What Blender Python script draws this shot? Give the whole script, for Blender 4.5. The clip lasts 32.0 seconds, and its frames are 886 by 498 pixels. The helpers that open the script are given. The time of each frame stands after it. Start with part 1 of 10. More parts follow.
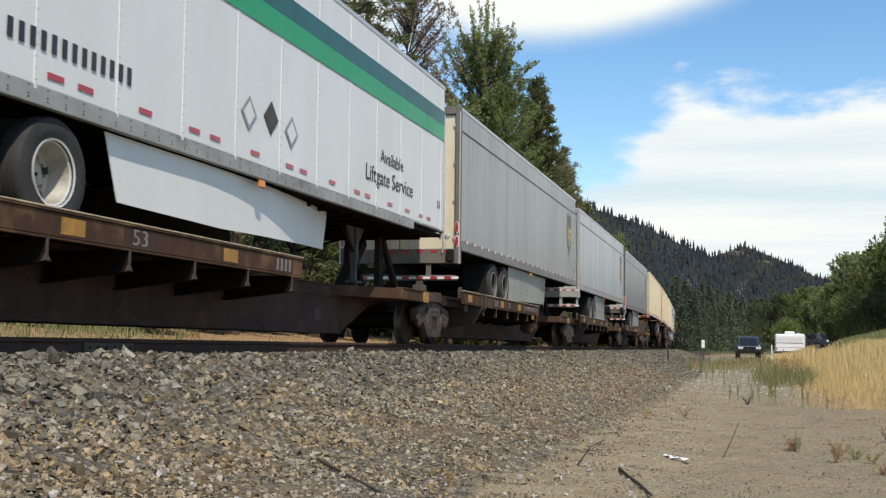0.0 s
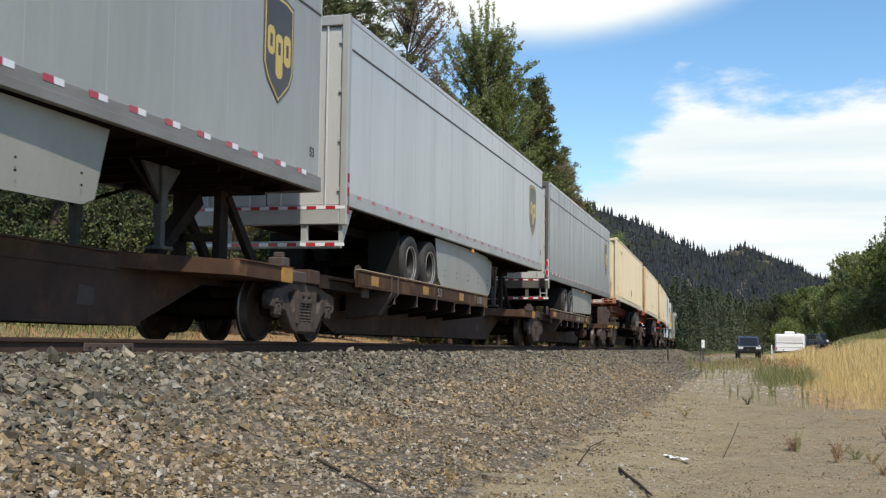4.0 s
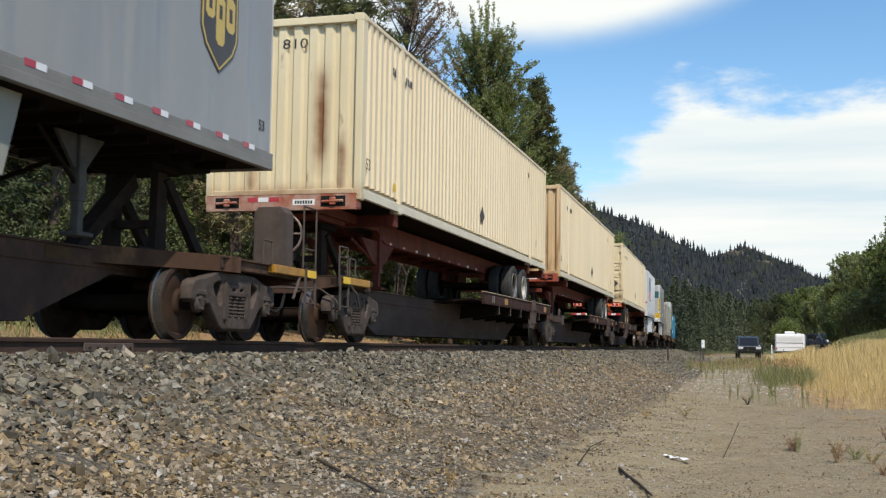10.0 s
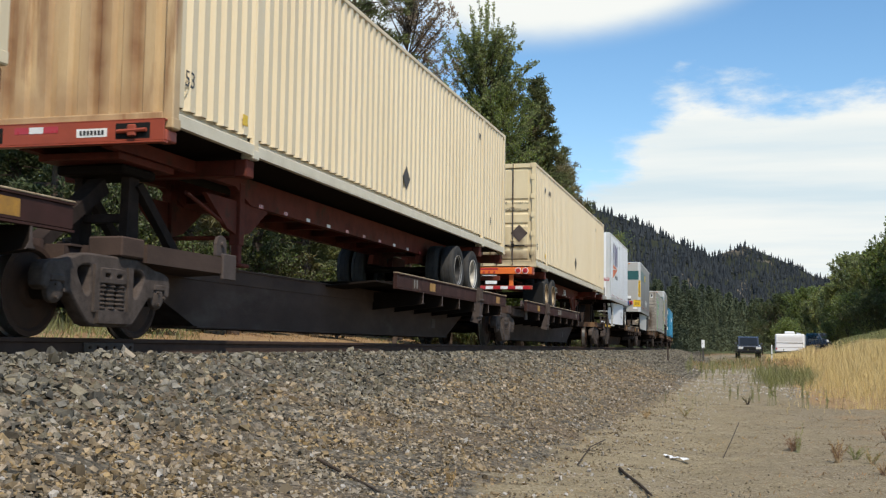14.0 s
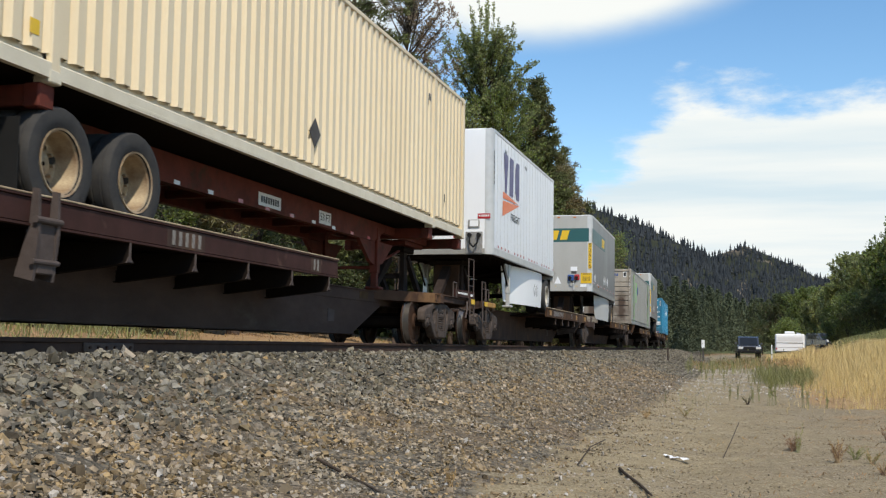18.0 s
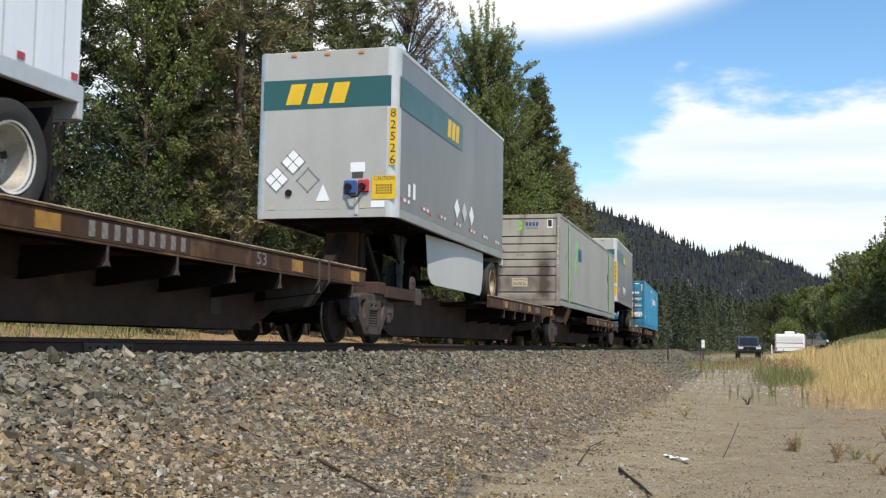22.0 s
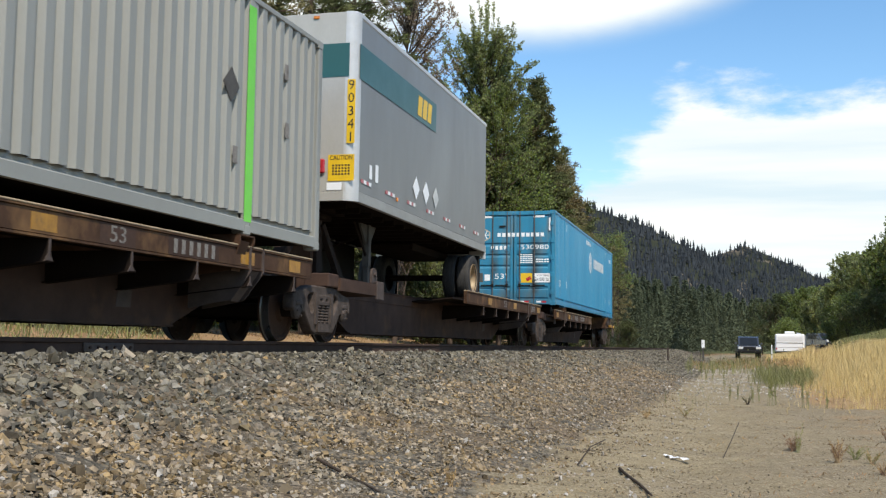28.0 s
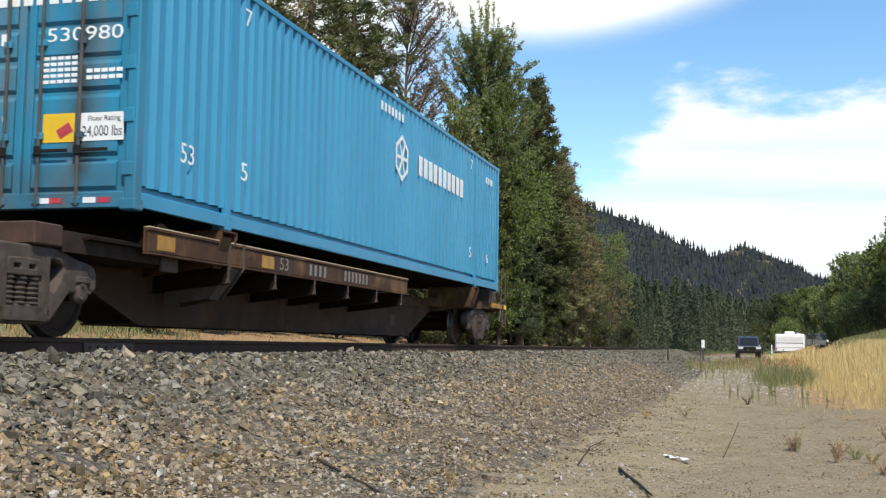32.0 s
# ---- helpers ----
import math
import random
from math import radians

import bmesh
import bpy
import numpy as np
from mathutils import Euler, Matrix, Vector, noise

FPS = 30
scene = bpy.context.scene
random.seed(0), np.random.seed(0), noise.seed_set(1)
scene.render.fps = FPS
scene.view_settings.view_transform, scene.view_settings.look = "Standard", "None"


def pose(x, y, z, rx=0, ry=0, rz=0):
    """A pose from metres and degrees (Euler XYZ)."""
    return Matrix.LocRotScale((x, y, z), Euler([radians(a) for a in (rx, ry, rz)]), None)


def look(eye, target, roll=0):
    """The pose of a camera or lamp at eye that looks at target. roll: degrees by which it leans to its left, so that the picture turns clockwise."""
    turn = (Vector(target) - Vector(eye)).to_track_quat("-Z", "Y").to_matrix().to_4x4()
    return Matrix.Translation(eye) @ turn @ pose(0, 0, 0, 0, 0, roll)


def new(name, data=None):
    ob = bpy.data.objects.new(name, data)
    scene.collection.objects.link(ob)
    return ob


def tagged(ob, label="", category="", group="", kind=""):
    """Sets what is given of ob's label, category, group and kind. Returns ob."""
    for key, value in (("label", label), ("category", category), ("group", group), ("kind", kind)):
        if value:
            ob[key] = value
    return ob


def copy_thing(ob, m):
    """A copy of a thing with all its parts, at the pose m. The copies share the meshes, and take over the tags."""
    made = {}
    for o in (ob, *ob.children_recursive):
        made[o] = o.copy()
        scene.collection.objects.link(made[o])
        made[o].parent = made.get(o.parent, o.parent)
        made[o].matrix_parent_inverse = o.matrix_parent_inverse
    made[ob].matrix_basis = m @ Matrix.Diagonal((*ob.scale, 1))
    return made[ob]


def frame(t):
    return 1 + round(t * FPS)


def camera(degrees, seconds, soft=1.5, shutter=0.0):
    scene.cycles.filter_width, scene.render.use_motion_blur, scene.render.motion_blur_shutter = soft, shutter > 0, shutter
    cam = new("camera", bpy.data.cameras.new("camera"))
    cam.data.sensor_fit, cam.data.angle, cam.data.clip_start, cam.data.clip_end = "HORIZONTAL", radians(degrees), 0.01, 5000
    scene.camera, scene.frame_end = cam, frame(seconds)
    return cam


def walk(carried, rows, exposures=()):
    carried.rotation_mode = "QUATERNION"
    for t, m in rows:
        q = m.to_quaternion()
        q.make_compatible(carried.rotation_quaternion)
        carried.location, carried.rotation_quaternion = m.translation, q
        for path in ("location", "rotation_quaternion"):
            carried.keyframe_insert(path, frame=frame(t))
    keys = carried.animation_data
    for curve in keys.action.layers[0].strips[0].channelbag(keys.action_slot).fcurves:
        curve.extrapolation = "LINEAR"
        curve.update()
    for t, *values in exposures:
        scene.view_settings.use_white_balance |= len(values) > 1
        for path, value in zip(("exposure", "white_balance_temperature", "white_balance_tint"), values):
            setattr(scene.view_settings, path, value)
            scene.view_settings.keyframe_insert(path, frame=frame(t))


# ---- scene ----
# A freight train of spine cars with trailers and containers rolls past a gravel lineside in a wooded valley.
FULL = math.tau
CAM_Z = 1.15                      # eye above the lineside dirt
RAIL_Z = 1.175                    # rail top above the lineside dirt
TRACK_X = -7.125                  # track centre line beside the camera
BEND, BEND_END = 0.00051893, 110.0  # gentle left curve between y = 0 and BEND_END

cam = camera(42.99, 32.0, soft=1.25, shutter=0.12)
STAND = look((0, 0, CAM_Z), (-2.7399, 9.5792, CAM_Z + 0.8544), 0.785)
walk(cam, [(0.0, STAND), (32.0, STAND)], exposures=[(0.0, -0.02, 7000, 9.0), (3.0, 0.02, 7000, 9.0), (6.5, 0.06, 7000, 9.0), (10.0, -0.03, 7000, 9.0), (13.0, -0.09, 7000, 9.0), (20.0, 0.0, 7000, 9.0), (22.0, 0.09, 7000, 9.0), (24.0, 0.12, 7000, 9.0), (28.0, 0.10, 7000, 9.0), (30.5, 0.20, 7000, 9.0), (32.0, 0.20, 7000, 9.0)])

# ---- light ----
SUN_WAY = Vector((0.345, -0.515, 0.80)).normalized()
sun = new("sun", bpy.data.lights.new("sun", "SUN"))
sun.data.energy, sun.data.angle, sun.data.color = 4.6, radians(0.5), (1.0, 0.95, 0.88)
sun.rotation_euler = SUN_WAY.to_track_quat("Z", "Y").to_euler()


def make_world():
    """A clear blue sky with drifting bright clouds."""
    world = bpy.data.worlds.new("sky")
    scene.world = world
    world.use_nodes = True
    nt = world.node_tree
    nt.nodes.clear()
    add = nt.nodes.new
    sky = add("ShaderNodeTexSky")
    sky.sky_type, sky.sun_disc = "NISHITA", False
    sky.sun_elevation = math.asin(SUN_WAY.z)
    sky.sun_rotation = math.atan2(SUN_WAY.x, SUN_WAY.y)
    sky.altitude, sky.air_density, sky.dust_density, sky.ozone_density = 400, 1.0, 0.35, 2.0
    tc = add("ShaderNodeTexCoord")
    sep = add("ShaderNodeSeparateXYZ")
    nt.links.new(tc.outputs["Generated"], sep.inputs[0])

    def calc(op, a, b=None, c=None, clamp=False):
        n = add("ShaderNodeMath")
        n.operation, n.use_clamp = op, clamp
        for i, v in enumerate((a, b, c)):
            if v is None:
                continue
            if hasattr(v, "is_output"):
                nt.links.new(v, n.inputs[i])
            else:
                n.inputs[i].default_value = v
        return n.outputs[0]

    x, y, z = sep.outputs
    # clouds on a plane high above: direction divided by its height
    up = calc("MAXIMUM", calc("ADD", z, 0.12), 0.03)
    flat = add("ShaderNodeCombineXYZ")
    nt.links.new(calc("DIVIDE", x, up), flat.inputs[0])
    nt.links.new(calc("DIVIDE", y, up), flat.inputs[1])

    def cloud_noise(scale, detail, shift, rough=0.55, stretch=(1, 1, 1)):
        mp = add("ShaderNodeMapping")
        mp.inputs["Location"].default_value, mp.inputs["Scale"].default_value = shift, stretch
        nt.links.new(flat.outputs[0], mp.inputs[0])
        n = add("ShaderNodeTexNoise")
        n.inputs["Scale"].default_value, n.inputs["Detail"].default_value = scale, detail
        n.inputs["Roughness"].default_value = rough
        nt.links.new(mp.outputs[0], n.inputs["Vector"])
        return n.outputs["Fac"]

    wisp = cloud_noise(2.6, 9, (3.1, 0.4, 0), 0.6, (1.0, 0.8, 1))
    soft_field = cloud_noise(0.7, 4, (1.3, 5.2, 0), 0.5)
    # banks lie low: thick near the skyline, a clear belt above, thin streaks higher
    azim = calc("ARCTAN2", x, y)
    tilt = calc("ARCSINE", z)

    def bump(value, mid, wide):
        d = calc("DIVIDE", calc("SUBTRACT", value, mid), wide)
        return calc("POWER", 2.718, calc("MULTIPLY", calc("MULTIPLY", d, d), -1.0))

    # the low bank's upper edge climbs to the right
    edge_tilt = calc("ADD", calc("MULTIPLY", calc("MINIMUM", calc("MAXIMUM", calc("ADD", azim, 0.20), 0.0), 0.13), 1.0), 0.115)
    edge_tilt = calc("ADD", edge_tilt, calc("MULTIPLY", calc("SUBTRACT", wisp, 0.5), 0.17))
    bank = calc("MULTIPLY", calc("SUBTRACT", edge_tilt, tilt), 17.0, clamp=False)
    bank = calc("MINIMUM", calc("MAXIMUM", bank, 0.0), 1.0)
    strand = cloud_noise(1.5, 6, (7.7, 2.4, 0), 0.5, (0.45, 1.5, 1))
    thin = calc("MINIMUM", calc("MAXIMUM", calc("MULTIPLY_ADD", strand, 2.2, -0.20), 0.78), 1.0)
    bank = calc("MULTIPLY", bank, thin)
    bank = calc("MULTIPLY", bank, calc("MINIMUM", calc("MULTIPLY", bump(azim, 0.05, 0.42), 1.25), 1.0))
    lift = calc("ADD", tilt, calc("MULTIPLY", azim, -0.10))
    streak = calc("MULTIPLY", bump(calc("SUBTRACT", lift, 0.338), 0.0, 0.044), bump(azim, -0.16, 0.15))
    veil = calc("MULTIPLY", bump(tilt, 0.30, 0.10), bump(azim, -0.52, 0.22))
    cover = calc("MAXIMUM", calc("MULTIPLY", streak, 1.3), calc("MULTIPLY", veil, 1.15))
    cover = calc("MULTIPLY", cover, calc("ADD", calc("MULTIPLY", wisp, 0.9), 0.75))
    rest = calc("MULTIPLY", calc("SUBTRACT", soft_field, 0.60), 0.9)
    amount = calc("MAXIMUM", calc("MAXIMUM", cover, rest), calc("MULTIPLY", bank, 0.95))
    mask = add("ShaderNodeMapRange")
    mask.interpolation_type = "SMOOTHSTEP"
    nt.links.new(amount, mask.inputs[0])
    mask.inputs[1].default_value, mask.inputs[2].default_value = 0.16, 0.80
    haze = bump(tilt, 0.02, 0.07)
    cloudy = calc("MAXIMUM", mask.outputs[0], calc("MULTIPLY", haze, 0.30))
    tone = add("ShaderNodeMix")
    tone.data_type = "RGBA"
    nt.links.new(calc("MAXIMUM", calc("MULTIPLY_ADD", strand, 3.2, -1.10, clamp=True), calc("MULTIPLY", cover, 1.2, clamp=True)), tone.inputs["Factor"])
    tone.inputs["A"].default_value, tone.inputs["B"].default_value = (7.0, 8.55, 9.8, 1), (9.6, 10.2, 10.6, 1)
    mix = add("ShaderNodeMix")
    mix.data_type = "RGBA"
    nt.links.new(cloudy, mix.inputs["Factor"])
    deep = add("ShaderNodeHueSaturation")
    deep.inputs["Saturation"].default_value, deep.inputs["Value"].default_value = 1.22, 1.86
    deep.inputs["Hue"].default_value = 0.499
    nt.links.new(sky.outputs[0], deep.inputs["Color"])
    nt.links.new(deep.outputs[0], mix.inputs["A"])
    nt.links.new(tone.outputs["Result"], mix.inputs["B"])
    bg = add("ShaderNodeBackground")
    bg.inputs["Strength"].default_value = 0.10
    nt.links.new(mix.outputs["Result"], bg.inputs["Color"])
    out = add("ShaderNodeOutputWorld")
    nt.links.new(bg.outputs[0], out.inputs[0])


make_world()


# ---- materials ----
def material(name, base, second=None, rough=0.6, metal=0.0, scale=3.0, fine=60.0, amount=0.5, bump=0.15, bump_dist=0.01,
             stretch=(1, 1, 1), third=None, third_scale=1.2, third_cut=(0.55, 0.72), by_object=0.0, by_island=0.0, coat=0.0, spec=0.5):
    """Painted, rusted or natural surface: two colours mixed by coarse and fine noise, a third in stains, and a fine relief."""
    m = bpy.data.materials.new(name)
    m.use_nodes = True
    nt = m.node_tree
    bsdf = nt.nodes["Principled BSDF"]
    add, link = nt.nodes.new, nt.links.new
    tc = add("ShaderNodeTexCoord")
    mp = add("ShaderNodeMapping")
    mp.inputs["Scale"].default_value = stretch
    link(tc.outputs["Object"], mp.inputs[0])

    def tex(s, detail=5.0, shift=0.0):
        n = add("ShaderNodeTexNoise")
        n.inputs["Scale"].default_value, n.inputs["Detail"].default_value = s, detail
        n.inputs["Roughness"].default_value = 0.62
        if shift:
            mv = add("ShaderNodeMapping")
            mv.inputs["Location"].default_value = (shift, shift * 0.7, -shift)
            link(mp.outputs[0], mv.inputs[0])
            link(mv.outputs[0], n.inputs["Vector"])
        else:
            link(mp.outputs[0], n.inputs["Vector"])
        return n.outputs["Fac"]

    def span(v, lo, hi):
        r = add("ShaderNodeMapRange")
        link(v, r.inputs[0])
        r.inputs[1].default_value, r.inputs[2].default_value = lo, hi
        return r.outputs[0]

    def mixed(fac, a, b):
        n = add("ShaderNodeMix")
        n.data_type = "RGBA"
        for sock, v in (("Factor", fac), ("A", a), ("B", b)):
            if hasattr(v, "is_output"):
                link(v, n.inputs[sock])
            elif sock == "Factor":
                n.inputs[sock].default_value = v
            else:
                n.inputs[sock].default_value = (*v, 1)
        return n.outputs["Result"]

    def mul(a, b):
        n = add("ShaderNodeMath")
        n.operation = "MULTIPLY"
        for i, v in enumerate((a, b)):
            if hasattr(v, "is_output"):
                link(v, n.inputs[i])
            else:
                n.inputs[i].default_value = v
        return n.outputs[0]

    second = second or tuple(c * 0.7 for c in base)
    coarse, grain = tex(scale), tex(fine, 3.0)
    color = mixed(mul(span(coarse, 0.35, 0.7), amount), base, second)
    color = mixed(mul(span(grain, 0.4, 0.75), amount * 0.5), color, second)
    if third:
        color = mixed(span(tex(third_scale, 6.0, 7.3), *third_cut), color, third)
    if by_object or by_island:
        if by_object:
            rnd = add("ShaderNodeObjectInfo").outputs["Random"]
        else:
            rnd = add("ShaderNodeNewGeometry").outputs["Random Per Island"]
        hsv = add("ShaderNodeHueSaturation")
        k = by_object or by_island
        r = add("ShaderNodeMapRange")
        link(rnd, r.inputs[0])
        r.inputs[3].default_value, r.inputs[4].default_value = 1 - k, 1 + k
        link(r.outputs[0], hsv.inputs["Value"])
        r2 = add("ShaderNodeMapRange")
        w = add("ShaderNodeMath")
        w.operation = "FRACT"
        link(mul(rnd, 7.31), w.inputs[0])
        link(w.outputs[0], r2.inputs[0])
        r2.inputs[3].default_value, r2.inputs[4].default_value = 1 - k * 0.5, 1 + k * 0.5
        link(r2.outputs[0], hsv.inputs["Saturation"])
        link(color, hsv.inputs["Color"])
        color = hsv.outputs["Color"]
    link(color, bsdf.inputs["Base Color"])
    link(span(coarse, -1.2, 2.2), bsdf.inputs["Roughness"])
    rr = add("ShaderNodeMapRange")
    link(coarse, rr.inputs[0])
    rr.inputs[3].default_value, rr.inputs[4].default_value = max(0.03, rough - 0.12), min(1.0, rough + 0.12)
    link(rr.outputs[0], bsdf.inputs["Roughness"])
    bsdf.inputs["Metallic"].default_value = metal
    bsdf.inputs["Specular IOR Level"].default_value = spec
    if coat:
        bsdf.inputs["Coat Weight"].default_value = coat
    if bump:
        b = add("ShaderNodeBump")
        b.inputs["Strength"].default_value, b.inputs["Distance"].default_value = bump, bump_dist
        link(grain, b.inputs["Height"])
        link(b.outputs[0], bsdf.inputs["Normal"])
    return m


def rippled(m, pitch, depth, strength=0.6):
    """Adds the soft upright ripples of thin sheet over posts to a side wall's material (along y)."""
    nt = m.node_tree
    bsdf = nt.nodes["Principled BSDF"]
    tc = nt.nodes.new("ShaderNodeTexCoord")
    mp = nt.nodes.new("ShaderNodeMapping")
    mp.inputs["Scale"].default_value = (0.0, 1.0 / pitch, 0.22)
    nt.links.new(tc.outputs["Object"], mp.inputs[0])
    n = nt.nodes.new("ShaderNodeTexNoise")
    n.inputs["Scale"].default_value, n.inputs["Detail"].default_value, n.inputs["Distortion"].default_value = 1.0, 2.0, 0.3
    nt.links.new(mp.outputs[0], n.inputs["Vector"])
    b = nt.nodes.new("ShaderNodeBump")
    b.inputs["Strength"].default_value, b.inputs["Distance"].default_value = strength, depth
    nt.links.new(n.outputs["Fac"], b.inputs["Height"])
    old = bsdf.inputs["Normal"].links
    if old:
        nt.links.new(old[0].from_socket, b.inputs["Normal"])
    nt.links.new(b.outputs[0], bsdf.inputs["Normal"])
    return m


def sooty(m, runs, color):
    """Adds upright soot runs to an end wall: rows of (x, half width, low z, high z, strength)."""
    nt = m.node_tree
    bsdf = nt.nodes["Principled BSDF"]
    add, link = nt.nodes.new, nt.links.new
    tc = add("ShaderNodeTexCoord")
    sep = add("ShaderNodeSeparateXYZ")
    link(tc.outputs["Object"], sep.inputs[0])
    n = add("ShaderNodeTexNoise")
    n.inputs["Scale"].default_value, n.inputs["Detail"].default_value = 3.5, 5.0
    link(tc.outputs["Object"], n.inputs["Vector"])

    def calc(op, a, b=0.0):
        q = add("ShaderNodeMath")
        q.operation = op
        for i, v in enumerate((a, b)):
            if hasattr(v, "is_output"):
                link(v, q.inputs[i])
            else:
                q.inputs[i].default_value = v
        return q.outputs[0]

    total = None
    for x, half, lo, hi, k in runs:
        d = calc("DIVIDE", calc("SUBTRACT", sep.outputs[0], x), half)
        g = calc("POWER", 2.718, calc("MULTIPLY", calc("MULTIPLY", d, d), -1.0))
        mid_, tall = (lo + hi) / 2, (hi - lo) / 2
        e = calc("DIVIDE", calc("SUBTRACT", sep.outputs[2], mid_), tall)
        e = calc("MULTIPLY", calc("MULTIPLY", e, e), calc("MULTIPLY", e, e))
        g = calc("MULTIPLY", g, calc("POWER", 2.718, calc("MULTIPLY", e, -1.0)))
        g = calc("MULTIPLY", g, k)
        total = g if total is None else calc("MAXIMUM", total, g)
    fac = calc("MINIMUM", calc("MULTIPLY", total, calc("ADD", calc("MULTIPLY", n.outputs["Fac"], 1.5), 0.15)), 1.0)
    mix = add("ShaderNodeMix")
    mix.data_type = "RGBA"
    link(fac, mix.inputs["Factor"])
    link(bsdf.inputs["Base Color"].links[0].from_socket, mix.inputs["A"])
    mix.inputs["B"].default_value = (*color, 1)
    link(mix.outputs["Result"], bsdf.inputs["Base Color"])
    return m


def translucent(m, share):
    """Lets thin leaves pass part of the light that falls on their far side."""
    nt = m.node_tree
    bsdf = nt.nodes["Principled BSDF"]
    out = nt.nodes["Material Output"]
    thin = nt.nodes.new("ShaderNodeBsdfTranslucent")
    nt.links.new(bsdf.inputs["Base Color"].links[0].from_socket, thin.inputs["Color"])
    mix = nt.nodes.new("ShaderNodeMixShader")
    mix.inputs[0].default_value = share
    nt.links.new(bsdf.outputs[0], mix.inputs[1])
    nt.links.new(thin.outputs[0], mix.inputs[2])
    nt.links.new(mix.outputs[0], out.inputs["Surface"])
    return m


WHITE = material("white_paint", (0.69, 0.685, 0.66), (0.55, 0.54, 0.50), 0.42, scale=0.9, amount=0.5, bump=0.05, stretch=(1, 1, 0.35), third=(0.40, 0.37, 0.31), third_scale=2.6, third_cut=(0.64, 0.92))
WHITE_CLEAN = material("bright_white_paint", (0.80, 0.81, 0.82), (0.68, 0.69, 0.69), 0.35, scale=0.8, amount=0.35, bump=0.04, stretch=(1, 1, 0.3))
WHITE_SKIN = rippled(material("white_ribbed_sheet", (0.76, 0.78, 0.80), (0.62, 0.64, 0.66), 0.34, scale=0.8, amount=0.4, bump=0.04, stretch=(1, 1, 0.3)), 0.16, 0.02, 0.5)
GREY_SKIN = rippled(material("grey_trailer_sheet", (0.455, 0.462, 0.452), (0.350, 0.354, 0.345), 0.34, scale=1.1, amount=0.5, bump=0.05, stretch=(1, 1, 0.25)), 0.30, 0.035, 0.55)
GREY_OLD = rippled(material("dull_weathered_grey_sheet", (0.315, 0.318, 0.292), (0.240, 0.242, 0.220), 0.36, scale=1.1, amount=0.6, bump=0.05, stretch=(1, 1, 0.25)), 0.30, 0.035, 0.55)
SKIRT_OLD = material("dirty_olive_grey_skirt", (0.30, 0.294, 0.252), (0.205, 0.198, 0.166), 0.55, scale=1.2, amount=0.7, bump=0.05, stretch=(1, 1, 0.5))
# far skirts coloured near-black for the shade under the trailers
SKIRT_BACK = material("far_skirt_with_shade", (0.045, 0.043, 0.040), (0.028, 0.026, 0.024), 0.8, scale=2, amount=0.7, bump=0.05, spec=0.1)
FRAME_DARK = material("dark_weathered_rear_frame", (0.17, 0.155, 0.138), (0.10, 0.088, 0.076), 0.6, scale=2, amount=0.8, bump=0.08, spec=0.25)
RAIL_GREY = material("grimy_grey_riveted_rail", (0.21, 0.203, 0.19), (0.14, 0.135, 0.125), 0.5, scale=2.5, amount=0.8, bump=0.1, stretch=(1, 0.5, 1), spec=0.25)
FRAME_GREY = material("weathered_brown_grey_rear_frame", (0.125, 0.115, 0.102), (0.078, 0.07, 0.062), 0.55, scale=2, amount=0.7, bump=0.08, spec=0.25)
# dull grey, lowered further for shade on the inward curl
SKIRT_DARK = material("dull_grey_skirt_with_shade", (0.275, 0.270, 0.248), (0.205, 0.200, 0.182), 0.5, scale=1.2, amount=0.6, bump=0.05, stretch=(1, 1, 0.5))
GREY_RIPPLE = rippled(material("grey_buckled_sheet", (0.272, 0.270, 0.262), (0.222, 0.220, 0.213), 0.34, scale=0.9, amount=0.5, bump=0.04, stretch=(1, 1, 0.4)), 0.75, 0.16, 0.75)
GREY_PAINT = material("grey_trailer_paint", (0.35, 0.348, 0.335), (0.23, 0.225, 0.215), 0.42, scale=1.6, amount=0.5, bump=0.06)
RAIL_PUP = material("dull_silver_rail", (0.30, 0.294, 0.275), (0.21, 0.205, 0.19), 0.45, 0.2, scale=2.5, amount=0.7, bump=0.06, stretch=(1, 0.5, 1))
GREY_SKIRT = material("grey_skirt_panel", (0.47, 0.47, 0.45), (0.35, 0.35, 0.33), 0.5, scale=1.2, amount=0.5, bump=0.05, stretch=(1, 1, 0.5))
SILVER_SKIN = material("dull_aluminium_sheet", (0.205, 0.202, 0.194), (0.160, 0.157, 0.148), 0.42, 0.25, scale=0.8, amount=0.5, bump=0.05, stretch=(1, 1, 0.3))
# nose sheet paler than the sides: sun on the front put into its tone
SILVER_FRONT = material("grey_aluminium_sunlit", (0.46, 0.445, 0.405), (0.35, 0.335, 0.30), 0.42, 0.2, scale=1.4, amount=0.6, bump=0.05, stretch=(1, 1, 0.4))
RAIL_DIRTY = material("dirty_riveted_aluminium_rail", (0.36, 0.352, 0.325), (0.22, 0.21, 0.19), 0.5, 0.15, scale=2.5, amount=0.9, bump=0.1, stretch=(1, 0.5, 1), third=(0.12, 0.105, 0.085), third_scale=3.0, third_cut=(0.58, 0.76))
ALUMINIUM = material("aluminium_trim", (0.56, 0.555, 0.54), (0.40, 0.395, 0.38), 0.36, 0.3, scale=4, amount=0.5, bump=0.06)
CREAM = material("cream_container_paint", (0.71, 0.595, 0.405), (0.59, 0.475, 0.30), 0.5, scale=1.1, amount=0.5, bump=0.08, stretch=(1, 1, 0.3), third=(0.30, 0.19, 0.10), third_scale=3.2, third_cut=(0.70, 0.86))
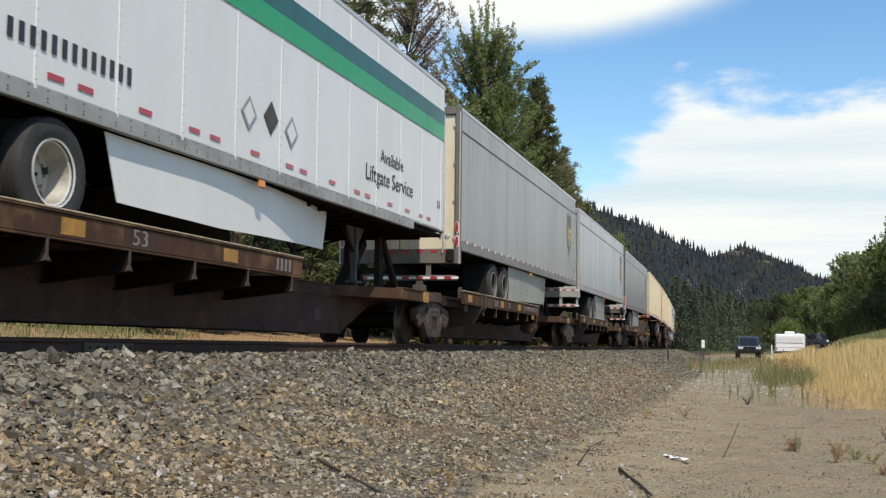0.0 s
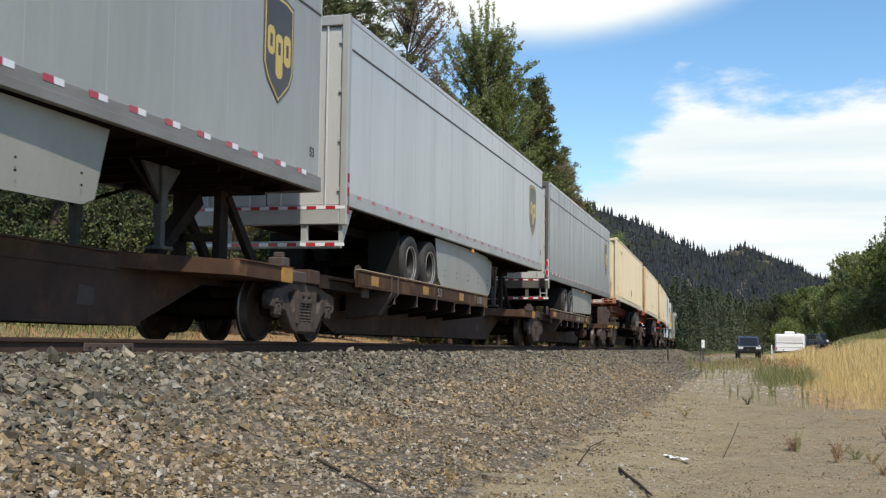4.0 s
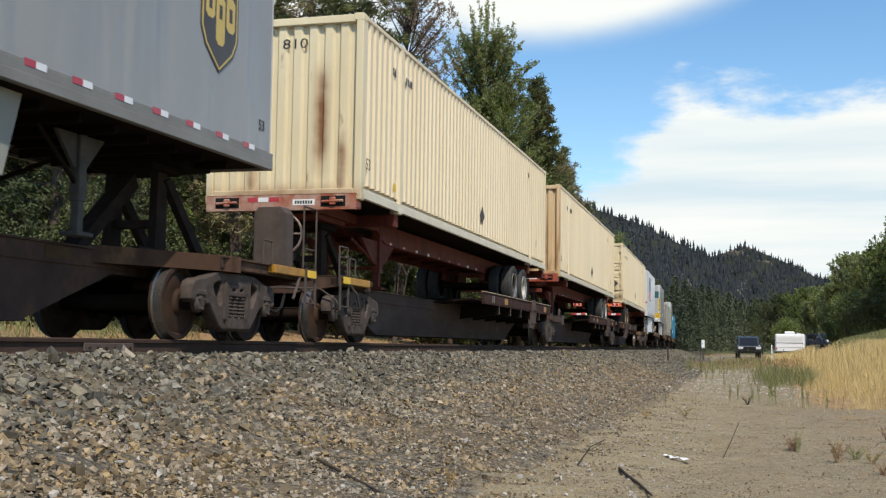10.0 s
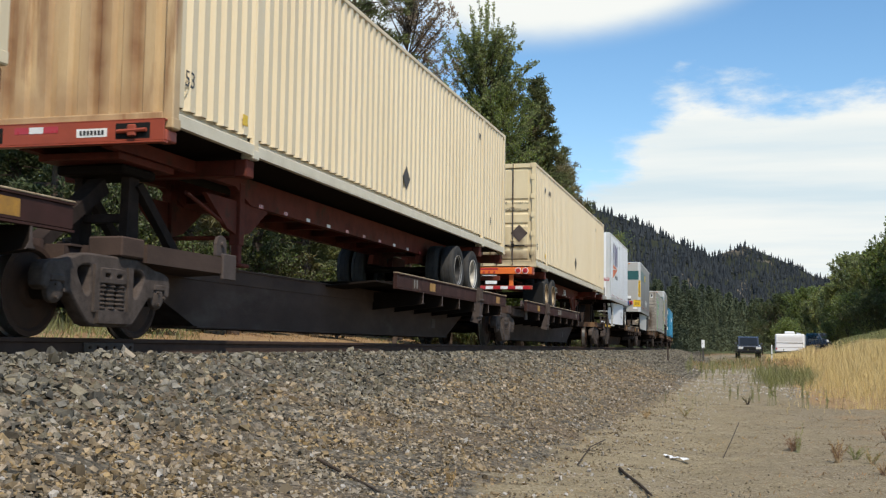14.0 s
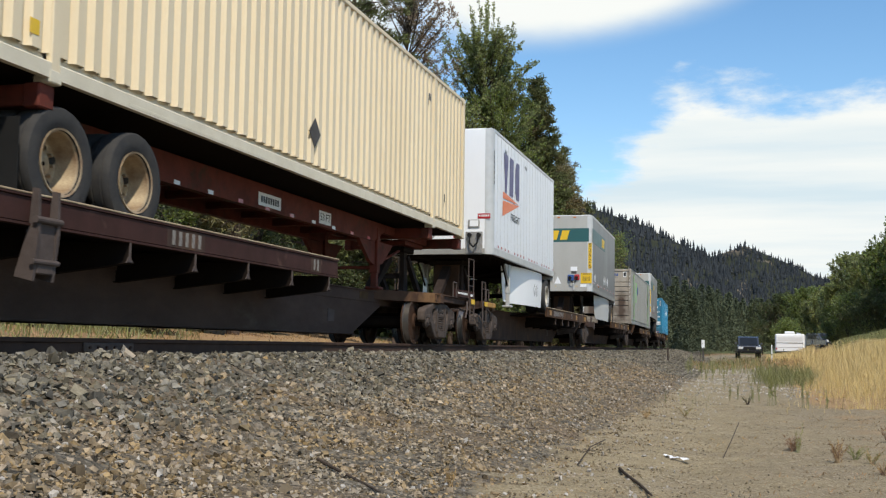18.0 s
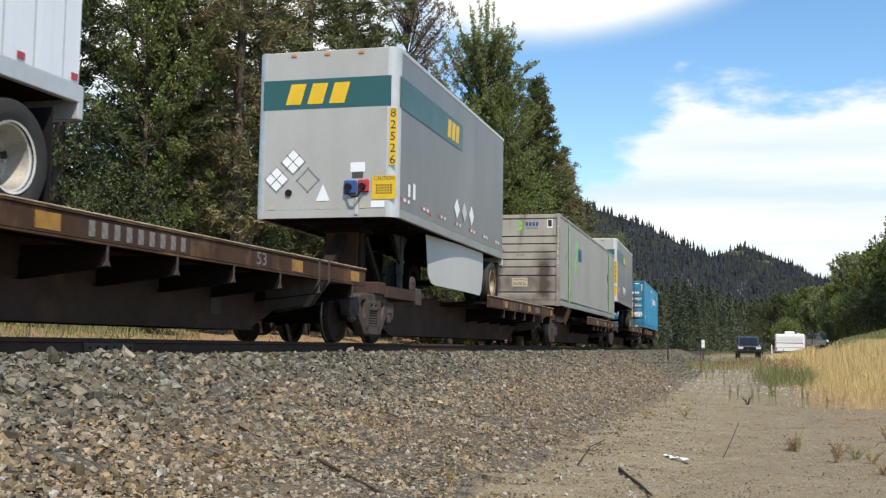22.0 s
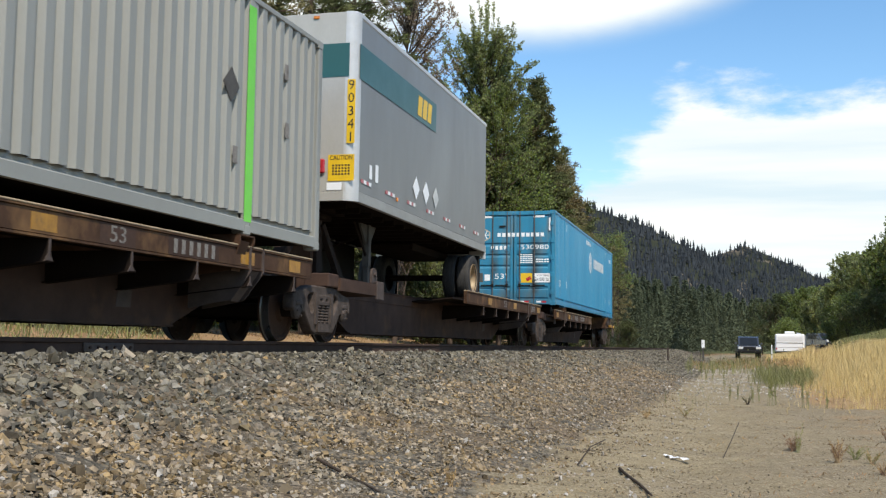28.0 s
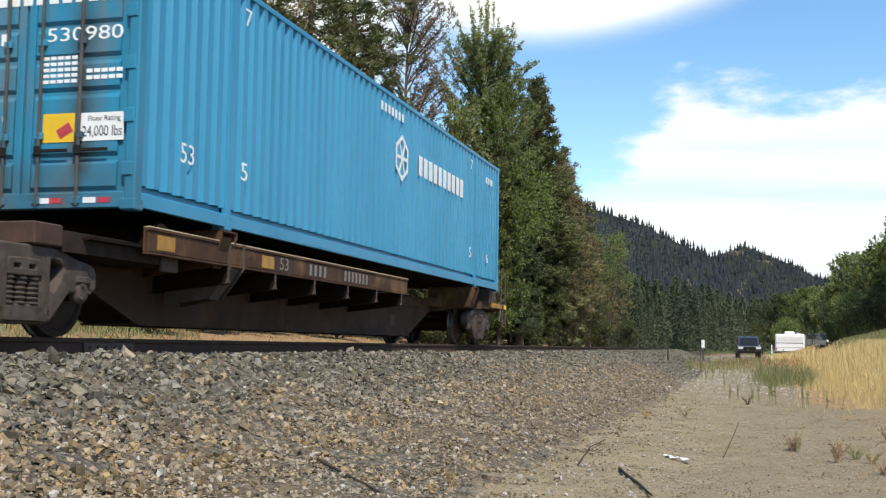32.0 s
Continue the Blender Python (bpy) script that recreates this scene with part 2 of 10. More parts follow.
CREAM_RUST = material("cream_paint_with_rust_runs", (0.60, 0.44, 0.25), (0.44, 0.28, 0.13), 0.55, scale=1.4, amount=0.8, bump=0.1, stretch=(2.6, 2.6, 0.32), third=(0.24, 0.115, 0.048), third_scale=1.3, third_cut=(0.54, 0.70))
CREAM_RAIL = material("pale_cream_rail", (0.66, 0.595, 0.455), (0.50, 0.44, 0.32), 0.5, scale=2.5, amount=0.6, bump=0.08, third=(0.22, 0.13, 0.07), third_scale=4.0, third_cut=(0.66, 0.8))
BLUE = material("blue_container_paint", (0.022, 0.242, 0.412), (0.014, 0.175, 0.318), 0.42, scale=1.2, amount=0.55, bump=0.06, stretch=(1, 1, 0.35))
BLUE_DOOR = material("blue_door_paint_with_grime", (0.016, 0.205, 0.335), (0.012, 0.135, 0.22), 0.48, scale=1.2, amount=0.6, bump=0.08, stretch=(2.4, 2.4, 0.45), third=(0.115, 0.155, 0.16), third_scale=1.3, third_cut=(0.50, 0.74))
GREY_BOX = material("grey_container_paint", (0.272, 0.275, 0.252), (0.205, 0.206, 0.187), 0.5, scale=1.1, amount=0.5, bump=0.07, stretch=(1, 1, 0.3))
GREY_END = material("grey_container_end_with_grime", (0.365, 0.33, 0.275), (0.25, 0.215, 0.17), 0.55, scale=1.3, amount=0.6, bump=0.08, stretch=(2.2, 2.2, 0.4), third=(0.08, 0.065, 0.05), third_scale=1.1, third_cut=(0.56, 0.76))
sooty(GREY_END, ((-0.78, 0.26, 1.50, 2.95, 1.3), (0.80, 0.26, 1.30, 2.95, 1.3), (0.0, 1.7, 1.0, 1.62, 0.7), (0.0, 1.7, 1.66, 2.25, 0.75), (0.1, 1.9, 1.75, 2.5, 0.4)), (0.072, 0.046, 0.031))
sooty(BLUE_DOOR, ((-0.60, 0.13, 1.9, 3.1, 0.75), (0.66, 0.16, 1.2, 3.4, 0.9), (0.0, 1.6, 0.9, 1.75, 0.55)), (0.035, 0.042, 0.042))
CREAM_DOOR = material("worn_cream_door_paint", (0.68, 0.57, 0.36), (0.54, 0.42, 0.24), 0.55, scale=1.6, amount=0.7, bump=0.1, stretch=(1.8, 1.8, 0.5), third=(0.16, 0.085, 0.045), third_scale=1.7, third_cut=(0.57, 0.73))
sooty(CREAM_DOOR, ((0.0, 1.9, 2.26, 2.62, 0.85), (-0.95, 0.10, 2.3, 2.95, 0.75), (0.35, 0.10, 2.3, 3.3, 0.6), (0.85, 0.12, 2.6, 3.0, 0.7), (0.0, 1.9, 2.72, 2.80, 0.9)), (0.10, 0.055, 0.030))
GREY_GRAVEL = material("light_grey_road_gravel", (0.42, 0.39, 0.34), (0.29, 0.265, 0.225), 0.92, scale=9, amount=0.9, bump=0.4, by_island=0.4, spec=0.1)
LEAF_OLIVE = material("light_olive_leaves", (0.315, 0.345, 0.140), (0.200, 0.235, 0.096), 0.6, scale=0.35, fine=3, amount=0.9, bump=0, by_island=0.5, spec=0.2)
DISH_BLACK = material("black_wheel_dish", (0.016, 0.016, 0.017), (0.035, 0.032, 0.030), 0.5, scale=6, amount=0.7, bump=0.05, spec=0.3)
sooty(CREAM_RUST, ((-0.75, 0.14, 2.2, 4.2, 0.8), (-0.30, 0.10, 2.3, 4.0, 0.6), (0.36, 0.14, 2.1, 4.4, 0.95), (0.80, 0.10, 2.1, 4.0, 0.8), (0.0, 1.8, 1.9, 2.75, 0.45)), (0.21, 0.098, 0.040))
CREAM_SPOT = material("cream_paint_with_rust_spots", (0.69, 0.60, 0.40), (0.56, 0.46, 0.28), 0.5, scale=1.2, amount=0.6, bump=0.08, stretch=(2, 2, 0.5), third=(0.20, 0.095, 0.045), third_scale=2.6, third_cut=(0.66, 0.78))
sooty(CREAM_SPOT, ((0.60, 0.11, 2.7, 4.2, 1.1), (0.95, 0.08, 2.2, 3.2, 0.8), (-0.55, 0.07, 2.2, 3.0, 0.7), (0.0, 1.8, 1.9, 2.42, 0.75)), (0.20, 0.088, 0.034))
LIME = material("lime_green_paint", (0.16, 0.62, 0.05), (0.12, 0.48, 0.05), 0.45, scale=3, bump=0.05)
GREEN = material("bright_green_paint", (0.015, 0.30, 0.105), (0.015, 0.25, 0.09), 0.38, scale=1.2, bump=0.04)
DARK_GREEN = material("dark_green_paint", (0.020, 0.105, 0.090), (0.018, 0.08, 0.07), 0.4, scale=1.2, bump=0.04)
TEAL = material("dark_teal_band", (0.020, 0.095, 0.095), (0.018, 0.075, 0.075), 0.4, scale=1.2, bump=0.04)
YELLOW = material("yellow_paint", (0.74, 0.47, 0.015), (0.55, 0.33, 0.02), 0.45, scale=5, bump=0.05)
GOLD = material("pale_gold_paint", (0.55, 0.40, 0.10), (0.45, 0.32, 0.09), 0.45, scale=5, bump=0.04)
GOLD_PALE = material("stained_cream_label", (0.55, 0.46, 0.32), (0.40, 0.31, 0.20), 0.6, scale=6, amount=0.8, bump=0.03)
SHIELD_BROWN = material("dark_brown_paint", (0.055, 0.040, 0.028), (0.04, 0.03, 0.02), 0.4, scale=4, bump=0.04)
PURPLE = material("deep_purple_paint", (0.045, 0.028, 0.14), (0.04, 0.025, 0.11), 0.4, scale=4, bump=0.04)
ORANGE = material("orange_paint", (0.75, 0.16, 0.03), (0.62, 0.14, 0.03), 0.42, scale=4, bump=0.04)
BLACK = material("black_lettering", (0.018, 0.018, 0.02), (0.03, 0.03, 0.03), 0.5, scale=6, bump=0.03)
WHITE_MARK = material("white_lettering", (0.78, 0.79, 0.78), (0.6, 0.6, 0.58), 0.5, scale=9, bump=0.03)
FADED_MARK = material("faded_white_lettering", (0.25, 0.23, 0.205), (0.12, 0.10, 0.085), 0.7, scale=14, amount=0.9, bump=0.03)
RED = material("red_reflector", (0.42, 0.022, 0.030), (0.33, 0.02, 0.03), 0.3, scale=9, bump=0.03, coat=0.3)
REFLECT_WHITE = material("white_reflector", (0.72, 0.72, 0.72), (0.55, 0.55, 0.55), 0.3, scale=9, bump=0.03, coat=0.3)
AMBER = material("amber_lens", (0.62, 0.19, 0.02), (0.4, 0.12, 0.02), 0.25, scale=9, bump=0.02, coat=0.4)
BLUE_GLAD = material("blue_rubber", (0.03, 0.08, 0.26), (0.02, 0.05, 0.16), 0.5, scale=9, bump=0.05)
RUBBER = material("tyre_rubber", (0.030, 0.030, 0.031), (0.055, 0.052, 0.048), 0.82, scale=6, amount=0.8, bump=0.25, fine=90, spec=0.15)
RIM_WHITE = material("white_wheel_rim", (0.70, 0.70, 0.67), (0.42, 0.38, 0.32), 0.42, 0.2, scale=5, amount=0.6, bump=0.06)
RIM_CREAM = material("dirty_cream_wheel_dish", (0.52, 0.49, 0.42), (0.24, 0.21, 0.17), 0.55, 0.1, scale=5, amount=0.9, bump=0.08)
RIM_TAN = material("rusty_tan_wheel_rim", (0.44, 0.35, 0.22), (0.20, 0.12, 0.065), 0.55, 0.1, scale=4, amount=1.0, bump=0.1)
# near-black base: grime plus the shade under cars and trailers, in one colour
DARK_STEEL = material("grimy_steel_with_shade", (0.013, 0.0095, 0.008), (0.020, 0.014, 0.011), 0.85, 0.0, scale=4, amount=0.8, bump=0.2, spec=0.04)
SPINE_BROWN = material("rust_brown_spine_steel", (0.080, 0.049, 0.038), (0.041, 0.028, 0.023), 0.82, 0.0, scale=2.2, amount=0.8, bump=0.18, third=(0.125, 0.068, 0.040), third_scale=1.6, third_cut=(0.56, 0.76), spec=0.08)
SPINE_GREY = material("grimy_grey_brown_spine_steel", (0.084, 0.056, 0.045), (0.046, 0.032, 0.026), 0.82, 0.0, scale=2.2, amount=0.8, bump=0.18, third=(0.105, 0.085, 0.070), third_scale=1.4, third_cut=(0.58, 0.76), stretch=(1, 0.4, 1), spec=0.08)
SILL_BROWN = material("faded_brown_sill_paint", (0.086, 0.046, 0.027), (0.040, 0.023, 0.016), 0.75, 0.0, scale=3.0, amount=0.8, bump=0.15, third=(0.215, 0.120, 0.056), third_scale=1.3, third_cut=(0.54, 0.74), stretch=(1, 1, 0.7), spec=0.12)
SILL_MAROON = material("faded_maroon_sill_paint", (0.058, 0.025, 0.021), (0.034, 0.018, 0.015), 0.75, 0.0, scale=3.0, amount=0.8, bump=0.15, third=(0.13, 0.075, 0.058), third_scale=2.4, third_cut=(0.6, 0.78), spec=0.12)
SILL_TOP = material("worn_bare_sill_top", (0.46, 0.36, 0.23), (0.19, 0.125, 0.075), 0.75, 0.0, scale=5, amount=0.8, bump=0.2)
DECAL_YELLOW = material("faded_yellow_reflector", (0.44, 0.21, 0.014), (0.20, 0.095, 0.02), 0.5, scale=6, amount=0.9, bump=0.05, third=(0.11, 0.06, 0.025), third_scale=7.0, third_cut=(0.56, 0.74))
DECAL_DULL = material("grimed_over_yellow_patch", (0.085, 0.052, 0.022), (0.045, 0.027, 0.014), 0.7, scale=6, amount=0.9, bump=0.05, spec=0.1)
BRACKET = material("dusty_grey_brown_bracket", (0.095, 0.074, 0.066), (0.052, 0.040, 0.035), 0.75, 0.0, scale=5, amount=0.7, bump=0.15, spec=0.12)
PLACARD_BROWN = material("faded_pinkish_brown_placard", (0.24, 0.175, 0.145), (0.16, 0.115, 0.095), 0.6, scale=5, amount=0.8, bump=0.06)
# brown taken darker for the shade around hitches and end wings
BEARER = material("grimy_brown_steel_with_shade", (0.040, 0.029, 0.025), (0.020, 0.015, 0.013), 0.85, 0.0, scale=5, amount=0.8, bump=0.15, spec=0.06)
TRUCK_STEEL = material("dusty_cast_truck_steel", (0.102, 0.080, 0.069), (0.045, 0.035, 0.029), 0.85, 0.0, scale=7, amount=0.9, bump=0.4, third=(0.036, 0.028, 0.024), third_scale=5.0, third_cut=(0.56, 0.72), spec=0.10)
WHEEL_STEEL = material("oily_brown_wheel_steel", (0.030, 0.019, 0.014), (0.055, 0.031, 0.021), 0.75, 0.0, scale=5, amount=0.8, bump=0.15, third=(0.085, 0.040, 0.024), third_scale=1.7, third_cut=(0.62, 0.78), by_object=0.3, spec=0.12)
TREAD_STEEL = material("polished_tread_steel", (0.24, 0.225, 0.21), (0.15, 0.135, 0.125), 0.3, 0.85, scale=9, amount=0.4, bump=0.03)
# red oxide taken down for the shade beneath the containers
CHASSIS_RED = material("red_oxide_paint_with_shade", (0.150, 0.032, 0.020), (0.070, 0.022, 0.016), 0.7, 0.0, scale=3.5, amount=0.8, bump=0.12, third=(0.06, 0.030, 0.02), third_scale=3.0, third_cut=(0.55, 0.7), spec=0.15)
CHASSIS_FADED = material("peeling_red_and_white_paint", (0.42, 0.30, 0.24), (0.30, 0.13, 0.08), 0.6, scale=5, amount=0.9, bump=0.1, third=(0.30, 0.075, 0.035), third_scale=2.2, third_cut=(0.50, 0.62))
CHASSIS_BRIGHT = material("bright_red_orange_paint", (0.34, 0.062, 0.03), (0.22, 0.045, 0.025), 0.5, scale=4, amount=0.6, bump=0.08)
STRUT = material("grey_landing_gear_steel", (0.10, 0.095, 0.09), (0.06, 0.055, 0.05), 0.7, 0.1, scale=5, amount=0.8, bump=0.15, spec=0.15)
SCUFF_METAL = material("bare_scuffed_metal", (0.42, 0.41, 0.39), (0.22, 0.21, 0.20), 0.5, 0.5, scale=14, amount=0.9, bump=0.1)
RAIL_SIDE = material("rusty_rail_web", (0.070, 0.043, 0.032), (0.044, 0.029, 0.023), 0.85, 0.0, scale=5, amount=0.8, bump=0.2, spec=0.10)
RAIL_TOP = material("shiny_rail_head", (0.35, 0.34, 0.33), (0.22, 0.20, 0.18), 0.32, 0.9, scale=6, amount=0.5, bump=0.05, stretch=(1, 0.1, 1))
JOINT = material("pale_dusty_joint_bar", (0.085, 0.058, 0.045), (0.06, 0.042, 0.034), 0.85, 0.0, scale=7, amount=0.7, bump=0.2)
TIE_WOOD = material("weathered_tie_wood", (0.10, 0.085, 0.075), (0.06, 0.05, 0.045), 0.9, scale=3, amount=0.8, bump=0.4, stretch=(0.4, 3, 3), by_object=0.25, spec=0.10)
STONE = material("grey_ballast_stone", (0.200, 0.180, 0.140), (0.064, 0.059, 0.047), 0.92, scale=9, fine=60, amount=0.85, bump=0.5, by_island=0.66, third=(0.185, 0.145, 0.092), third_scale=0.8, third_cut=(0.56, 0.70), spec=0.10)
STONE_TAN = material("brown_and_tan_stone", (0.300, 0.230, 0.148), (0.098, 0.076, 0.052), 0.92, scale=9, fine=60, amount=0.85, bump=0.5, by_island=0.64, third=(0.20, 0.172, 0.130), third_scale=1.1, third_cut=(0.50, 0.64), spec=0.10)
PEBBLE = material("tan_gravel_pebble", (0.300, 0.242, 0.165), (0.120, 0.098, 0.070), 0.92, scale=9, fine=60, amount=0.9, bump=0.4, by_island=0.55, spec=0.10)
PALE_STONE = material("pale_white_stone", (0.40, 0.37, 0.33), (0.28, 0.255, 0.22), 0.85, scale=12, amount=0.8, bump=0.3, by_island=0.15)
BARK = material("grey_brown_bark", (0.115, 0.085, 0.065), (0.06, 0.045, 0.036), 0.92, scale=2.5, fine=24, amount=0.9, bump=0.8, bump_dist=0.03, stretch=(3, 3, 0.6), spec=0.10)
NEEDLE = material("dark_pine_needles", (0.148, 0.162, 0.065), (0.088, 0.101, 0.044), 0.68, scale=0.35, fine=3, amount=0.9, bump=0, by_island=0.45, third=(0.145, 0.110, 0.045), third_scale=0.5, third_cut=(0.56, 0.75), spec=0.15)
NEEDLE_DEEP = material("deep_green_pine_needles", (0.082, 0.100, 0.046), (0.048, 0.062, 0.031), 0.68, scale=0.35, fine=3, amount=0.9, bump=0, by_island=0.35, spec=0.12)
NEEDLE_BROWN = material("browning_pine_needles", (0.225, 0.195, 0.092), (0.135, 0.128, 0.066), 0.7, scale=0.35, fine=3, amount=0.9, bump=0, by_island=0.45, third=(0.17, 0.11, 0.05), third_scale=0.6, spec=0.15)
LEAF = material("fresh_green_leaves", (0.225, 0.270, 0.085), (0.140, 0.185, 0.060), 0.55, scale=0.4, fine=3, amount=0.9, bump=0, by_island=0.5, third=(0.14, 0.14, 0.035), third_scale=0.5, spec=0.20)
LEAF_DULL = material("dull_olive_leaves", (0.132, 0.156, 0.070), (0.084, 0.102, 0.048), 0.6, scale=0.4, fine=3, amount=0.9, bump=0, by_island=0.45, third=(0.15, 0.10, 0.045), third_scale=0.6, spec=0.20)
# shrub leaves coloured darker to stand in for the trees' shade
SHRUB = material("shrub_leaves_with_shade", (0.070, 0.086, 0.028), (0.040, 0.052, 0.019), 0.6, scale=0.5, fine=3, amount=0.9, bump=0, by_island=0.55, third=(0.10, 0.105, 0.03), third_scale=0.7, third_cut=(0.55, 0.7), spec=0.20)
LEAF_BROWN = material("dry_brown_leaves", (0.34, 0.25, 0.165), (0.21, 0.155, 0.10), 0.7, scale=0.5, fine=3, amount=0.9, bump=0, by_island=0.45, spec=0.20)
for leafage, through_share in ((LEAF, 0.5), (LEAF_OLIVE, 0.5), (LEAF_BROWN, 0.45), (LEAF_DULL, 0.45), (NEEDLE, 0.22), (NEEDLE_BROWN, 0.22)):
    translucent(leafage, through_share)
# blue-grey cast puts the distant haze into the forest's colour
FAR_FOREST = material("hazed_conifer_forest", (0.050, 0.056, 0.062), (0.031, 0.037, 0.043), 0.9, scale=0.02, fine=0.2, amount=0.9, bump=0, by_island=0.2, spec=0.00)
MID_FOREST = material("valley_forest", (0.100, 0.118, 0.070), (0.060, 0.074, 0.046), 0.85, scale=0.09, fine=0.5, amount=0.9, bump=0, by_island=0.15, spec=0.10)
HILL_SOIL = material("hillside_soil_and_scrub", (0.045, 0.048, 0.034), (0.026, 0.032, 0.024), 0.95, scale=0.02, fine=0.2, amount=0.9, bump=0.0, third=(0.17, 0.14, 0.11), third_scale=0.008, third_cut=(0.62, 0.70), spec=0.00)
DRY_GRASS = material("dry_golden_grass", (0.58, 0.45, 0.21), (0.45, 0.335, 0.15), 0.8, scale=0.8, fine=9, amount=0.8, bump=0, by_island=0.2, spec=0.10)
TAN_GRASS = material("bleached_tan_grass", (0.38, 0.265, 0.135), (0.24, 0.160, 0.085), 0.85, scale=0.6, fine=7, amount=0.9, bump=0, by_island=0.35, third=(0.30, 0.155, 0.075), third_scale=0.35, third_cut=(0.5, 0.7), spec=0.10)
GREEN_GRASS = material("green_weeds", (0.205, 0.205, 0.085), (0.125, 0.130, 0.056), 0.75, scale=0.8, fine=9, amount=0.8, bump=0, by_island=0.4, spec=0.15)
REDDISH = material("reddish_dry_weed", (0.20, 0.105, 0.055), (0.12, 0.07, 0.04), 0.85, scale=4, amount=0.8, bump=0, by_island=0.35)
TWIG = material("dark_dead_wood", (0.075, 0.058, 0.047), (0.04, 0.032, 0.027), 0.9, scale=9, amount=0.8, bump=0.5, spec=0.10)
CAR_PAINT = material("dark_blue_grey_car_paint", (0.055, 0.062, 0.075), (0.04, 0.046, 0.056), 0.25, 0.3, scale=4, amount=0.3, bump=0.02, coat=0.6)
CAR_BLUE = material("blue_grey_car_paint", (0.07, 0.09, 0.13), (0.055, 0.07, 0.10), 0.25, 0.3, scale=4, amount=0.3, bump=0.02, coat=0.6)
CAR_GLASS = material("dark_car_glass", (0.015, 0.018, 0.022), (0.02, 0.025, 0.03), 0.2, 0.0, scale=4, amount=0.3, bump=0, spec=0.3)
LAMP_LENS = material("clear_headlamp_lens", (0.75, 0.76, 0.78), (0.6, 0.6, 0.62), 0.12, 0.4, scale=9, amount=0.3, bump=0, coat=0.8)
PLASTIC = material("black_plastic", (0.011, 0.011, 0.011), (0.018, 0.017, 0.016), 0.7, scale=9, amount=0.5, bump=0.1, spec=0.15)


def ground_material():
    """Dirt, ballast, dry grass and weeds on one sheet; the mix follows the sheet's own layers."""
    m = bpy.data.materials.new("lineside_ground")
    m.use_nodes = True
    nt = m.node_tree
    add, link = nt.nodes.new, nt.links.new
    bsdf = nt.nodes["Principled BSDF"]
    bsdf.inputs["Roughness"].default_value = 0.95
    bsdf.inputs["Specular IOR Level"].default_value = 0.2
    tc = add("ShaderNodeTexCoord")

    def noise_at(s, d=6.0):
        n = add("ShaderNodeTexNoise")
        n.inputs["Scale"].default_value, n.inputs["Detail"].default_value, n.inputs["Roughness"].default_value = s, d, 0.65
        link(tc.outputs["Object"], n.inputs["Vector"])
        return n.outputs["Fac"]

    def ramp(v, stops):
        r = add("ShaderNodeValToRGB")
        link(v, r.inputs[0])
        for i, (p, c) in enumerate(stops):
            e = r.color_ramp.elements[i] if i < 2 else r.color_ramp.elements.new(p)
            e.position, e.color = p, (*c, 1)
        return r.outputs[0]

    def mixed(f, a, b):
        n = add("ShaderNodeMix")
        n.data_type = "RGBA"
        for s, v in (("Factor", f), ("A", a), ("B", b)):
            link(v, n.inputs[s])
        return n.outputs["Result"]

    vor = add("ShaderNodeTexVoronoi")
    vor.inputs["Scale"].default_value = 30.0
    link(tc.outputs["Object"], vor.inputs["Vector"])
    dirt = ramp(noise_at(2.3), [(0.30, (0.170, 0.134, 0.078)), (0.72, (0.330, 0.268, 0.160))])
    trodden = ramp(noise_at(5.0), [(0.32, (0.120, 0.092, 0.060)), (0.70, (0.250, 0.196, 0.130))])
    worn = add("ShaderNodeMapRange")
    where = add("ShaderNodeSeparateXYZ")
    link(tc.outputs["Object"], where.inputs[0])
    bias = add("ShaderNodeMath")
    bias.operation = "MULTIPLY_ADD"
    link(where.outputs[0], bias.inputs[0])
    bias.inputs[1].default_value = 0.085
    link(noise_at(0.7, 5.0), bias.inputs[2])
    link(bias.outputs[0], worn.inputs[0])
    worn.inputs[1].default_value, worn.inputs[2].default_value = 0.42, 0.66
    dirt = mixed(worn.outputs[0], dirt, trodden)
    grit = add("ShaderNodeTexVoronoi")
    grit.inputs["Scale"].default_value = 46.0
    link(tc.outputs["Object"], grit.inputs["Vector"])
    pick = add("ShaderNodeSeparateColor")
    link(grit.outputs["Color"], pick.inputs[0])
    pebbly = ramp(pick.outputs[0], [(0.0, (0.085, 0.068, 0.045)), (0.5, (0.255, 0.205, 0.125)), (0.97, (0.50, 0.43, 0.31))])
    speck = ramp(noise_at(60.0, 5.0), [(0.38, (0.100, 0.080, 0.050)), (0.66, (0.44, 0.365, 0.230))])
    spread_mask = add("ShaderNodeMapRange")
    link(noise_at(1.3), spread_mask.inputs[0])
    spread_mask.inputs[1].default_value, spread_mask.inputs[2].default_value = 0.36, 0.62
    spread_mask.inputs[4].default_value = 0.75
    speck = mixed(spread_mask.outputs[0], speck, pebbly)
    fifty = add("ShaderNodeMix")
    fifty.data_type = "RGBA"
    fifty.inputs["Factor"].default_value = 0.54
    link(dirt, fifty.inputs["A"])
    link(speck, fifty.inputs["B"])
    dirt = fifty.outputs["Result"]
    cell = add("ShaderNodeSeparateColor")
    link(vor.outputs["Color"], cell.inputs[0])
    stones = ramp(cell.outputs[0], [(0.0, (0.045, 0.040, 0.031)), (0.55, (0.125, 0.108, 0.082)), (1.0, (0.22, 0.190, 0.145))])
    brown = ramp(cell.outputs[1], [(0.0, (0.070, 0.053, 0.036)), (1.0, (0.22, 0.166, 0.110))])
    patch = add("ShaderNodeMapRange")
    link(noise_at(0.6), patch.inputs[0])
    patch.inputs[1].default_value, patch.inputs[2].default_value = 0.46, 0.62
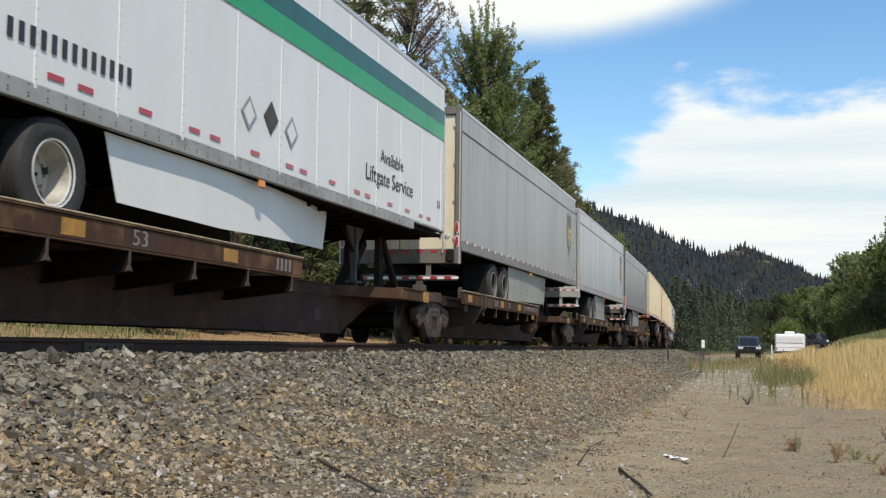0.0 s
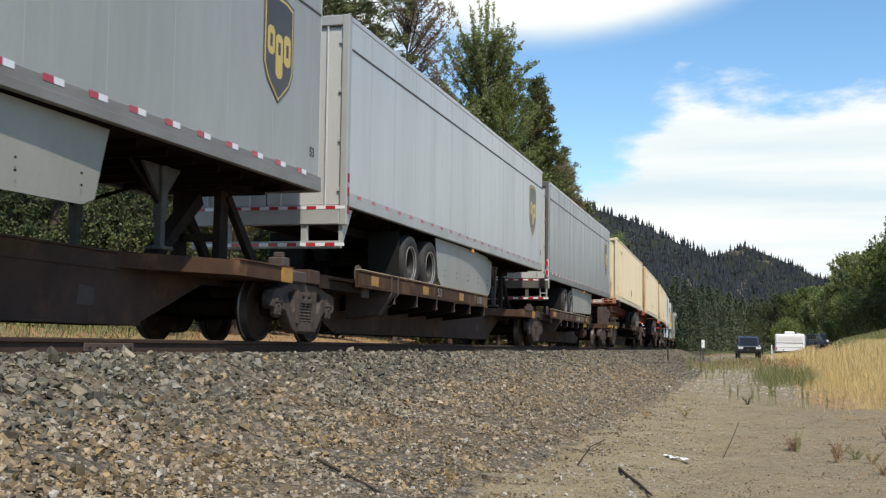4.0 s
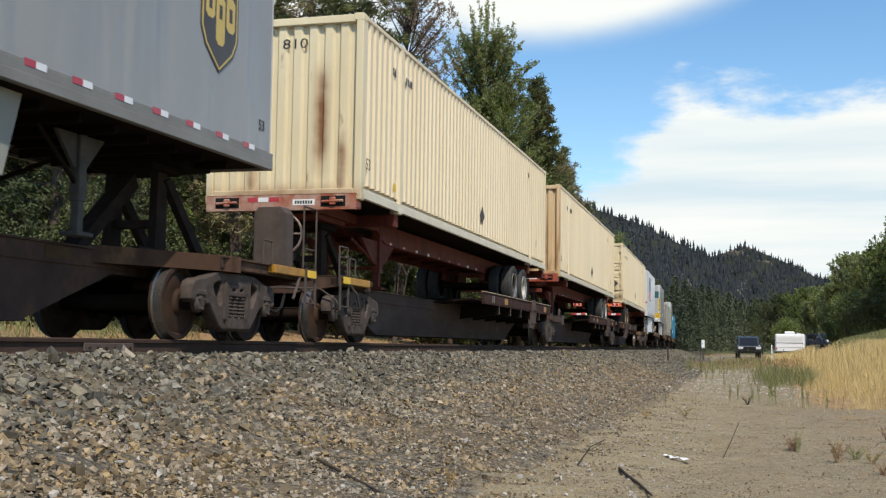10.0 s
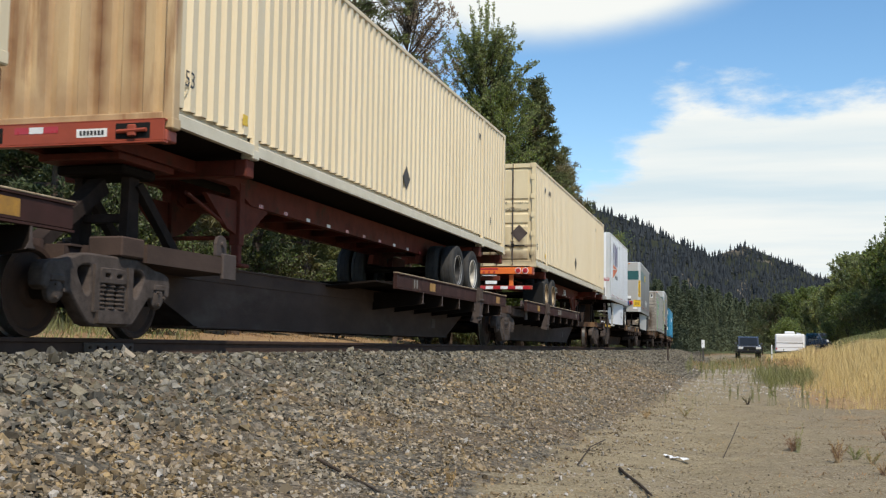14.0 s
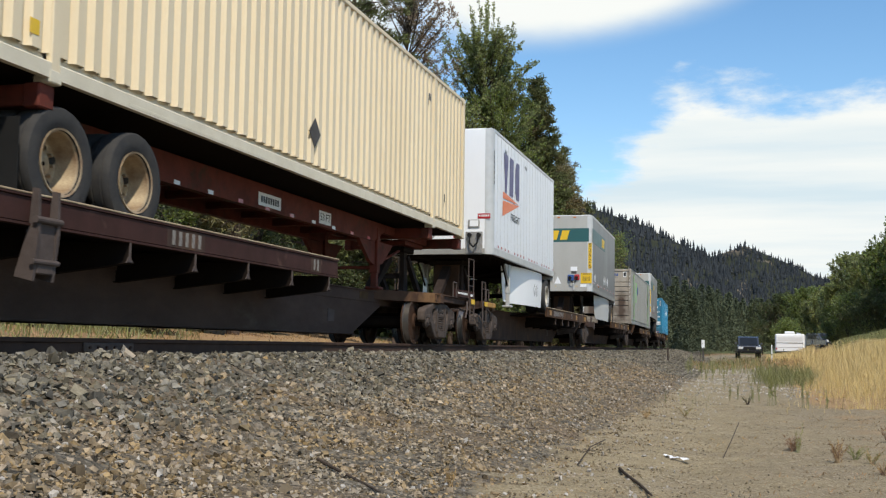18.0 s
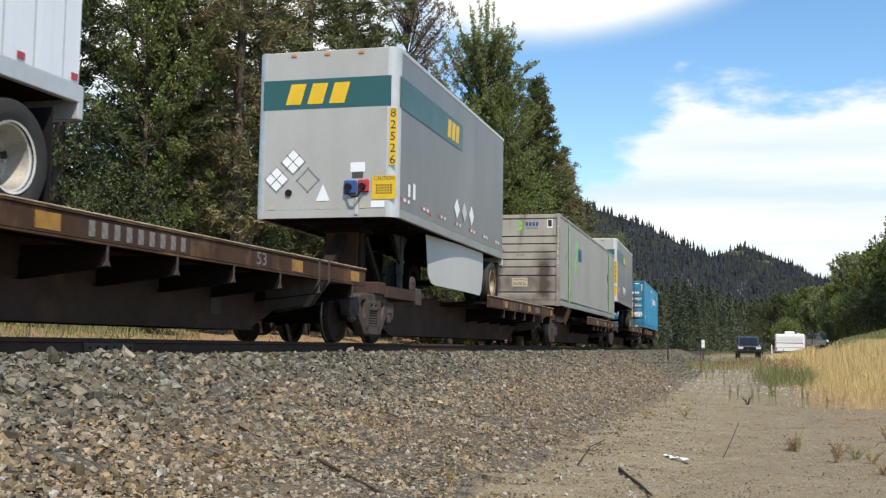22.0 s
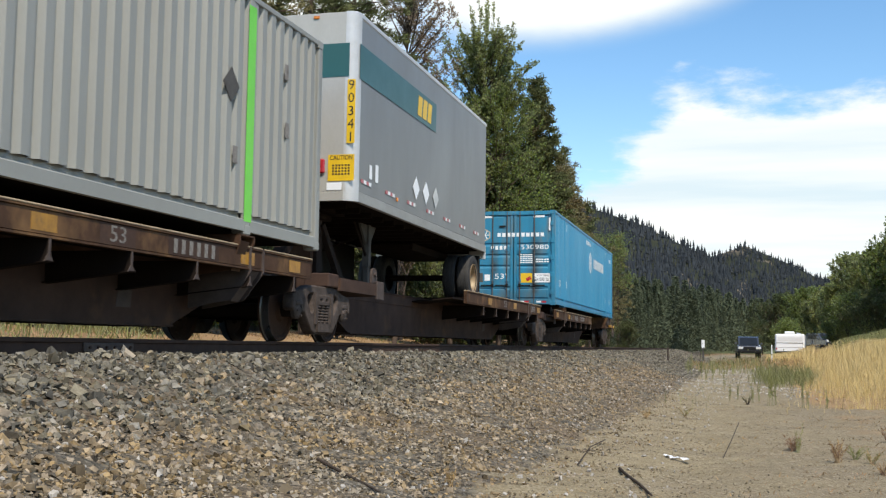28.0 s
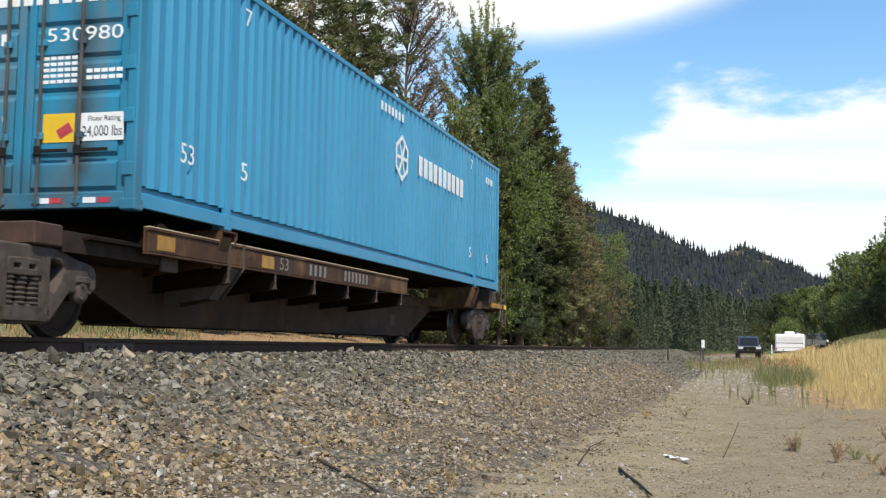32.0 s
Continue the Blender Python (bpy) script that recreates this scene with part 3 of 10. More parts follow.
    stones = mixed(patch.outputs[0], stones, brown)
    straw = ramp(noise_at(2.2), [(0.3, (0.23, 0.135, 0.072)), (0.7, (0.36, 0.245, 0.125))])
    weeds = ramp(noise_at(1.6), [(0.3, (0.055, 0.070, 0.024)), (0.7, (0.15, 0.15, 0.055))])
    at = add("ShaderNodeAttribute")
    at.attribute_name = "lay"
    lay = add("ShaderNodeSeparateColor")
    link(at.outputs["Color"], lay.inputs[0])

    def edge(v, s=2.3, w=0.9):
        n = add("ShaderNodeMath")
        n.operation = "MULTIPLY_ADD"
        link(noise_at(s), n.inputs[0])
        n.inputs[1].default_value = w
        k = add("ShaderNodeMath")
        k.operation = "SUBTRACT"
        link(v, k.inputs[0])
        k.inputs[1].default_value = w * 0.5
        link(k.outputs[0], n.inputs[2])
        r = add("ShaderNodeMapRange")
        link(n.outputs[0], r.inputs[0])
        r.inputs[1].default_value, r.inputs[2].default_value = 0.38, 0.62
        return r.outputs[0]

    col = mixed(edge(lay.outputs[1], 0.8), dirt, straw)
    col = mixed(edge(lay.outputs[2], 0.5), col, weeds)
    bal = edge(lay.outputs[0], 3.0)
    col = mixed(bal, col, stones)
    link(col, bsdf.inputs["Base Color"])
    b1 = add("ShaderNodeBump")
    b1.inputs["Strength"].default_value, b1.inputs["Distance"].default_value = 0.8, 0.03
    inv = add("ShaderNodeMath")
    inv.operation = "MULTIPLY"
    link(vor.outputs["Distance"], inv.inputs[0])
    link(bal, inv.inputs[1])
    link(inv.outputs[0], b1.inputs["Height"])
    b2 = add("ShaderNodeBump")
    b2.inputs["Strength"].default_value, b2.inputs["Distance"].default_value = 0.75, 0.05
    link(noise_at(11.0, 8.0), b2.inputs["Height"])
    link(b1.outputs[0], b2.inputs["Normal"])
    link(b2.outputs[0], bsdf.inputs["Normal"])
    return m


GROUND = ground_material()


# ---- shape building ----
class Shape:
    """Gathers vertices and faces of one mesh."""

    def __init__(self):
        self.v, self.f = [], []

    def add(self, verts, faces):
        n = len(self.v)
        self.v.extend(tuple(p) for p in verts)
        self.f.extend(tuple(i + n for i in f) for f in faces)
        return self

    def box(self, lo, hi, b=0.008):
        """A box with chamfered edges."""
        (x0, y0, z0), (x1, y1, z1) = lo, hi
        b = min(b, (x1 - x0) * 0.45, (y1 - y0) * 0.45, (z1 - z0) * 0.45)
        pts, idx = [], {}
        for ax in range(3):
            for s in (0, 1, 2, 3, 4, 5, 6, 7):
                sx, sy, sz = s & 1, s >> 1 & 1, s >> 2 & 1
                c = [x1 if sx else x0, y1 if sy else y0, z1 if sz else z0]
                for k, q in enumerate((sx, sy, sz)):
                    if k != ax:
                        c[k] += -b if q else b
                idx[ax, s] = len(pts)
                pts.append(c)
        fs = []
        for ax in range(3):
            u, w = [k for k in range(3) if k != ax]
            for side in (0, 1):
                base = side << ax
                quad = [base, base | 1 << u, base | 1 << u | 1 << w, base | 1 << w]
                fs.append([idx[ax, s] for s in (quad if (side == 1) == (ax != 1) else quad[::-1])])
        for ax in range(3):
            u, w = [k for k in range(3) if k != ax]
            for cu in (0, 1):
                for cw in (0, 1):
                    s0 = cu << u | cw << w
                    s1 = s0 | 1 << ax
                    q = [idx[u, s0], idx[u, s1], idx[w, s1], idx[w, s0]]
                    flip = (cu ^ cw) == (0 if ax != 1 else 1)
                    fs.append(q[::-1] if flip else q)
        for s in range(8):
            t = [idx[0, s], idx[1, s], idx[2, s]]
            par = (s & 1) + (s >> 1 & 1) + (s >> 2 & 1)
            fs.append(t if par % 2 == 1 else t[::-1])
        return self.add(pts, fs)

    def prism(self, outline, axis, a, c):
        """A polygon swept from a to c along axis; outline in the two other axes, in order x, y, z."""
        n = len(outline)
        pts = []
        for h in (a, c):
            for p, q in outline:
                pts.append({"x": (h, p, q), "y": (p, h, q), "z": (p, q, h)}[axis])
        fs = [tuple(range(n)), tuple(range(2 * n - 1, n - 1, -1))]
        fs += [(i, n + i, n + (i + 1) % n, (i + 1) % n) for i in range(n)]
        return self.add(pts, fs)

    def tube(self, p, q, r, r2=None, n=10, caps=True):
        p, q = Vector(p), Vector(q)
        r2 = r if r2 is None else r2
        d = (q - p).normalized()
        a = d.orthogonal().normalized()
        c = d.cross(a)
        pts = []
        for e, rad in ((p, r), (q, r2)):
            for i in range(n):
                t = FULL * i / n
                pts.append(e + (a * math.cos(t) + c * math.sin(t)) * rad)
        fs = [(i, (i + 1) % n, n + (i + 1) % n, n + i) for i in range(n)]
        if caps:
            fs += [tuple(range(n))[::-1], tuple(range(n, 2 * n))]
        return self.add(pts, fs)

    def path(self, pts, r, n=6):
        for a, c in zip(pts, pts[1:]):
            self.tube(a, c, r, n=n)
        return self

    def lathe(self, profile, centre, axis="x", n=28, ends=True):
        """profile: (along, radius) rows swept round the axis through centre."""
        cx, cy, cz = centre
        pts = []
        for h, r in profile:
            for i in range(n):
                t = FULL * i / n
                a, c = r * math.cos(t), r * math.sin(t)
                pts.append({"x": (cx + h, cy + a, cz + c), "y": (cx + c, cy + h, cz + a), "z": (cx + a, cy + c, cz + h)}[axis])
        fs = []
        for k in range(len(profile) - 1):
            for i in range(n):
                j = (i + 1) % n
                fs.append((k * n + i, k * n + j, (k + 1) * n + j, (k + 1) * n + i))
        if ends:
            fs += [tuple(range(n))[::-1], tuple(range((len(profile) - 1) * n, len(profile) * n))]
        return self.add(pts, fs)

    def mesh(self, name, mat, smooth=False):
        me = bpy.data.meshes.new(name)
        me.from_pydata([tuple(p) for p in self.v], [], self.f)
        me.materials.append(mat)
        if smooth:
            me.shade_smooth()
            me.set_sharp_from_angle(angle=radians(38))
        me.update()
        return me


def quick_mesh(name, verts, tris, mat, sides=3):
    """A mesh from numpy arrays of vertices and equal-sided faces."""
    me = bpy.data.meshes.new(name)
    me.vertices.add(len(verts))
    me.vertices.foreach_set("co", np.asarray(verts, dtype=np.float32).ravel())
    me.loops.add(tris.size)
    me.loops.foreach_set("vertex_index", np.asarray(tris, dtype=np.int32).ravel())
    me.polygons.add(len(tris))
    me.polygons.foreach_set("loop_start", np.arange(0, tris.size, sides, dtype=np.int32))
    me.update(calc_edges=True)
    me.materials.append(mat)
    me.shade_flat()
    return me


def thing(name, label, category, group="", kind="", at=None):
    ob = new(name)
    ob.empty_display_size = 0.2
    if at is not None:
        ob.matrix_basis = at
    return tagged(ob, label, category, group, kind)


def part(name, sh, mat, parent, label="", smooth=False):
    data = sh.mesh(name, mat, smooth) if isinstance(sh, Shape) else sh
    ob = new(name, data)
    ob.parent = parent
    if label:
        tagged(ob, label)
    return ob


def boxed(name, lo, hi, mat, parent, label="", b=0.008):
    return part(name, Shape().box(lo, hi, b), mat, parent, label)


SIDE_FACE = Matrix(((0, 0, 1, 0), (1, 0, 0, 0), (0, 1, 0, 0), (0, 0, 0, 1)))    # reads along +y, faces +x
LEAD_FACE = Matrix(((1, 0, 0, 0), (0, 0, -1, 0), (0, 1, 0, 0), (0, 0, 0, 1)))   # reads along +x, faces -y


def lettering(name, text, height, mat, parent, face, place, width=None, lean=0.0, label=""):
    """Words in the built-in font as thin raised letters; place is the middle of the line. Face: SIDE_FACE or LEAD_FACE."""
    cu = bpy.data.curves.new(name, "FONT")
    cu.body, cu.size, cu.extrude, cu.align_x, cu.align_y, cu.shear = text, height / 0.72, 0.0015, "CENTER", "CENTER", lean
    cu.resolution_u = 3
    tmp = new(name, cu)
    me = bpy.data.meshes.new_from_object(tmp.evaluated_get(bpy.context.evaluated_depsgraph_get()))
    bpy.data.objects.remove(tmp)
    bpy.data.curves.remove(cu)
    co = np.empty(len(me.vertices) * 3, dtype=np.float32)
    me.vertices.foreach_get("co", co)
    co = co.reshape(-1, 3)
    if width:
        co[:, 0] *= width / max(1e-6, np.ptp(co[:, 0]))
    m = np.array(face)[:3, :3]
    co = co @ m.T + np.array(place)
    me.vertices.foreach_set("co", co.ravel())
    me.materials.clear()
    me.materials.append(mat)
    me.update()
    return part(name, me, mat, parent, label)


def flat_shape(outline, face, place, depth=0.003):
    """A thin raised figure with the given outline (metres, from place)."""
    sh = Shape()
    m = np.array(face)[:3, :3]
    n = len(outline)
    pts = []
    for h in (0.0, depth):
        for p, q in outline:
            pts.append(tuple(m @ np.array((p, q, h)) + np.array(place)))
    return sh.add(pts, [tuple(range(n))[::-1], tuple(range(n, 2 * n))] + [(i, (i + 1) % n, n + (i + 1) % n, n + i) for i in range(n)])


def plate(name, w, h, mat, parent, face, place, label="", depth=0.003, turn=0.0):
    c, s = math.cos(radians(turn)), math.sin(radians(turn))
    o = [(x * c - y * s, x * s + y * c) for x, y in ((-w / 2, -h / 2), (w / 2, -h / 2), (w / 2, h / 2), (-w / 2, h / 2))]
    return part(name, flat_shape(o, face, place, depth), mat, parent, label)


def bars(name, w, h, count, mat, parent, face, place, label="", gap=0.35, rows=1):
    """Plain bars in place of writing: count bars over a width of w, in rows."""
    step = w / count
    k = step * (1 - gap) / 2
    me = flat_shape([(-k, -h / 2), (k, -h / 2), (k, h / 2), (-k, h / 2)], face, (0, 0, 0)).mesh(name, mat)
    m = np.array(face)[:3, :3]
    for r in range(rows):
        for i in range(count):
            at = m @ np.array((-w / 2 + step * (i + 0.5), (r - (rows - 1) / 2) * h * 1.7, 0.0)) + np.array(place)
            part(name, me, mat, parent, label).location = at


# ---- the track's line ----
def track_x(y):
    """The centre line: straight beside the camera, bending left, straight again."""
    yy = np.clip(y, 0, BEND_END)
    return TRACK_X - BEND * yy * yy / 2 - BEND * BEND_END * np.maximum(np.asarray(y) - BEND_END, 0)


def on_track(y):
    turn = math.degrees(math.atan(BEND * min(max(y, 0), BEND_END)))
    return pose(float(track_x(y)), y, RAIL_Z, 0, 0, turn)


# distance rolled since the start, from the speed over each stretch
ROLL_TIMES = (0, 3.5, 7, 10.5, 14, 17.5, 21, 24.5, 28, 32)
ROLL_SPEEDS = (5.955, 6.003, 6.052, 6.128, 6.026, 6.266, 6.162, 6.027, 6.056)
ROLL_SUMS = np.concatenate([[0], np.cumsum(np.array(ROLL_SPEEDS) * np.diff(ROLL_TIMES))])


def rolled(t):
    return float(np.interp(t, ROLL_TIMES, ROLL_SUMS))


ROLLING, TURNING = [], []      # things on the train with their place in it; wheelsets with their place on the truck


def onto_train(ob, u, pitch=0.0):
    """Puts a thing on the train; pitch: degrees by which its trailing end sits higher."""
    ob.matrix_basis = on_track(u) @ pose(0, 0, 0, pitch)
    ROLLING.append((ob, u, pitch))
    return ob


def motions():
    for ob, u, pitch in ROLLING:
        walk(ob, [(t, on_track(u - rolled(t)) @ pose(0, 0, 0, pitch)) for t in range(0, 33)])
    for ob, place in TURNING:
        walk(ob, [(k / 10, pose(*place, math.degrees(rolled(k / 10) / WHEEL_R))) for k in range(0, 321)])


# ---- ground ----
def cosine_noise(x, y, s, seed=0.0):
    """A cheap smooth relief, -1 to 1."""
    return (np.sin(x * s + 1.3 * np.sin(y * s * 0.7 + seed) + seed) + np.sin(y * s * 1.13 + 1.7 * np.sin(x * s * 0.6 + 2 * seed) + 2.1)) * 0.5


def ground_height(x, y):
    """The lineside: ballast bed on a low bank, a dirt track beside it, a grassy rise to the right, a verge behind the track."""
    x, y = np.asarray(x, float), np.asarray(y, float)
    d = x - track_x(y)
    crest, toe = 1.9, 5.05
    bed = np.interp(d, [-60, -30, -14, -9, -6.5, -4.2, -1.95, 1.95, 2.5, 3.6, toe, 6.5, 9, 30], [1.6, 1.9, 1.75, 1.35, 0.75, 0.45, 1.0, 1.0, 0.80, 0.42, 0.06, 0.0, 0.0, 0.05])
    lump = np.where(np.abs(d) > crest, 1.0, 0.15)
    bed = bed + lump * (0.035 * cosine_noise(x, y, 1.9) + 0.018 * cosine_noise(x, y, 4.7, 1.0))
    rise = np.clip((x - 0.9 - 0.01 * y) / 4.0, 0, 1) * np.clip((y - 12) / 20, 0, 1)
    bed = bed + 0.85 * rise * rise * (3 - 2 * rise)
    road = np.clip((y - 35) / 40, 0, 1) * np.clip((d - 4) / 3, 0, 1)
    bed = bed + 0.45 * road
    far = np.clip((np.hypot(x, y) - 250) / 500, 0, 1)
    return bed * (1 - far) + far * 1.0


def make_ground():
    ys = np.concatenate([[-3000, -1200, -500, -250], np.arange(-200, 0, 10), np.arange(0, 4, 1), np.arange(4, 26, 0.22), np.arange(26, 60, 0.8), np.arange(60, 150, 4), np.arange(150, 420, 18), [500, 700, 1000, 1500, 2200, 3200]])
    ds = np.concatenate([[-3000, -1500, -700, -350, -180, -90, -60, -42], np.arange(-34, -5, 1.1), np.arange(-5, -1.7, 0.4), [-1.2, -0.6, 0, 0.6, 1.2], np.arange(1.7, 9.6, 0.2), np.arange(9.8, 18, 0.7), [19, 22, 27, 35, 50, 80, 140, 250, 450, 800, 1600, 3000]])
    Y, D = np.meshgrid(ys, ds, indexing="ij")
    X = D + track_x(np.clip(Y, -400, 420))
    Z = ground_height(X, Y)
    near = (np.abs(D) < 20) & (Y > -3) & (Y < 60)
    rnd = np.random.RandomState(4)
    Z = Z + np.where(near & (np.abs(D) > 1.9), rnd.normal(0, 0.012, Z.shape), 0)
    nj = len(ds)
    i, j = np.meshgrid(np.arange(len(ys) - 1), np.arange(nj - 1), indexing="ij")
    a = (i * nj + j).ravel()
    quads = np.stack([a, a + 1, a + nj + 1, a + nj], 1)
    me = quick_mesh("ground", np.stack([X, Y, Z], -1).reshape(-1, 3), quads, GROUND, 4)
    me.shade_smooth()
    ballast = np.interp(D, [-4.6, -3.6, 4.6, 5.6], [0, 1, 1, 0])
    road = np.clip((Y - 32) / 20, 0, 1) * np.interp(D, [4.5, 5.5, 8.5, 9.5], [0, 0.42, 0.42, 0])
    ballast = np.maximum(ballast, road)
    straw = np.maximum(np.interp(D, [-30, -20, -5.5, -4.2], [0.4, 1, 1, 0]), np.clip((X - 0.3) / 1.2, 0, 1) * np.clip((Y - 22) / 4, 0, 1))
    straw = np.maximum(straw, np.clip((X + 0.2) / 1.6, 0, 1) * np.clip((Y - 6) / 4, 0, 1) * 0.43)
    straw = np.maximum(straw, np.clip((np.hypot(X, Y) - 110) / 60, 0, 1) * 0.7)
    weeds = np.maximum(np.interp(D, [-60, -24, -14, -10], [1, 0.9, 0.45, 0.1]), np.clip((np.hypot(X, Y) - 140) / 80, 0, 1) * 0.75)
    lay = np.stack([ballast, straw, weeds, np.ones_like(D)], -1).astype(np.float32)
    at = me.color_attributes.new("lay", "FLOAT_COLOR", "POINT")
    at.data.foreach_set("color", lay.ravel())
    return tagged(new("ground", me), "sloping lineside of grey ballast, pale dirt and dry grass", "ground", kind="structure")


ground = make_ground()


def chips_mesh(name, centres, sizes, mat, seed):
    """Many small sharp chips as one mesh, each a lopsided eight-sided lump."""
    rnd = np.random.RandomState(seed)
    base = np.array([(1, 0, 0), (0, 1, 0), (-1, 0, 0), (0, -1, 0), (0, 0, 1), (0, 0, -1)], float) * 0.62
    tris = np.array([(0, 1, 4), (1, 2, 4), (2, 3, 4), (3, 0, 4), (1, 0, 5), (2, 1, 5), (3, 2, 5), (0, 3, 5)])
    n = len(centres)
    v = (base[None] + rnd.uniform(-0.22, 0.22, (n, 6, 3))) * rnd.uniform(0.6, 1.3, (n, 1, 3))
    t = rnd.uniform(0, FULL, n)
    c, s = np.cos(t)[:, None], np.sin(t)[:, None]
    v = np.stack([v[:, :, 0] * c - v[:, :, 1] * s, v[:, :, 0] * s + v[:, :, 1] * c, v[:, :, 2] * 0.75], -1)
    v = v * sizes[:, None, None] + centres[:, None]
    f = (tris[None] + (np.arange(n) * 6)[:, None, None]).reshape(-1, 3)
    return quick_mesh(name, v.reshape(-1, 3), f, mat, 3)


def stones_mesh(name, centres, sizes, mat, seed, squash=0.7):
    """Many angular stones as one mesh, each a rough eight-cornered lump."""
    rnd = np.random.RandomState(seed)
    base = np.array([(-1, -1, -1), (1, -1, -1), (1, 1, -1), (-1, 1, -1), (-1, -1, 1), (1, -1, 1), (1, 1, 1), (-1, 1, 1)], float) * 0.5
    quads = np.array([(0, 3, 2, 1), (4, 5, 6, 7), (0, 1, 5, 4), (1, 2, 6, 5), (2, 3, 7, 6), (3, 0, 4, 7)])
    n = len(centres)
    v = base[None] * (1 + rnd.uniform(-0.45, 0.45, (n, 8, 3))) * rnd.uniform(0.6, 1.35, (n, 1, 3))
    v[:, :, 2] *= squash
    v[:, 4:, :2] *= rnd.uniform(0.4, 1.0, (n, 1, 2))
    q = rnd.normal(size=(n, 4)) * np.array([1.0, 0.45, 0.45, 1.0])
    q /= np.linalg.norm(q, axis=1, keepdims=True)
    w, x, y, z = q.T
    R = np.stack([1 - 2 * (y * y + z * z), 2 * (x * y - z * w), 2 * (x * z + y * w), 2 * (x * y + z * w), 1 - 2 * (x * x + z * z), 2 * (y * z - x * w), 2 * (x * z - y * w), 2 * (y * z + x * w), 1 - 2 * (x * x + y * y)], -1).reshape(n, 3, 3)
    v = np.einsum("nij,nkj->nki", R, v) * (sizes[:, None, None] * rnd.uniform(0.75, 1.25, (n, 1, 3))) + centres[:, None]
    f = (quads[None] + (np.arange(n) * 8)[:, None, None]).reshape(-1, 4)
    return quick_mesh(name, v.reshape(-1, 3), f, mat, 4)


def scatter(n, y0, y1, d0, d1, seed, power=1.0):
    rnd = np.random.RandomState(seed)
    y = y0 + (y1 - y0) * rnd.rand(n) ** power
    d = rnd.uniform(d0, d1, n)
    x = d + track_x(y)
    return x, y, d, rnd


def make_stones():
    x, y, d, rnd = scatter(47000, 3.6, 42, 1.55, 5.4, 11, 1.7)
    keep = rnd.rand(len(x)) < np.interp(d, [1.55, 3.3, 4.2, 4.9, 5.4], [1, 1, 1, 0.75, 0.10])
    x, y, d = x[keep], y[keep], d[keep]
    s = (0.020 + 0.032 * rnd.rand(len(x)) ** 1.4) * (1 + 0.5 * (rnd.rand(len(x)) > 0.95)) * np.interp(d, [2.4, 3.4, 4.8], [1.08, 0.90, 0.62])
    c = np.stack([x, y, ground_height(x, y) + s * rnd.uniform(-0.05, 0.42, len(x))], -1)
    upper = d + 0.30 * cosine_noise(x, y, 1.1, 3.0) + rnd.normal(0, 0.35, len(x)) < 2.85
    for pick, mat, seed, lab in ((upper, STONE, 1, "loose angular grey ballast stones beside the rail"), (~upper, STONE_TAN, 8, "loose brown and tan stones at the foot of the ballast")):
        tagged(new("ballast_stones", stones_mesh("ballast_stones", c[pick], s[pick], mat, seed)), lab, "ballast", kind="stuff")
    x, y, d, rnd = scatter(62000, 3.6, 26, 2.9, 9.0, 12, 1.7)
    keep = rnd.rand(len(x)) < np.interp(d, [2.9, 3.7, 5.2, 6.4, 9.0], [0.25, 1, 1, 0.55, 0.35])
    x, y, d = x[keep], y[keep], d[keep]
    s = rnd.uniform(0.010, 0.027, len(x)) * np.interp(d, [5.2, 6.6], [1.0, 0.58]) * (1 + 0.8 * (rnd.rand(len(x)) > 0.98))
    c = np.stack([x, y, ground_height(x, y) + s * rnd.uniform(0.0, 0.35, len(x))], -1)
    tagged(new("gravel", chips_mesh("gravel", c, s, PEBBLE, 2)), "small tan gravel and pebbles on the dirt", "gravel", kind="stuff")
    x, y, d, rnd = scatter(1100, 4.0, 34, 2.0, 6.4, 13, 1.4)
    s = rnd.uniform(0.012, 0.034, len(x))
    c = np.stack([x, y, ground_height(x, y) + s * 0.4], -1)
    tagged(new("pale_stones", stones_mesh("pale_stones", c, s, PALE_STONE, 3)), "scattered pale whitish stones among the ballast", "stones", kind="stuff")
    # the heap of lighter road gravel further along
    x, y, d, rnd = scatter(9000, 26, 70, 4.6, 9.0, 14, 1.3)
    keep = rnd.rand(len(x)) < np.clip((y - 26) / 14, 0, 1) * np.interp(d, [4.6, 5.6, 8, 9], [0.4, 1, 1, 0.2]) * np.clip(0.6 + 0.6 * cosine_noise(x, y, 0.7, 2.0), 0, 1)
    x, y = x[keep], y[keep]
    s = rnd.uniform(0.02, 0.06, len(x))
    c = np.stack([x, y, ground_height(x, y) + s * 0.3], -1)
    tagged(new("road_gravel", chips_mesh("road_gravel", c, s, GREY_GRAVEL, 5)), "light grey gravel of the access road", "gravel", kind="stuff")
    # the shoulder goes on down the line in coarser lumps
    x, y, d, rnd = scatter(12000, 40, 125, 1.5, 5.2, 16, 1.5)
    s = rnd.uniform(0.04, 0.075, len(x)) * np.interp(y, [40, 125], [1.0, 1.7])
    c = np.stack([x, y, ground_height(x, y) + s * rnd.uniform(0.0, 0.35, len(x))], -1)
    tagged(new("far_ballast", chips_mesh("far_ballast", c, s, STONE, 7)), "grey-brown ballast stones along the far shoulder", "ballast", kind="stuff")
    # ballast between and behind the rails
    x, y, d, rnd = scatter(6000, 6.0, 60, -3.2, 1.6, 15, 1.4)
    s = rnd.uniform(0.03, 0.065, len(x))
    c = np.stack([x, y, ground_height(x, y) + s * 0.2], -1)
    tagged(new("track_bed_stones", chips_mesh("track_bed_stones", c, s, STONE, 6)), "grey ballast stones between the rails", "ballast", kind="stuff")


make_stones()


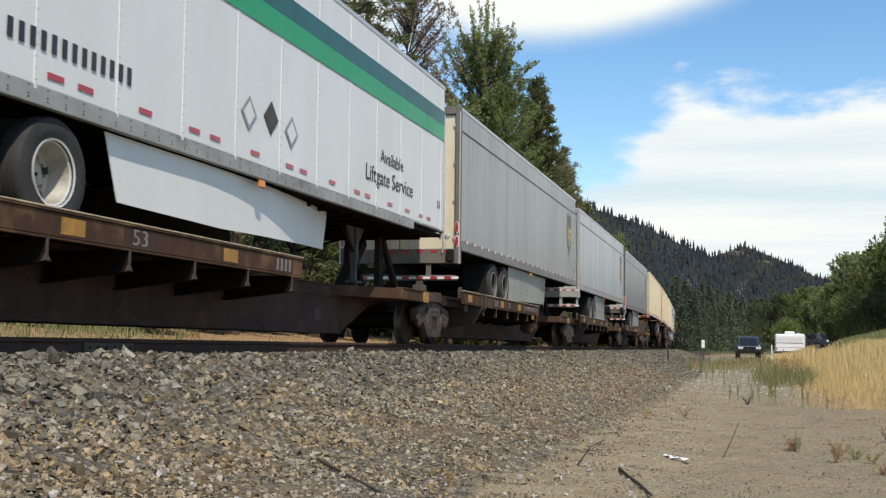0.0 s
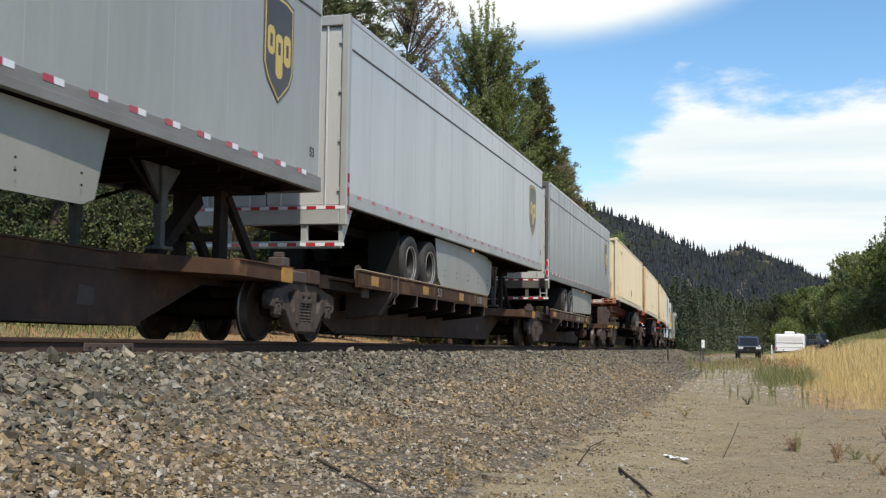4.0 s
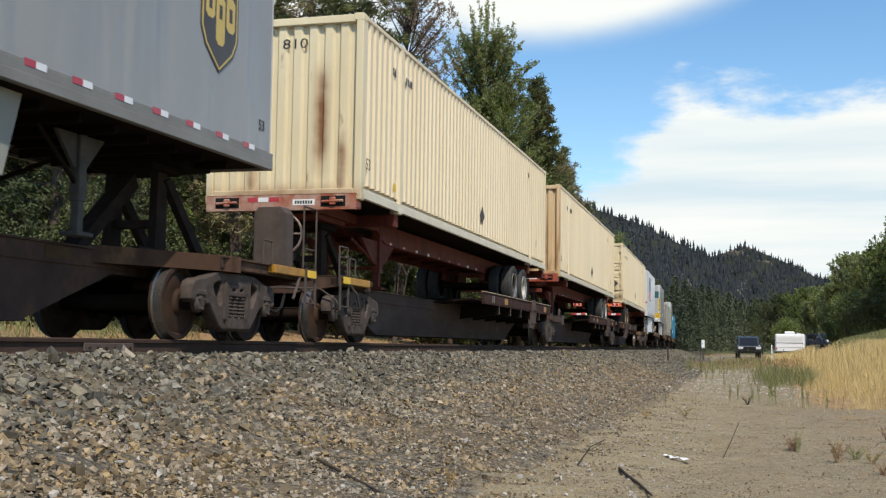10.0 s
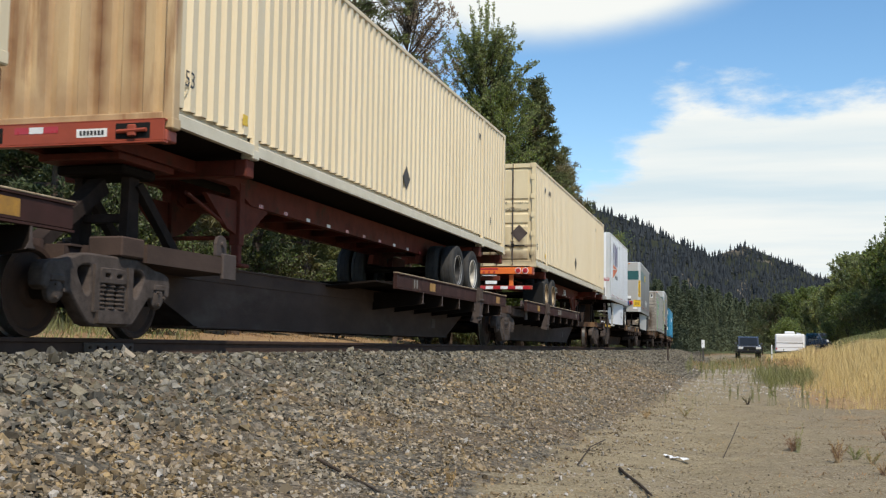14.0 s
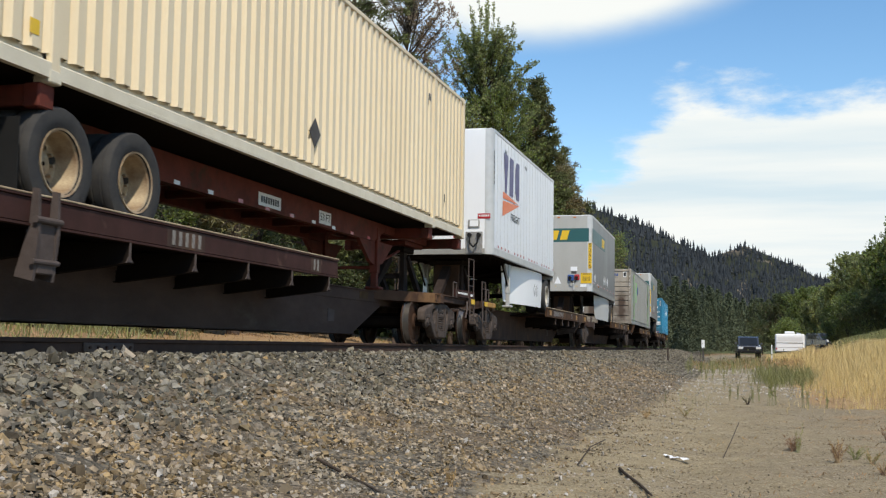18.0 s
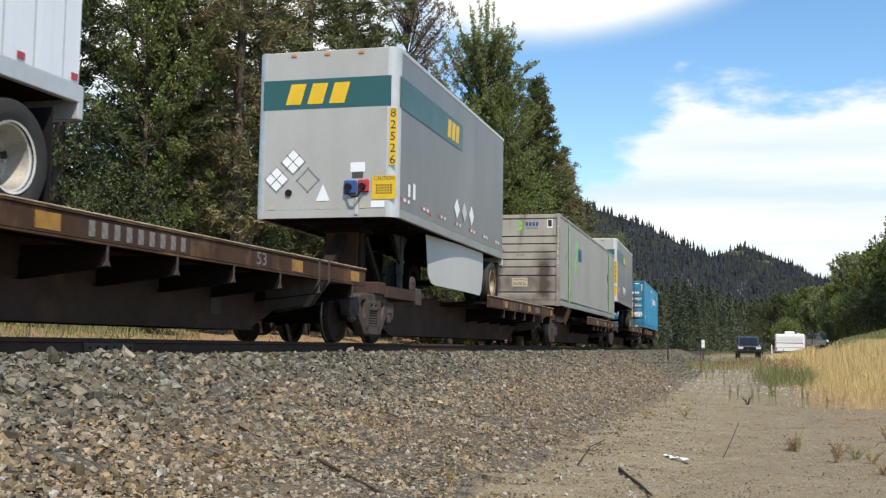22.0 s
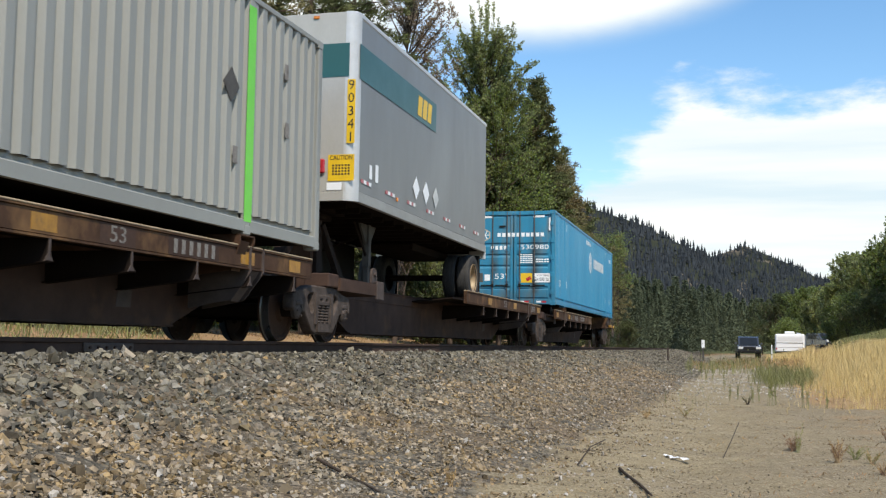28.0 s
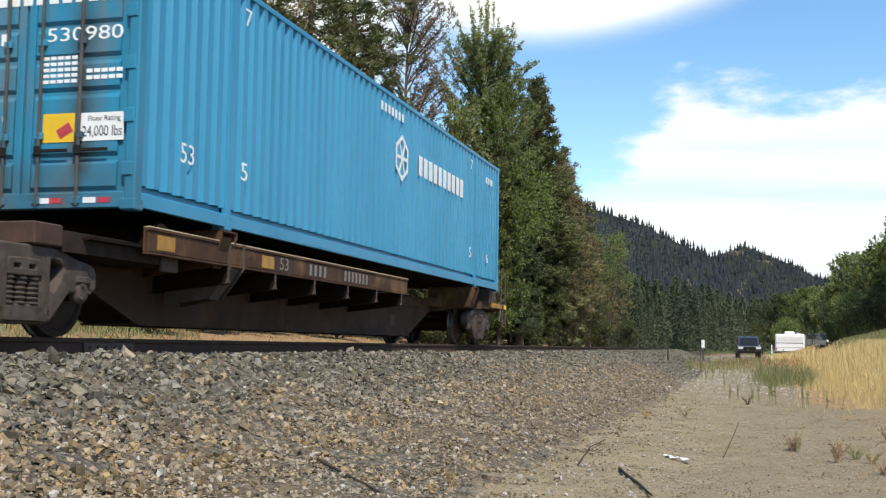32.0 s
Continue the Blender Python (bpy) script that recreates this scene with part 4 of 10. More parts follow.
# ---- rails and ties ----
def make_rails():
    prof = [(-0.070, -0.172), (0.070, -0.172), (0.070, -0.162), (0.014, -0.140), (0.010, -0.050), (0.034, -0.040), (0.036, -0.012), (0.028, 0.0), (-0.028, 0.0), (-0.036, -0.012), (-0.034, -0.040), (-0.010, -0.050), (-0.014, -0.140), (-0.070, -0.162)]
    ys = np.concatenate([np.arange(-230, 0, 20), np.arange(0, 120, 2.0), np.arange(120, 520, 12.0)])
    for off in (0.753, -0.753):
        v, f = [], []
        n = len(prof)
        for y in ys:
            m = on_track(float(y))
            for px, pz in prof:
                v.append(tuple(m @ Vector((off + px, 0, pz))))
        for k in range(len(ys) - 1):
            for i in range(n):
                j = (i + 1) % n
                f.append((k * n + i, k * n + j, (k + 1) * n + j, (k + 1) * n + i))
        me = bpy.data.meshes.new("rail")
        me.from_pydata(v, [], f)
        me.materials.append(RAIL_SIDE)
        me.materials.append(RAIL_TOP)
        for p in me.polygons:
            p.material_index = 1 if p.index % n in (7,) else 0
        me.update()
        tagged(new("rail", me), "long steel rail with a rusty web and shiny head", "rail", "rails of the track", "structure")
    # joint bar on the near rail
    bar = thing("rail_joint", "pale dusty joint bar bolted to the rail", "rail joint", at=on_track(10.05))
    boxed("bar", (0.765, -0.45, -0.135), (0.792, 0.45, -0.045), JOINT, bar)
    bolts = Shape()
    for k in range(6):
        part("bolt", Shape().tube((0.79, -0.37 + k * 0.148, -0.09), (0.812, -0.37 + k * 0.148, -0.09), 0.016, n=6), RAIL_SIDE, bar)
    tie = Shape().box((-1.3, -0.115, -0.36), (1.3, 0.115, -0.182), 0.012).mesh("tie", TIE_WOOD)
    for k in range(200):
        ob = new("tie", tie)
        ob.matrix_basis = on_track(-6 + k * 0.55)
        tagged(ob, "weathered wooden tie bedded in the ballast", "tie", "ties under the rails", "structure")


make_rails()


# ---- the train: trucks ----
WHEEL_R = 0.42
SIDE_X = 1.295      # half width of the loads


def wheel_mesh():
    prof = [(-0.075, 0.05), (-0.075, 0.13), (-0.02, 0.16), (0.0, 0.30), (-0.055, 0.345), (-0.085, 0.36), (-0.085, 0.448), (-0.055, 0.448), (-0.045, 0.424), (0.055, 0.417), (0.06, 0.37), (0.03, 0.345), (0.045, 0.30), (0.045, 0.16), (0.085, 0.13), (0.085, 0.05)]
    n = 32
    sh = Shape().lathe(prof, (0, 0, 0), "x", n)
    me = sh.mesh("wheel", WHEEL_STEEL, True)
    me.materials.append(TREAD_STEEL)
    for p in me.polygons:
        if p.index // n in (7, 8):
            p.material_index = 1
    return me


WHEEL_MESH = wheel_mesh()
AXLE_MESH = Shape().lathe([(-1.02, 0.05), (-1.02, 0.085), (-0.72, 0.085), (-0.66, 0.1), (0.66, 0.1), (0.72, 0.085), (1.02, 0.085), (1.02, 0.05)], (0, 0, 0), "x", 14).mesh("axle", DARK_STEEL, True)


def cap_mesh():
    sh = Shape().lathe([(0, 0.02), (0, 0.115), (0.05, 0.115), (0.075, 0.095), (0.09, 0.06), (0.09, 0.02)], (0, 0, 0), "x", 16)
    for k in range(3):
        t = FULL * k / 3
        sh.tube((0.07, 0.07 * math.cos(t), 0.07 * math.sin(t)), (0.108, 0.07 * math.cos(t), 0.07 * math.sin(t)), 0.018, n=6)
    return sh.mesh("bearing_cap", TRUCK_STEEL, True)


CAP_MESH = cap_mesh()


def spring_mesh():
    """A coil spring as a stack of rounded turns."""
    prof = [(0.0, 0.02), (0.0, 0.05)]
    for k in range(6):
        z = 0.012 + k * 0.042
        prof += [(z, 0.052), (z + 0.008, 0.070), (z + 0.020, 0.070), (z + 0.028, 0.052)]
    prof += [(0.262, 0.05), (0.262, 0.02)]
    return Shape().lathe(prof, (0, 0, 0), "z", 12).mesh("spring", TRUCK_STEEL, True)


SPRING_MESH = spring_mesh()


def cast_plate(name, outlines, thick, soft, mat):
    """A flat casting with rounded edges; the first outline is its rim, the others are openings. Outlines in (y, z), thickness along x."""
    cu = bpy.data.curves.new(name, "CURVE")
    cu.dimensions, cu.fill_mode, cu.extrude, cu.bevel_depth, cu.bevel_resolution = "2D", "BOTH", thick / 2 - soft, soft, 1
    for o in outlines:
        sp = cu.splines.new("POLY")
        sp.points.add(len(o) - 1)
        for pt, (p, q) in zip(sp.points, o):
            pt.co = (p, q, 0, 1)
        sp.use_cyclic_u = True
    tmp = new(name, cu)
    me = bpy.data.meshes.new_from_object(tmp.evaluated_get(bpy.context.evaluated_depsgraph_get()))
    bpy.data.objects.remove(tmp)
    bpy.data.curves.remove(cu)
    co = np.empty(len(me.vertices) * 3, dtype=np.float32)
    me.vertices.foreach_get("co", co)
    me.vertices.foreach_set("co", co.reshape(-1, 3)[:, [2, 0, 1]].ravel())
    me.materials.clear()
    me.materials.append(mat)
    me.shade_smooth()
    me.set_sharp_from_angle(angle=radians(50))
    me.update()
    return me


def mirrored(half):
    """A closed outline from its right half, given from the top middle to the bottom middle."""
    return half + [(-p, q) for p, q in half[::-1] if p > 1e-6]


def side_frame_mesh():
    """The cast side of a truck: arched top, sloping members, three openings, jaws over the bearings."""
    rim = mirrored([(0.0, 0.775), (0.40, 0.775), (0.52, 0.765), (0.66, 0.725), (0.80, 0.690), (0.96, 0.672), (1.05, 0.640), (1.085, 0.580), (1.085, 0.470), (1.045, 0.445), (1.015, 0.470), (1.005, 0.535), (0.965, 0.555), (0.815, 0.555), (0.775, 0.530), (0.765, 0.440), (0.735, 0.420), (0.690, 0.430), (0.630, 0.385), (0.450, 0.205), (0.380, 0.150), (0.290, 0.130), (0.0, 0.130)])
    centre = mirrored([(0.0, 0.655), (0.235, 0.655), (0.245, 0.640), (0.245, 0.275), (0.235, 0.262), (0.0, 0.262)])
    eye = [(0.345, 0.690), (0.400, 0.705), (0.500, 0.695), (0.585, 0.660), (0.605, 0.620), (0.590, 0.565), (0.470, 0.400), (0.430, 0.380), (0.385, 0.395), (0.345, 0.450)]
    return cast_plate("side_frame", [rim, centre[::-1], eye[::-1], [(-p, q) for p, q in eye]], 0.16, 0.022, TRUCK_STEEL)


SIDE_FRAME_MESH = side_frame_mesh()
BOLSTER_END_MESH = cast_plate("bolster_end", [mirrored([(0.0, 0.665), (0.20, 0.660), (0.225, 0.640), (0.225, 0.535), (0.0, 0.530)])] + [[(q * a_, z) for a_, z in ((0.045, 0.570), (0.150, 0.570), (0.165, 0.605), (0.150, 0.630), (0.055, 0.630), (0.040, 0.605))][::q] for q in (1, -1)], 0.20, 0.012, TRUCK_STEEL)
COLUMN_MESH = Shape().prism([(0.25, 0.245), (0.345, 0.245), (0.335, 0.40), (0.335, 0.70), (0.25, 0.70)], "x", 0.075, 0.105).mesh("wear_column", TRUCK_STEEL)


def moved(ob, loc, rot=(0, 0, 0)):
    ob.location, ob.rotation_euler = loc, [radians(a) for a in rot]
    return ob


def rail_truck(u):
    tr = thing("rail_truck", "dusty brown cast-steel two-axle truck rolling on the rails", "train truck", "trucks of the train")
    for s in (-1, 1):
        fr = moved(part("side_frame", SIDE_FRAME_MESH, TRUCK_STEEL, tr), (s * 1.0, 0, 0), (0, 0, 0 if s > 0 else 180))
        for k in (-0.165, 0, 0.165):
            moved(part("spring", SPRING_MESH, TRUCK_STEEL, fr), (0.035, k, 0.262))
        part("bolster_end", BOLSTER_END_MESH, TRUCK_STEEL, fr)
        for q in (0, 180):
            moved(part("wear_column", COLUMN_MESH, TRUCK_STEEL, fr), (0.18 if q else 0, 0, 0), (0, 0, q))
        part("spring_seat", Shape().prism([(-0.28, 0.14), (0.28, 0.14), (0.30, 0.262), (-0.30, 0.262)], "x", -0.12, 0.125), TRUCK_STEEL, fr)
        for k in (-0.889, 0.889):
            part("bearing_adapter", Shape().box((-0.09, k - 0.11, 0.50), (0.09, k + 0.11, 0.565), 0.012), TRUCK_STEEL, fr)
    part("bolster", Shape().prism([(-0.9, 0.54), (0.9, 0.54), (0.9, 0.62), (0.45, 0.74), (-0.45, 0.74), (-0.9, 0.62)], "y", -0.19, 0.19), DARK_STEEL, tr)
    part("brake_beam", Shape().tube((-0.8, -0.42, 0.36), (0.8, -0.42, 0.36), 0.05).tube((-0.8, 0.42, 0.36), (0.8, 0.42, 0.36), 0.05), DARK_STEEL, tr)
    for k in (-0.889, 0.889):
        ax = part("wheelset", AXLE_MESH, DARK_STEEL, tr)
        ax.location = (0, k, WHEEL_R)
        TURNING.append((ax, (0, k, WHEEL_R)))
        for s in (-1, 1):
            moved(part("wheel", WHEEL_MESH, WHEEL_STEEL, ax), (s * 0.755, 0, 0), (0, 0, 0 if s > 0 else 180))
            moved(part("bearing_cap", CAP_MESH, TRUCK_STEEL, ax), (s * 1.0, 0, 0), (0, 0, 0 if s > 0 else 180))
        for s in (-1, 1):
            part("brake_shoe", Shape().box((s * 0.755 - 0.05, k * 0.45 - 0.02, 0.28), (s * 0.755 + 0.05, k * 0.45 + 0.03, 0.56), 0.01), DARK_STEEL, tr)
    return onto_train(tr, u)


TRUCKS = (3.5, 20.95, 38.28, 55.70, 72.3, 76.5, 94.07, 112.1, 130.13, 134.23, 150.97, 168.27, 185.27, 202.6, 219.1)
for place in TRUCKS:
    rail_truck(place)


# ---- the train: spine cars ----
def ladder(parent, y, z0, z1, x=1.18, name="ladder"):
    sh = Shape()
    for k in (-0.17, 0.17):
        sh.box((x - 0.012, y + k - 0.025, z0), (x + 0.012, y + k + 0.025, z1), 0.004)
    n = max(2, int((z1 - z0) / 0.3))
    for k in range(n):
        z = z0 + 0.06 + k * (z1 - z0 - 0.1) / max(1, n - 1)
        sh.tube((x, y - 0.17, z), (x, y + 0.17, z), 0.012, n=6)
    return part(name, sh, BRACKET, parent, "step ladder of bent steel")


def hand_hold(parent, y, z0, z1, x=1.2, w=0.16):
    return part("handrail", Shape().path([(x, y - w, z0), (x, y - w, z1), (x, y + w, z1), (x, y + w, z0)], 0.014), BRACKET, parent, "looped steel grab rail")


def cross_bearer(sill_z, side):
    """A rib from the spine out to the sill on one side, with a thin foot flange."""
    sh = Shape()
    lo = sill_z - 0.26
    o = [(0.32 * side, lo - 0.30), (1.285 * side, lo - 0.19), (1.285 * side, lo + 0.01), (0.32 * side, lo + 0.01)]
    sh.prism(o if side > 0 else o[::-1], "y", -0.012, 0.012)
    f = [(0.32 * side, lo - 0.312), (1.30 * side, lo - 0.20), (1.30 * side, lo - 0.19), (0.32 * side, lo - 0.30)]
    return sh.prism(f if side > 0 else f[::-1], "y", -0.06, 0.06)


def pedestal(parent, y, top, mat, deep=0.42):
    """A box bracket that carries a container corner out from the spine."""
    for s in (-1, 1):
        sh = Shape()
        o = [(0.30 * s, top - deep - 0.12), (1.20 * s, top - deep), (1.32 * s, top - 0.08), (1.32 * s, top), (0.30 * s, top)]
        o = o if s > 0 else o[::-1]
        sh.prism(o, "y", y - 0.20, y - 0.175)
        sh.prism(o, "y", y + 0.175, y + 0.20)
        sh.box((min(0.30 * s, 1.32 * s), y - 0.2, top - 0.02), (max(0.30 * s, 1.32 * s), y + 0.2, top), 0.004)
        f = [(1.20 * s, top - deep), (1.32 * s, top - 0.08), (1.335 * s, top - 0.08), (1.215 * s, top - deep - 0.01)]
        sh.prism(f if s > 0 else f[::-1], "y", y - 0.2, y + 0.02)
        part("container_pedestal", sh, mat, parent, "folded steel bracket under the container corner")
        part("corner_lock", Shape().box((1.17 * s - 0.06, y - 0.07, top), (1.17 * s + 0.06, y + 0.07, top + 0.025), 0.008), BRACKET, parent)


def spine_car(u0, u1, platform, sill_z=1.10, sill=None, marks=(), ends=(0, 0), pedestals=(), label="", tank=None, guide=1.75, deck=10.32):
    """One spine unit between truck centres u0 and u1. platform: 'lead' or 'trail', the end that carries wheels. ends: 1 where that end couples to the next car."""
    sill = sill or SILL_BROWN
    mid = (u0 + u1) / 2
    a, b = u0 - mid, u1 - mid
    car = thing("spine_car", label or "rust-brown spine car with one side platform for a trailer", "train car", "spine cars of the train")
    # deep centre beam, tapered over the trucks
    o = [(a + 0.25, 0.70), (a + 1.55, 0.70), (a + 3.05, 0.175), (b - 3.05, 0.175), (b - 1.55, 0.70), (b - 0.25, 0.70), (b - 0.25, 0.93), (a + 0.25, 0.93)]
    web_mat = SPINE_GREY if sill is SILL_MAROON else SPINE_BROWN
    part("spine", Shape().prism(o[::-1], "x", -0.335, 0.335), web_mat, car)
    fl = Shape()
    for z0, y0, y1 in ((0.93, a + 0.3, b - 0.3), (0.150, a + 3.05, b - 3.05)):
        fl.box((-0.375, y0, z0), (0.375, y1, z0 + 0.025), 0.004)
    part("flange", fl, web_mat, car)
    for s in (-1, 1):
        boxed("web_ledge", (min(0.335 * s, 0.350 * s), a + 1.2, 0.745), (max(0.335 * s, 0.350 * s), b - 1.2, 0.93), web_mat, car, b=0.004)
    part("drain_patch", flat_shape([(-0.16, -0.10), (0.14, -0.10), (0.16, 0.09), (-0.13, 0.11)], SIDE_FACE, (0.336, b - 4.1, 0.45), 0.004), BRACKET, car, "scraped patch on the spine")
    for y in (b - 5.3, b - 2.55):
        plate("reflector", 0.45, 0.12, DECAL_DULL, car, SIDE_FACE, (0.351, y, 0.85), "faded yellow patch on the spine")
    # wheel platform
    if platform == "lead":
        p0, p1 = a + 1.65, a + deck
    else:
        p0, p1 = b - 9.7, b - 1.0
    deck_z = sill_z - 0.14
    lo = sill_z - 0.26
    for s in (-1, 1):
        c = [(1.22 * s, lo), (1.295 * s, lo), (1.295 * s, lo + 0.02), (1.245 * s, lo + 0.03), (1.245 * s, sill_z - 0.03), (1.295 * s, sill_z - 0.02), (1.295 * s, sill_z), (1.22 * s, sill_z)]
        sd = part("side_sill", Shape().prism(c if s > 0 else c[::-1], "y", p0, p1), sill, car)
        web = Shape().box((min(1.25 * s, 1.281 * s), p0 + 0.01, lo + 0.028), (max(1.25 * s, 1.281 * s), p1 - 0.01, sill_z - 0.028), 0.003)
        part("sill_web", web, sill, sd)
        part("worn_edge", Shape().box((min(1.215 * s, 1.300 * s), p0, sill_z), (max(1.215 * s, 1.300 * s), p1, sill_z + 0.018), 0.005), SILL_TOP, sd, "scuffed bare upper edge of the sill")
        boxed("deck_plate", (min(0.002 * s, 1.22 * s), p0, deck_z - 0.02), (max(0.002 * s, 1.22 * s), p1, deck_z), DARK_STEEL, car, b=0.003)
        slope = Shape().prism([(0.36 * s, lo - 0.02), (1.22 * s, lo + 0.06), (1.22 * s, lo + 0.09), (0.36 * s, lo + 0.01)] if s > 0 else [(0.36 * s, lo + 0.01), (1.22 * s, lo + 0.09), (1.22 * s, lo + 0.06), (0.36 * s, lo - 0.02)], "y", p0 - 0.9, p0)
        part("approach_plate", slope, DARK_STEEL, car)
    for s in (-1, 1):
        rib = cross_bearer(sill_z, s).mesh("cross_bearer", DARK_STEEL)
        # pale tip on the dark rib paints in the rib's sunlit end
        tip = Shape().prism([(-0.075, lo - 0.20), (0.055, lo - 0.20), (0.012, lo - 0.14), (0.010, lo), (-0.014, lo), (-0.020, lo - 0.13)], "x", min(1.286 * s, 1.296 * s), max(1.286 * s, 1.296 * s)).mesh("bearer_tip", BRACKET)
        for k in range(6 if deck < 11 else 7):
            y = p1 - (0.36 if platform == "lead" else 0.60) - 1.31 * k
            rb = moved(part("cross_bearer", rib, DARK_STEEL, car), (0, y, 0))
            part("bearer_tip", tip, BRACKET, rb, "flared end plate, pale as if sunlit")
    # folded bracket at the sill near each platform end
    for y in ((p0 + guide,) if platform == "lead" else (p1 - guide,)):
        for s in (-1, 1):
            sh = Shape()
            o = [(0.5 * s, lo - 0.46), (1.05 * s, lo - 0.36), (1.31 * s, lo - 0.02), (1.31 * s, sill_z + 0.015), (1.26 * s, sill_z + 0.015), (0.5 * s, lo)]
            for q in (y - 0.20, y + 0.16):
                sh.prism(o if s > 0 else o[::-1], "y", q, q + 0.025)
            f = [(1.05 * s, lo - 0.36), (1.31 * s, lo - 0.02), (1.325 * s, lo - 0.02), (1.06 * s, lo - 0.375)]
            sh.prism(f if s > 0 else f[::-1], "y", y - 0.2, y + 0.02)
            if sill is SILL_MAROON:
                sh = Shape()
                for q in (y - 0.17, y + 0.10):
                    g = [(1.15 * s, lo - 0.42), (1.33 * s, lo - 0.46), (1.37 * s, lo - 0.06), (1.36 * s, sill_z + 0.05), (1.30 * s, sill_z + 0.06), (1.28 * s, lo + 0.02)]
                    sh.prism(g if s > 0 else g[::-1], "y", q, q + 0.035)
                sh.box((min(1.30 * s, 1.345 * s), y - 0.13, lo - 0.40), (max(1.30 * s, 1.345 * s), y + 0.10, lo + 0.05), 0.01)
                sh.tube((1.36 * s, y - 0.2, lo + 0.05), (1.36 * s, y + 0.16, lo + 0.05), 0.03, n=10)
                sh.tube((1.34 * s, y - 0.2, lo - 0.30), (1.34 * s, y + 0.16, lo - 0.30), 0.025, n=10)
            part("guide_bracket", sh, BRACKET, car, "folded steel guide bracket at the sill")
    # yellow reflectors and the unit's marks on the sill
    for m in marks:
        y, z = m[1] - mid, lo + 0.13
        if m[0] == "y":
            plate("reflector", 0.36 if len(m) < 3 else m[2], 0.15, DECAL_YELLOW, car, SIDE_FACE, (1.281, y, z), "faded yellow reflector patch")
        elif m[0] == "t":
            plate("stencil_patch", m[3] + 0.12, 0.20, SPINE_BROWN, car, SIDE_FACE, (1.281, y, z), "", 0.001)
            lettering("lettering", m[2], 0.12, FADED_MARK, car, SIDE_FACE, (1.2835, y, z), m[3])
        elif m[0] == "53":
            plate("stencil_patch", 0.62, 0.20, SPINE_BROWN, car, SIDE_FACE, (1.281, y, z), "", 0.001)
            lettering("lettering", "53", 0.16, FADED_MARK, car, SIDE_FACE, (1.2835, y, z), 0.27)
        else:
            plate("stencil_patch", m[3] + 0.12, 0.20, SPINE_BROWN, car, SIDE_FACE, (1.281, y, z), "", 0.001)
            bars("lettering", m[3], 0.15, m[2], FADED_MARK, car, SIDE_FACE, (1.2835, y, z), "faded white stencil marks", 0.55)
    # beam across each end, with a post, over the truck
    for e, s in ((a, 1), (b, -1)):
        if ends[0 if s > 0 else 1]:
            continue
        if s > 0:
            for q in (-1, 1):
                o = [(0.335 * q, e + 0.50), (1.13 * q, e + 0.50), (1.13 * q, e + 2.40), (0.335 * q, e + 2.75)]
                wing = part("end_wing", Shape().prism(o if q > 0 else o[::-1], "z", 0.765, 0.955), BEARER if platform == "lead" else web_mat, car, "boxed wing beside the spine")
                part("wing_plate", Shape().box((1.131 * q - 0.02, e + 2.16, 0.70), (1.131 * q + 0.02, e + 2.50, 1.00), 0.01), BRACKET, wing)
                lug = [(-0.13, 0.98), (0.13, 0.98), (0.13, 1.12), (0.09, 1.20), (0.0, 1.225), (-0.09, 1.20), (-0.13, 1.12)]
                part("lug", Shape().prism([(e + 2.33 + p_, z_) for p_, z_ in lug][::q], "x", 1.02 * q - 0.02, 1.02 * q + 0.02).tube((1.02 * q - 0.03, e + 2.33, 1.12), (1.02 * q + 0.05 * q, e + 2.33, 1.12), 0.035, n=10), BRACKET, wing, "rounded steel lug")
                boxed("adapter_block", (q * 0.92 - 0.19, e + 0.06, 0.80), (q * 0.92 + 0.19, e + 0.48, 1.00), web_mat, car, b=0.015)
        elif platform == "lead":
            for q in (-1, 1):
                o = [(0.335 * q, e - 3.6), (1.16 * q, e - 2.2), (1.16 * q, e - 0.62), (0.335 * q, e - 0.62)]
                wing = part("end_wing", Shape().prism(o if q > 0 else o[::-1], "z", 0.775, 0.955), sill, car, "tapered wing beside the spine")
                part("wing_cap", Shape().box((q * 1.165 - 0.012, e - 0.98, 0.765), (q * 1.165 + 0.012, e - 0.64, 0.975), 0.006), DECAL_YELLOW, wing, "worn yellow end of the wing")
                part("wing_flange", Shape().box((q * 1.10 - 0.08, e - 2.2, 0.956), (q * 1.10 + 0.08, e - 0.6, 0.975), 0.005), sill, wing)
                part("end_post", Shape().box((q * 1.02 - 0.11, e - 0.86, 0.976), (q * 1.02 + 0.11, e - 0.64, 1.10), 0.015).box((q * 1.02 - 0.06, e - 0.80, 1.10), (q * 1.02 + 0.06, e - 0.70, 1.17), 0.01), BRACKET, car)
                boxed("adapter_block", (q * 0.92 - 0.20, e - 0.50, 0.79), (q * 0.92 + 0.20, e - 0.02, 0.95), BRACKET, car, b=0.02)
    # joint between units
    part("articulation", Shape().lathe([(0.60, 0.05), (0.60, 0.30), (0.76, 0.30), (0.82, 0.24), (0.98, 0.22), (1.0, 0.05)], (0, b, 0), "z", 18), SPINE_BROWN, car)
    for k, e in enumerate((a, b)):
        if ends[k]:
            car_end(car, e, -1 if k == 0 else 1, ends[k])
    for y, top in pedestals:
        pedestal(car, y - mid, top, SILL_BROWN)
    if tank is not None:
        y = tank - mid
        part("air_tank", Shape().lathe([(-0.36, 0.03), (-0.35, 0.13), (-0.31, 0.19), (0.31, 0.19), (0.35, 0.13), (0.36, 0.03)], (1.0, y, 0.52), "y", 20), SILL_BROWN, car, "brown cylindrical air tank slung under the sill", True)
        plate("reflector", 0.62, 0.12, YELLOW, car, SIDE_FACE, (1.21, y - 0.45, 0.78), "yellow notice plate", 0.02)
